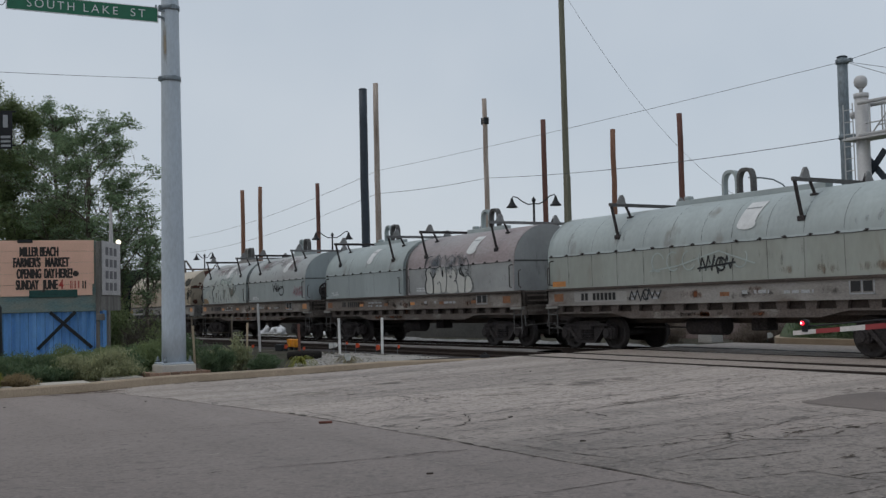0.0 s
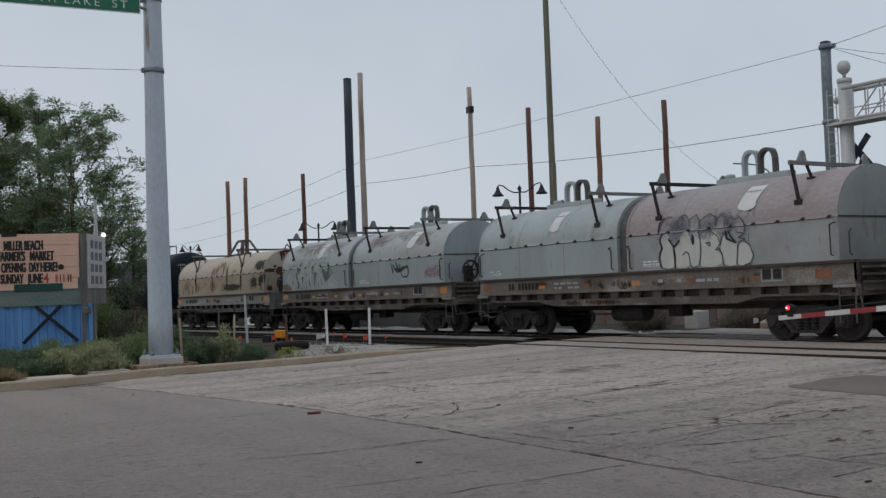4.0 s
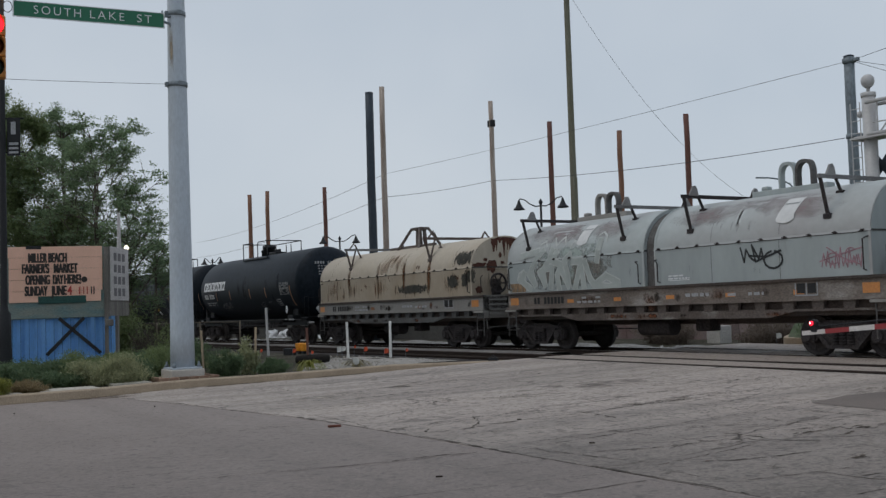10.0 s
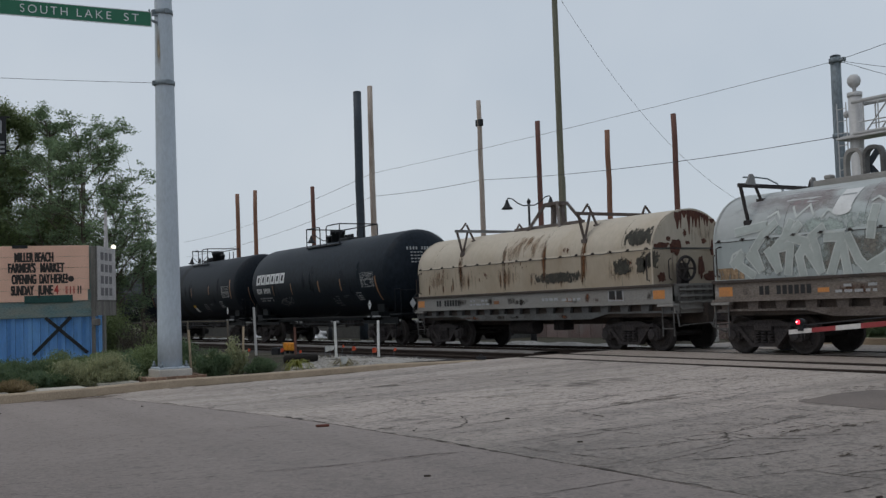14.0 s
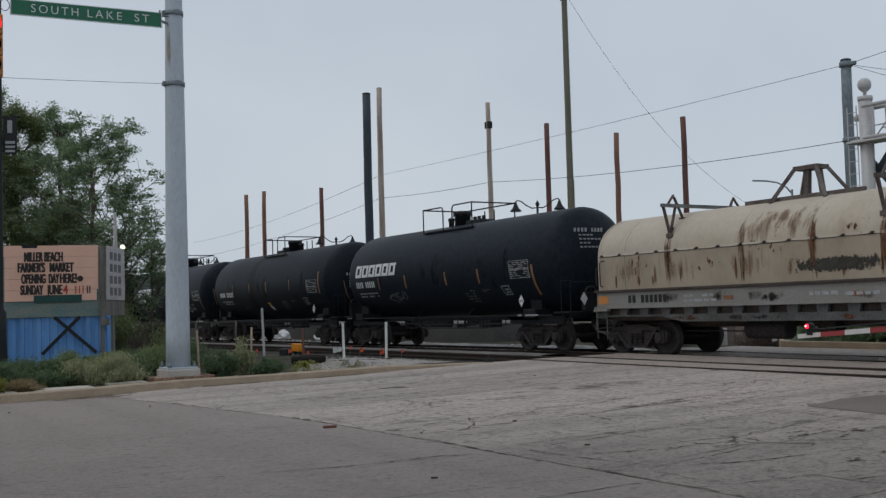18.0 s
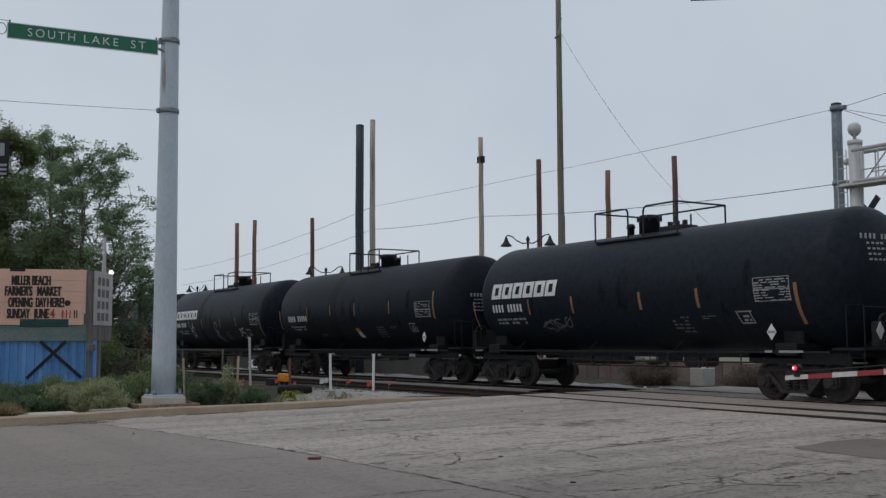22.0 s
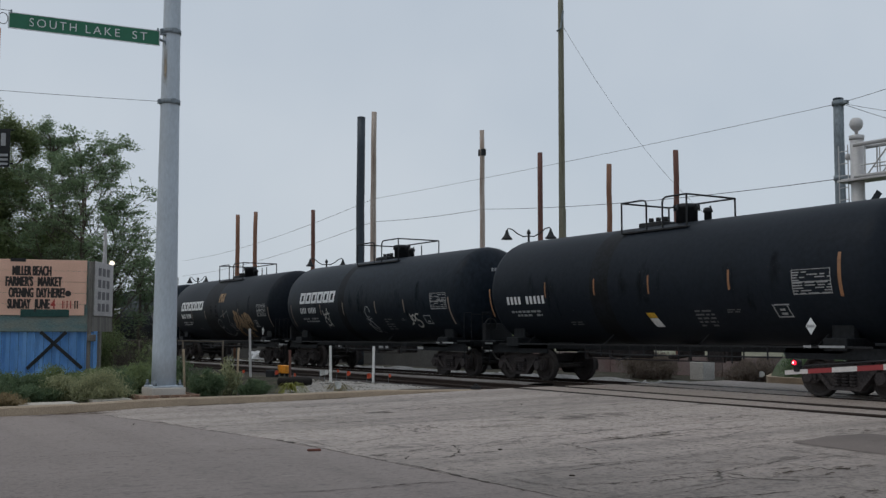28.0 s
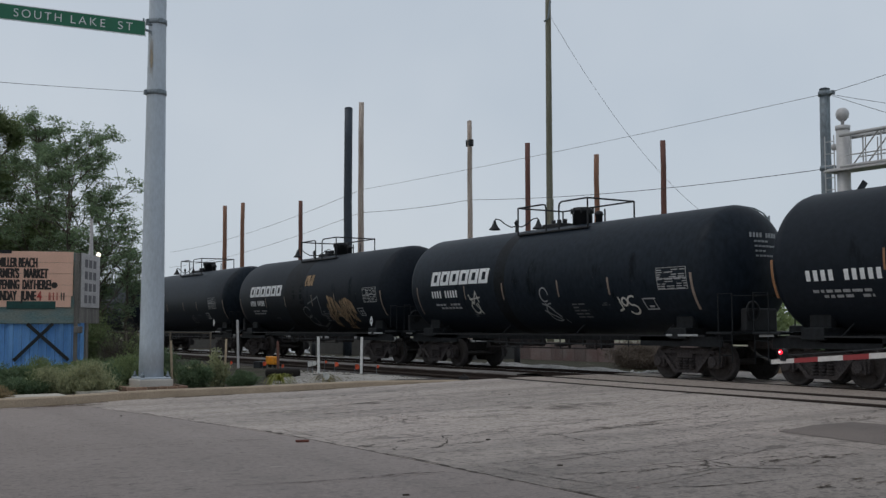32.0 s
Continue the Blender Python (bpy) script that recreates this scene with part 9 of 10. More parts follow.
def leaves(name, spots, n, size, spread, material, parent, seed, kind="", long=1.6, up=0.2, lie=1.0):
    """Many small leaves, each a bent pair of triangles, scattered about the given spots."""
    r = np.random.RandomState(seed)
    spots = np.array(spots, dtype=float)
    c = spots[r.randint(0, len(spots), n)] + r.normal(0, 1, (n, 3)) * np.array(spread)
    d = r.normal(0, 1, (n, 3)) * np.array([1, 1, lie]) + np.array([0, 0, up])
    d /= np.linalg.norm(d, axis=1)[:, None]
    s = np.cross(d, r.normal(0, 1, (n, 3)))
    s /= np.linalg.norm(s, axis=1)[:, None]
    sz = size * r.uniform(0.6, 1.4, (n, 1))
    v = np.stack([c - d * sz * long / 2, c + s * sz / 2, c + d * sz * long / 2, c - s * sz / 2], 1).reshape(-1, 3)
    f = np.arange(n * 4).reshape(-1, 4)
    me = bpy.data.meshes.new(name)
    me.from_pydata(v.tolist(), [], f.tolist())
    me.materials.append(material)
    ob = new(name, me)
    if parent:
        ob.parent = parent
    return tagged(ob, kind=kind)


def tree(x, y, h, spread, n, label, material, seed, lean=(0, 0), low=0.28, size=0.15, limbs=11, loose=0.34, keep=1.0):
    rnd = random.Random(seed)
    t = thing("tree", label, "tree", "trees by the corner", at=pose(x, y, 0.0))
    bm = NB()
    trunk = [Vector((lean[0] * k + rnd.uniform(-0.08, 0.08), lean[1] * k + rnd.uniform(-0.08, 0.08), h * 0.86 * k)) for k in (0, 0.15, 0.3, 0.45, 0.6, 0.75, 0.9, 1.0)]
    tube(bm, trunk, 0.16 + h * 0.009 if keep == 1 else 0.06 + h * 0.006, 10, 0.03)
    spots = []

    def branch(p, d, length, r, depth):
        pts = [p]
        for i in range(4):
            d = (d + Vector((rnd.gauss(0, 0.16), rnd.gauss(0, 0.16), rnd.gauss(0.08, 0.10)))).normalized()
            p = p + d * length / 4
            pts.append(p)
            if depth == 0 or i > 1:
                spots.append(tuple(p))
            if depth > 0 and i >= 1:
                for s in range(2):
                    a = Vector((rnd.gauss(0, 1), rnd.gauss(0, 1), rnd.gauss(0.3, 0.6))).normalized()
                    branch(p, (d * 0.7 + a * 0.8).normalized(), length * rnd.uniform(0.4, 0.62), r * 0.5, depth - 1)
        tube(bm, pts, r, 5, r * 0.35, cap=False)

    for k in range(limbs):
        u = low + (1 - low) * (k + rnd.random() * 0.6) / limbs
        i = min(6, int(u * 7))
        p = trunk[i].lerp(trunk[i + 1], u * 7 - i if u < 1 else 1)
        a = k * 2.4 + rnd.uniform(-0.4, 0.4)
        reach = spread * (0.55 + 0.6 * math.sin(math.pi * min(1, 0.25 + u * 0.8))) * rnd.uniform(0.75, 1.15)
        branch(p, Vector((math.cos(a), math.sin(a), 0.45 + 0.6 * u)).normalized(), reach, 0.055 if keep == 1 else 0.034, 2)
    part("trunk", bm, M_BARK, t)
    if keep < 1:
        rnd.shuffle(spots)
        spots = spots[:int(len(spots) * keep)]
    flat = 0.8 if keep == 1 else 0.42
    leaves("crown", spots, n, size, (loose * (1.8 - flat), loose * (1.8 - flat), loose * flat), material, t, seed, long=1.6 if keep == 1 else 3.2, up=0.1, lie=0.45)
    return t


def shrub(x, y, z, w, h, n, material, label, seed, size=0.045, long=2.5, name="shrub", up=1.0):
    rnd = random.Random(seed)
    t = thing(name, label, name.replace("_", " "), "plants on the verge", at=pose(x, y, z))
    spots = []
    bm = NB()
    for k in range(14):
        a, r = rnd.uniform(0, 6.28), w / 2 * math.sqrt(rnd.random())
        top = Vector((r * math.cos(a), r * math.sin(a), h * (1 - 0.6 * (r / (w / 2)) ** 2) * rnd.uniform(0.7, 1.1)))
        base = Vector((top.x * 0.3, top.y * 0.3, -0.05))
        tube(bm, [base, base.lerp(top, 0.5) + Vector((0, 0, 0.03)), top], 0.008, 4, 0.003, cap=False)
        for u in (0.2, 0.45, 0.65, 0.8, 0.95, 1.0):
            spots.append(tuple(base.lerp(top, u)))
    part("stems", bm, M_BARK, t)
    leaves("foliage", spots, n, size, (w * 0.09, w * 0.09, h * 0.08), material, t, seed, long=long, up=up)
    return t


def strap_plant(x, y, z, seed, label, material, wide=1.0, tall=1.0):
    rnd = random.Random(seed)
    t = thing("strap_leaf_plant", label, "plant", "plants on the verge", at=pose(x, y, z))
    bm = NB()
    for k in range(64):
        a = rnd.uniform(0, 6.28)
        L, hgt = wide * rnd.uniform(0.25, 0.6), tall * rnd.uniform(0.12, 0.36)
        side = Vector((-math.sin(a), math.cos(a), 0)) * 0.022
        va, vb = [], []
        for i in range(6):
            u = i / 5
            p = Vector((math.cos(a) * L * u, math.sin(a) * L * u, hgt * 4 * u * (1 - u) * 0.9 + 0.1 * (1 - u)))
            wd = side * (1 - 0.8 * u)
            va.append(bm.verts.new(p - wd))
            vb.append(bm.verts.new(p + wd))
        for i in range(5):
            bm.faces.new((va[i], vb[i], vb[i + 1], va[i + 1]))
    part("leaf_tuft", bm, material, t)


def bearing(px, r):
    """A place by its angle left of the track's square-on view."""
    a = radians(px)
    return -math.cos(a) * r, math.sin(a) * r


for ang_, r, h, spread, n, m, seed, size, low, loose, limbs in (
        (7.5, 45, 11.7, 2.2, 120000, M_LEAF_B, 3, 0.050, 0.06, 0.20, 16),
        (5.2, 47, 12.0, 3.0, 110000, M_LEAF_B, 4, 0.050, 0.06, 0.22, 16),
        (11.9, 44, 10.8, 1.1, 9500, M_LEAF_A, 5, 0.040, 0.34, 0.10, 13),
        (13.4, 42, 8.8, 2.35, 20000, M_LEAF_A, 6, 0.040, 0.24, 0.10, 15),
        (15.0, 43, 6.4, 1.7, 9000, M_LEAF_A, 7, 0.040, 0.28, 0.10, 11),
        (16.4, 44, 4.6, 0.9, 5600, M_LEAF_A, 8, 0.036, 0.30, 0.13, 10),
        (9.7, 46.5, 10.5, 1.8, 85000, M_LEAF_B, 13, 0.050, 0.06, 0.20, 14),
        (12.0, 45, 5.4, 1.9, 44000, M_LEAF_B, 14, 0.048, 0.06, 0.20, 12),
        (13.6, 44.5, 3.7, 1.3, 18000, M_LEAF_B, 15, 0.048, 0.10, 0.20, 10),
        (2.2, 46, 11.0, 3.2, 50000, M_LEAF_B, 9, 0.070, 0.08, 0.22, 15)):
    x, y = bearing(ang_, r)
    tree(x, y, h, spread, n, "broad-leaved tree with a dense dark green crown" if m == M_LEAF_B else "slender tree with a loose bright green crown", m, seed, low=low, size=size, loose=loose, limbs=limbs, keep=1.0 if m == M_LEAF_B else 0.38)
for k, (ang_, r, w, h, n) in enumerate(((13.4, 37.5, 2.4, 2.4, 16000), (11.5, 38, 2.8, 3.0, 18000), (9.0, 38.5, 3.0, 3.2, 18000))):
    x, y = bearing(ang_, r)
    shrub(x, y, 0.0, w, h, n, M_LEAF_B, "dense dark shrub under the trees", 60 + k, size=0.042, long=1.8, name="shrub", up=0.3)
M_TWIG = leaf_mat("bare_twigs", (0.045, 0.038, 0.030), (0.105, 0.090, 0.066))
for k, (ang_, r, w, h, n) in enumerate(((14.8, 38, 1.7, 1.9, 2600), (16.2, 40, 1.6, 1.7, 2200), (16.9, 37, 1.1, 1.2, 1400), (15.6, 35.5, 1.2, 1.0, 1800))):
    x, y = bearing(ang_, r)
    shrub(x, y, 0.0, w, h, n, M_TWIG if k % 2 else M_LEAF_B, "sparse twiggy shrub between the trees and the pole", 70 + k, size=0.018, long=8, name="shrub", up=1.2)

rs = random.Random(77)
VZ = 0.14
# a big sage shrub at the corner, darker weeds about it
for x, y, w, h, n, m, lab in (
        (-22.6, 5.55, 1.5, 0.66, 13000, M_LEAF_C, "large sage-green shrub behind the kerb"), (-22.8, 4.6, 1.0, 0.40, 5000, M_LEAF_F, "green weedy shrub behind the kerb"),
        (-22.9, 6.2, 0.8, 0.36, 4000, M_LEAF_F, "sage-green weedy shrub behind the kerb"), (-23.6, 6.3, 1.2, 0.55, 5000, M_LEAF_F, "dark green weed clump behind the kerb"),
        (-23.2, 3.6, 1.2, 0.50, 6000, M_LEAF_F, "grassy green clump behind the kerb"), (-23.4, 2.7, 1.2, 0.50, 6000, M_LEAF_F, "grassy green clump behind the kerb"), (-22.4, 2.9, 0.7, 0.35, 3000, M_LEAF_F, "green weedy shrub behind the kerb"),
        (-24.4, 4.4, 1.4, 0.55, 6000, M_LEAF_F, "green weed clump behind the kerb"), (-24.6, 5.4, 1.4, 0.60, 6000, M_LEAF_B, "dark green weed clump behind the kerb"), (-24.9, 6.6, 1.4, 0.60, 6000, M_LEAF_B, "dark green weed clump behind the kerb"),
        (-25.3, 7.6, 1.3, 0.70, 6000, M_LEAF_B, "dark green weed clump behind the pole"), (-26.4, 8.6, 1.4, 0.70, 6000, M_LEAF_F, "green weed clump behind the pole"), (-24.6, 8.9, 0.9, 0.40, 3500, M_LEAF_C, "sage-green weed behind the pole")):
    shrub(x, y, VZ, w, h, n, m, lab, 100 + int(abs(x * 31 + y * 17)), size=0.016, long=6)
for k in range(11):
    x, y = -26.5 - rs.random() * 4, 3.4 + k * 0.5 + rs.uniform(-0.2, 0.2)
    shrub(x, y, VZ, rs.uniform(0.9, 1.5), rs.uniform(0.16, 0.30), 3500, rs.choice((M_LEAF_F, M_LEAF_B, M_LEAF_C)), "low green shrub before the message board", 140 + k, size=0.03, long=4)
shrub(-20.95, 3.2, VZ + 0.02, 0.5, 0.34, 4000, M_LEAF_E, "yellow-green grass tuft at the kerb", 175, size=0.012, long=9)
shrub(-21.35, 3.75, VZ + 0.05, 0.8, 0.24, 4500, M_LEAF_D, "dry tan clump at the kerb", 170, size=0.012, long=7)
for x, y, a, b in ((-21.3, 4.5, 0.35, 0.55), (-21.25, 3.2, 0.3, 0.4), (-22.1, 5.9, 0.3, 0.4)):
    bm = NB()
    bevel_box(bm, -a, a, -b, b, -0.1, 0.07, 0.015)
    ob = part("paving_slab", bm, mat("slab_pale", (0.48, 0.44, 0.38), 0.9, other=(0.36, 0.32, 0.27), scale=3, fine=30, bump=0.2))
    ob.matrix_basis = pose(x, y, VZ + 0.01, 0, 0, random.uniform(-6, 6))
    tagged(ob, "pale broken paving slab behind the kerb", "paving slab", "paving slabs")
shrub(-22.6, 8.2, VZ, 0.80, 0.58, 9000, M_LEAF_F, "feathery green shrub behind the kerb", 171, size=0.012, long=9)
shrub(-22.9, 8.8, VZ, 0.6, 0.75, 1000, M_LEAF_C, "thin sage-green weed behind the kerb", 174, size=0.03, long=4)
shrub(-22.5, 9.32, VZ, 0.74, 0.33, 9000, M_LEAF_F, "rounded green shrub behind the kerb", 172, size=0.012, long=7)
strap_plant(-22.6, 10.25, VZ, 1, "yellow-green strap-leaved plant behind the kerb", M_LEAF_E, 0.85, 0.75)
strap_plant(-22.7, 11.5, VZ, 2, "drying strap-leaved plant behind the kerb", mat("leaf_drying", (0.15, 0.13, 0.05), 0.8, other=(0.22, 0.17, 0.09), scale=5), 0.95, 0.42)

# ---- markers and litter on the verge ----
M_STAKEWHITE = mat("stake_white", (0.70, 0.70, 0.68), 0.7, scale=4, fine=30, fine_amount=0.08)
M_LATH = mat("bare_lath", (0.42, 0.33, 0.23), 0.9, scale=4, fine=30, stretch=(3, 3, 0.4))
M_FLAG = mat("flag_orange", (0.75, 0.13, 0.05), 0.7, fine=20, fine_amount=0.1, bump=0)


def stake(x, y, h, w, material, label, lean=(0, 0)):
    bm = NB()
    beam(bm, (0, 0, -0.15), (lean[0], lean[1], h), w, w * 0.5)
    ob = part("marker_stake", bm, material)
    ob.matrix_basis = pose(x, y, VZ - 0.03, 0, 0, 30)
    tagged(ob, label, "stake", "marker stakes")


stake(-26.7, 13.3, 1.02, 0.065, M_STAKEWHITE, "white-painted wooden stake beside the tracks", (0.01, -0.05))
stake(-25.4, 13.95, 1.02, 0.065, M_STAKEWHITE, "white-painted wooden stake beside the tracks", (0.0, 0.02))
stake(-24.4, 8.3, 1.0, 0.05, M_LATH, "bare wooden lath leaning slightly", (0.02, -0.1))
stake(-22.9, 9.0, 1.05, 0.045, M_LATH, "bare wooden lath behind the kerb", (0.0, 0.06))
stake(-28.9, 13.05, 0.86, 0.07, M_RUSTPOLE, "rust-red metal stake beside the tracks", (0, -0.03))
stake(-31.0, 12.65, 1.5, 0.07, M_SIGNALGREY, "grey steel fence stake", (0, -0.08))


def flag(x, y, h, material, label, s=0.16, spin=30):
    f = thing("marker_flag", label, "flag", "survey flags", at=pose(x, y, VZ - 0.06, 0, 0, spin))
    bm = NB()
    tube(bm, [(0, 0, 0), (0, 0, h)], 0.004, 5)
    part("wire", bm, M_GREYPOLE, f)
    bm = NB()
    a = [bm.verts.new(p) for p in ((0, 0, h), (s * 0.6, 0.03, h + 0.01), (s, 0.0, h - 0.04), (s * 0.95, -0.02, h - s * 0.8), (s * 0.5, 0.02, h - s), (0, 0, h - s))]
    bm.faces.new(a)
    bmesh.ops.solidify(bm, geom=bm.faces[:], thickness=0.003)
    part("cloth", bm, material, f)


for x, y, z, m, s in ((-30.39, 13.2, 0.22, M_FLAG, 0.2), (-33.09, 13.2, 0.17, M_FLAG, 0.16), (-29.0, 13.2, 0.21, M_FLAG, 0.15), (-27.72, 14.0, 0.36, M_FLAG, 0.12), (-27.09, 14.0, 0.30, M_FLAG, 0.2), (-25.86, 14.0, 0.27, M_FLAG, 0.22), (-24.64, 14.0, 0.33, M_FLAG, 0.13),
                      (-27.21, 13.2, 0.32, M_STAKEWHITE, 0.24), (-26.9, 13.2, 0.35, M_STAKEWHITE, 0.2)):
    flag(x, y, z - 0.08 + s * 0.4, m, "small orange survey flag beside the track" if m == M_FLAG else "small white survey flag beside the track", s * 0.62, random.uniform(30, 60))

bm = NB()
bm2 = [(0.30, 0.0), (0.43, 0.01), (0.46, 0.06), (0.46, 0.15), (0.43, 0.20), (0.30, 0.21), (0.26, 0.17), (0.26, 0.04), (0.30, 0.0)]
lathe(bm, bm2, 28, cap=False)
tyre = part("old_tyre", bm, M_RUBBER)
tyre.matrix_basis = pose(-25.5, 11.65, VZ - 0.02)
tagged(tyre, "old black tyre lying on the verge", "tyre")
flag(-22.45, 11.30, 0.26, M_STAKEWHITE, "small white survey flag behind the kerb", 0.17, 40)
flag(-21.05, 24.5, 0.30, M_STAKEWHITE, "small white marker flag beyond the crossing", 0.16, 40)
lamp = thing("warning_lamp", "pair of amber lamp boxes on a low dark stand", "lamp", at=pose(-31.48, 14.0, -0.12))
M_AMBER = mat("box_amber", (0.72, 0.27, 0.015), 0.5, fine=20, bump=0)
bm = NB()
bevel_box(bm, -0.34, 0.30, -0.12, 0.12, 0, 0.07, 0.015)
for x in (-0.18, 0.18):
    bevel_box(bm, x - 0.05, x + 0.05, -0.05, 0.05, 0.06, 0.30, 0.01)
part("stand", bm, M_BLACKMETAL, lamp)
for x in (-0.18, 0.18):
    bm = NB()
    bevel_box(bm, x - 0.16, x + 0.16, -0.09, 0.09, 0.29, 0.55, 0.03)
    part("lens", bm, M_AMBER, lamp)
bm = NB()
bevel_box(bm, -0.16, 0.16, -0.14, 0.14, 0, 0.34, 0.03)
ob = part("junction_box", bm, M_BLACKMETAL)
ob.matrix_basis = pose(-30.6, 13.2, VZ - 0.16, 0, 0, 20)
tagged(ob, "small black metal box on the verge", "box")
bm = NB()
bevel_box(bm, -0.13, 0.13, -0.02, 0.02, -0.02, 0.06, 0.01)
tube(bm, [(-0.08, 0, 0.05), (0, 0, 0.12), (0.08, 0, 0.05)], 0.02, 6)
ob = part("track_debris", bm, M_BLACKMETAL)
ob.matrix_basis = pose(-21.5, 14.7, VZ - 0.0, 0, 0, 40)
tagged(ob, "small piece of black metal debris at the kerb end", "debris")
bm = NB()
bevel_box(bm, -0.085, 0.085, -0.03, 0.03, 0, 0.03, 0.008)
ob = part("brick_piece", bm, mat("road_brick", (0.14, 0.05, 0.035), 0.9, fine=20))
ob.matrix_basis = pose(-12.3, 5.9, ROAD_Z, 0, 0, 75)
tagged(ob, "small dark red brick piece lying on the road", "debris")
for k in range(9):
    bm = NB()
    bevel_box(bm, -0.03, 0.03, -0.012, 0.012, 0, 0.014, 0.004)
    ob = part("leaf_litter", bm, M_CRACK)
    x, y = rs.uniform(-19, -4), rs.uniform(1.5, 5.8) if k % 2 else rs.uniform(6.5, 13)
    ob.matrix_basis = pose(x, y, road_z(y), 0, 0, rs.uniform(0, 180))
    tagged(ob, "small dark scrap on the road", "litter", "scraps on the road")


def fence():
    f = thing("wire_fence", "low rusty wire fence with leaning posts", "fence", at=pose(0, 0, 0))
    pts = [(-37.5, 9.6), (-36.0, 10.6), (-34.4, 11.6), (-32.8, 12.4)]
    for i, (x, y) in enumerate(pts):
        bm = NB()
        tube(bm, [(x, y, -0.1), (x + 0.02 * (i % 2), y, 1.22)], 0.03, 8)
        part("post", bm, M_BARK, f)
    for z in (1.2, 0.7, 0.3):
        bm = NB()
        tube(bm, [(x, y, z - (0.02 if i % 2 else 0)) for i, (x, y) in enumerate(pts)], 0.018 if z > 1 else 0.006, 6)
        part("rail", bm, M_BARK, f)


fence()

# ---- beyond the tracks ----


def far_side():
    M_PLAT = mat("platform_wall", (0.09, 0.088, 0.083), 0.9, other=(0.06, 0.058, 0.054), scale=0.6, amount=0.8, fine=15, fine_amount=0.2)
    bm = NB()
    bevel_box(bm, -86, -39.5, 27.3, 31.5, -0.8, 0.62, 0.03)
    tagged(part("platform", bm, M_PLAT), "long low grey platform wall beyond the tracks", "platform", kind="structure")
    bm = NB()
    xs = np.linspace(-90, -24, 40)
    a = [bm.verts.new((x, 23.2 + random.uniform(-0.1, 0.1), ground_z(x, 0) + 0.03)) for x in xs]
    b = [bm.verts.new((x, 24.9 + random.uniform(-0.3, 0.3), ground_z(x, 0) + 0.05)) for x in xs]
    for i in range(len(xs) - 1):
        bm.faces.new((a[i], a[i + 1], b[i + 1], b[i]))
    tagged(part("service_path", bm, M_PALEGRAVEL), "strip of pale gravel beyond the tracks", "ground", kind="structure")
    bm = NB()
    xs = np.linspace(-110, -20.6, 50)
    a = [bm.verts.new((x, 24.7 + random.uniform(-0.2, 0.2), ground_z(x, 0) + 0.045)) for x in xs]
    b = [bm.verts.new((x, 30.4, ground_z(x, 0) + 0.06)) for x in xs]
    for i in range(len(xs) - 1):
        bm.faces.new((a[i], a[i + 1], b[i + 1], b[i]))
    tagged(part("yard", bm, M_SOIL), "dark weedy ground beyond the service path", "ground", kind="structure")
    rnd = random.Random(63)
    bm = NB()
    for k in range(700):
        x, y, r = rnd.uniform(-75, -21), 23.3 + 2.2 * rnd.random() ** 1.5, rnd.uniform(0.03, 0.11)
        t = bmesh.new()
        bmesh.ops.create_icosphere(t, subdivisions=1, radius=r)
        for v in t.verts:
            v.co *= rnd.uniform(0.7, 1.25)
            v.co.z *= 0.7
        join(bm, t, Matrix.Translation((x, y, ground_z(x, 0) + 0.05)))
    tagged(part("path_stones", bm, mat("path_stone", (0.42, 0.41, 0.40), 0.95, other=(0.22, 0.21, 0.20), scale=0.9, amount=0.9, fine=20, fine_amount=0.25)), "heaped pale stones beyond the tracks", "stones", kind="stuff")
    # a low uneven heap of gravel along the far side of the track
    bm = NB()
    rows = []
    for i in range(131):
        x = -47 + 0.2 * i
        h = 0.72 * max(0.03, 0.20 + 0.34 * noise.noise(Vector((x * 0.45, 3.0, 0))) + 0.08 * noise.noise(Vector((x * 1.9, 7.0, 0)))) * min(1, (i + 2) / 12, (132 - i) / 6)
        rows.append([bm.verts.new((x, 23.35 + 1.5 * u, ground_z(x, 0) + 0.02 + h * math.sin(math.pi * u) ** 0.8 + 0.02 * noise.noise(Vector((x * 4, u * 9, 1))))) for u in (0, 0.15, 0.3, 0.45, 0.6, 0.8, 1.0)])
    for u, v in zip(rows, rows[1:]):
        for j in range(6):
            bm.faces.new((u[j], v[j], v[j + 1], u[j + 1]))
    tagged(part("gravel_heap", bm, M_PALEGRAVEL), "low uneven heap of pale gravel beyond the tracks", "gravel", kind="stuff")
    w = thing("low_wall", "low reddish weathered board wall beyond the tracks", "wall", at=pose(0, 0, 0))
    wm = mat("wall_reddish", (0.165, 0.108, 0.100), 0.9, other=(0.20, 0.17, 0.16), scale=1.2, amount=0.9, fine=20, fine_amount=0.3, rand=0.25)
    for k in range(23):
        bm = NB()
        x = -39.2 + k * 0.78
        bevel_box(bm, x, x + 0.76, 30.0, 30.12, -0.4, 0.62 + random.uniform(-0.05, 0.05), 0.015)
        part("panel", bm, wm, w)
    bm = NB()
    bevel_box(bm, -26.85, -26.2, 27.6, 28.2, -0.25, 0.47, 0.03)
    ob = part("concrete_block", bm, mat("block_white", (0.44, 0.42, 0.39), 0.85, other=(0.34, 0.32, 0.29), scale=2, fine=20))
    tagged(ob, "pale concrete block beyond the tracks", "concrete block")
    twigs = leaf_mat("bare_brown_twigs", (0.105, 0.083, 0.066), (0.21, 0.165, 0.13))
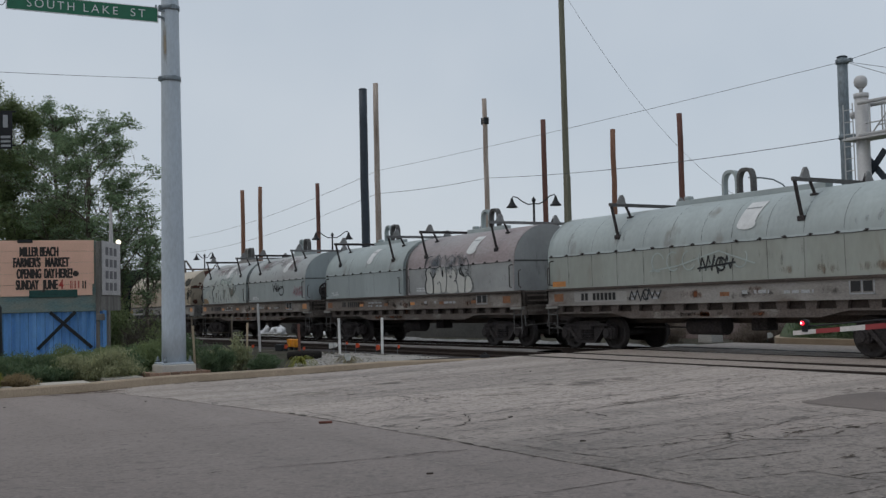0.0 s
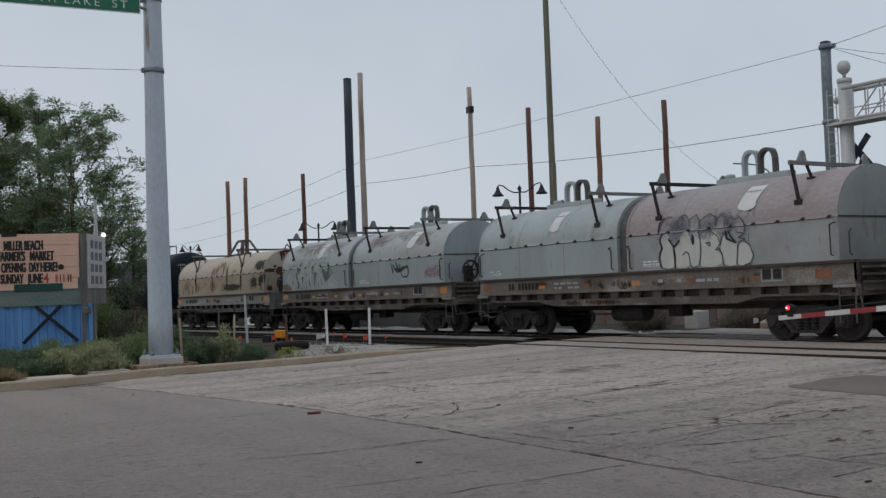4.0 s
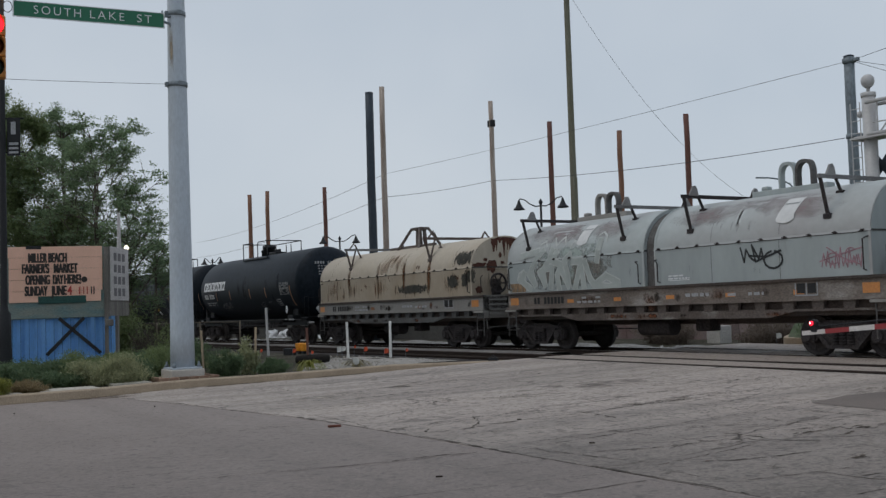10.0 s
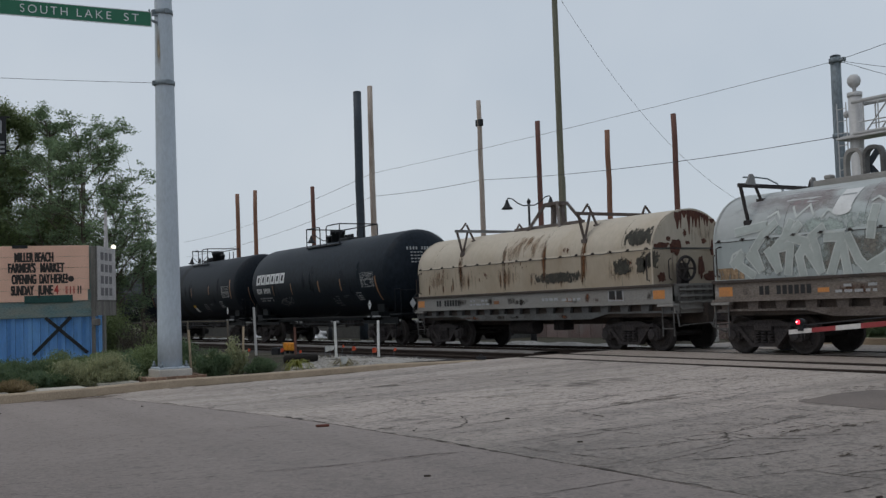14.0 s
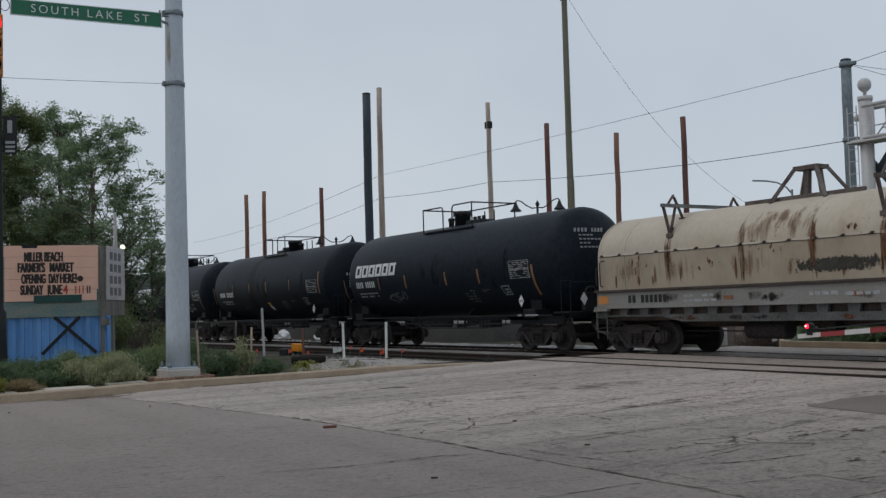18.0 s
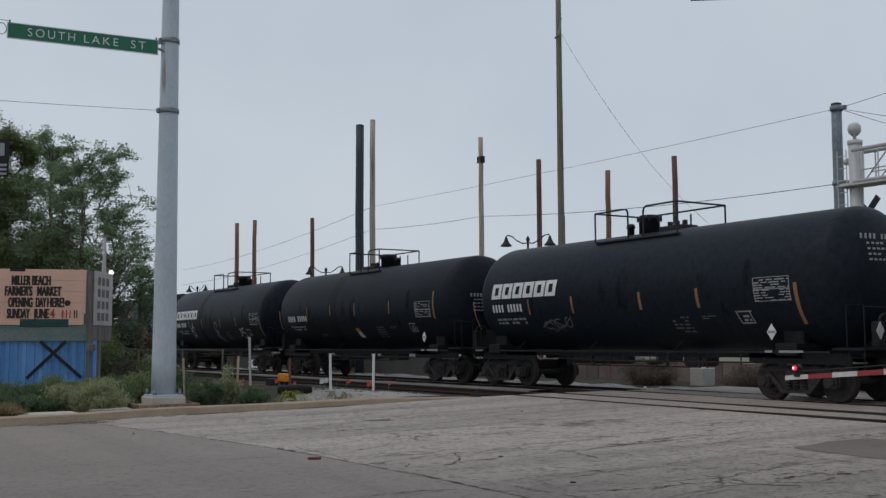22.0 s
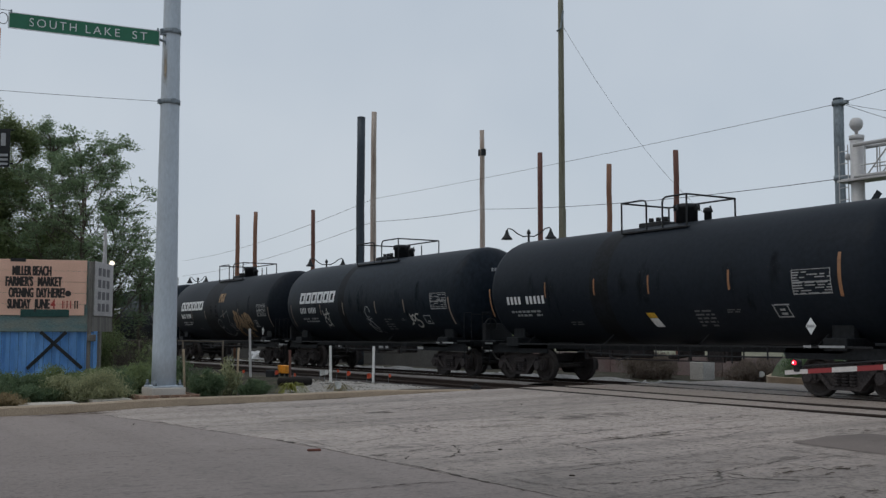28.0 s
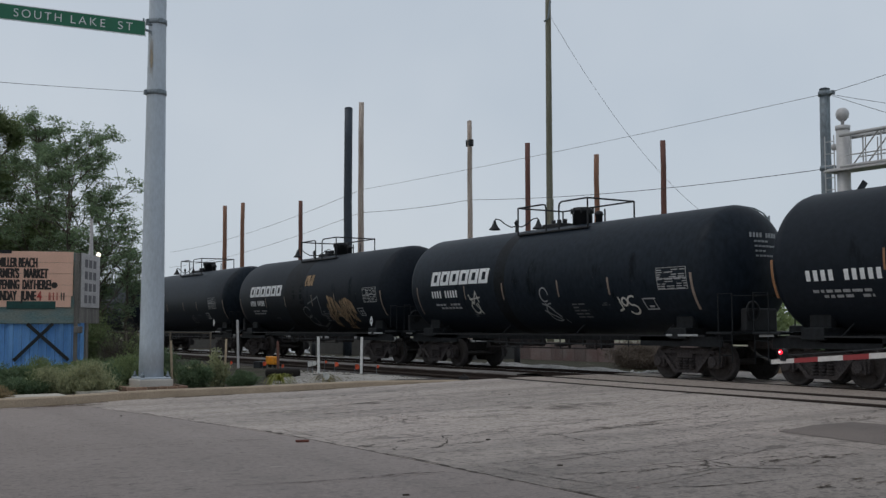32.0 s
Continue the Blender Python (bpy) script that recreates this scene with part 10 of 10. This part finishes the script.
    for k, (x, y, wd, h) in enumerate(((-28.4, 27.0, 2.0, 1.1), (-27.6, 26.6, 1.4, 0.9), (-22.9, 26.3, 1.7, 0.95), (-29.4, 28.0, 1.4, 0.9))):
        shrub(x, y, -0.2, wd, h, 5200, twigs, "dry brown bush beyond the tracks", 200 + k, size=0.022, long=7)
    for k in range(3):
        bm = NB()
        t = bmesh.new()
        bmesh.ops.create_icosphere(t, subdivisions=4, radius=0.5)
        for v in t.verts:
            v.co *= 1 + 0.5 * noise.noise(v.co * 3.5 + Vector((k * 5, 0, 0)))
            v.co.z *= 0.7
        join(bm, t)
        ob = part("white_bag", bm, mat("bag_white", (0.72, 0.73, 0.75), 0.7, fine=10))
        x, w, h = ((-57.0, 2.9, 0.85), (-66.0, 1.9, 1.1), (-63.5, 2.9, 1.0))[k]
        ob.matrix_basis = pose(x, 27.5, -0.28, 0, 0, 0) @ Matrix.Diagonal((w, 1.2, h * 1.4, 1))
        tagged(ob, "heaped white sack beyond the tracks", "sack", "white sacks")
    # grass bank and a low guard rail right of the road
    bm = NB()
    for a, b, za, zb in ((24.2, 27.0, 0.24, 0.50), (27.0, 36.0, 0.50, 0.85), (36.0, 60.0, 0.85, 1.35)):
        xa, xb = -20.4 - (a - 24.2) * 0.75, -20.4 - (b - 24.2) * 0.75
        bm.faces.new([bm.verts.new(v) for v in ((xa, a, za), (12, a, za), (12, b, zb), (xb, b, zb))])
    tagged(part("grass_bank", bm, mat("bank_grass", (0.05, 0.075, 0.03), 1.0, other=(0.085, 0.09, 0.045), scale=0.8, amount=0.8, fine=15, fine_amount=0.5, bump=0.8)), "green grass bank beyond the tracks", "grass", kind="structure")
    bm = NB()
    outline = [(12, 23.92), (-20.0, 23.92), (-20.35, 24.05), (-20.8, 24.5), (-21.8, 25.9), (-21.6, 26.0), (-20.6, 24.65), (-20.25, 24.32), (-20.0, 24.22), (12, 24.22)]
    top = [bm.verts.new((x, y, 0.27)) for x, y in outline]
    low = [bm.verts.new((x, y, -0.2)) for x, y in outline]
    for i in range(4):
        bm.faces.new((top[i], top[i + 1], top[8 - i], top[9 - i]))
    for i in range(len(outline)):
        j = (i + 1) % len(outline)
        bm.faces.new((top[i], low[i], low[j], top[j]))
    bmesh.ops.recalc_face_normals(bm, faces=bm.faces)
    spots = []
    r = random.Random(14)
    for k in range(260):
        y = 24.45 + 2.6 * r.random() ** 1.6
        spots.append((r.uniform(-19.9 - (y - 24.2) * 0.75, -9), y, 0.30 + 0.1 * (y - 24.2) + r.uniform(0, 0.22)))
    ob = leaves("bank_tufts", spots, 16000, 0.03, (0.13, 0.13, 0.09), M_LEAF_F, None, 31, kind="stuff", long=8, up=1.4)
    tagged(ob, "dark green uncut grass on the bank", "grass")
    tagged(part("far_kerb", bm, M_KERB), "pale kerb along the grass bank", "kerb", kind="structure")
    # distant woods close the horizon
    spots = []
    r = random.Random(9)
    for k in range(700):
        x = r.uniform(-330, 120)
        spots.append((x, 190 + r.uniform(-12, 12), r.uniform(-1, 4.2 + 1.2 * math.sin(x * 0.07))))
    ob = leaves("far_woods", spots, 26000, 0.9, (2.2, 2.2, 0.7), M_LEAF_B, None, 12, kind="stuff")
    tagged(ob, "low line of distant woods", "woods")


far_side()


def motions():
    """The train rolls by: its cars along the track, each wheelset about its axle."""
    for car, middle, sets in MOVERS:
        rows = []
        for t in range(33):
            x = middle + run(t)
            rows.append((float(t), pose(x, TRACK_Y, rail_z(x), 0, -TILT, 0)))
        walk(car, rows)
        for w, c in sets:
            walk(w, [(k * 0.2, pose(c, 0, WHEEL_R, 0, math.degrees((run(k * 0.2) - run(0)) / WHEEL_R), 0)) for k in range(161)])


settle()
motions()
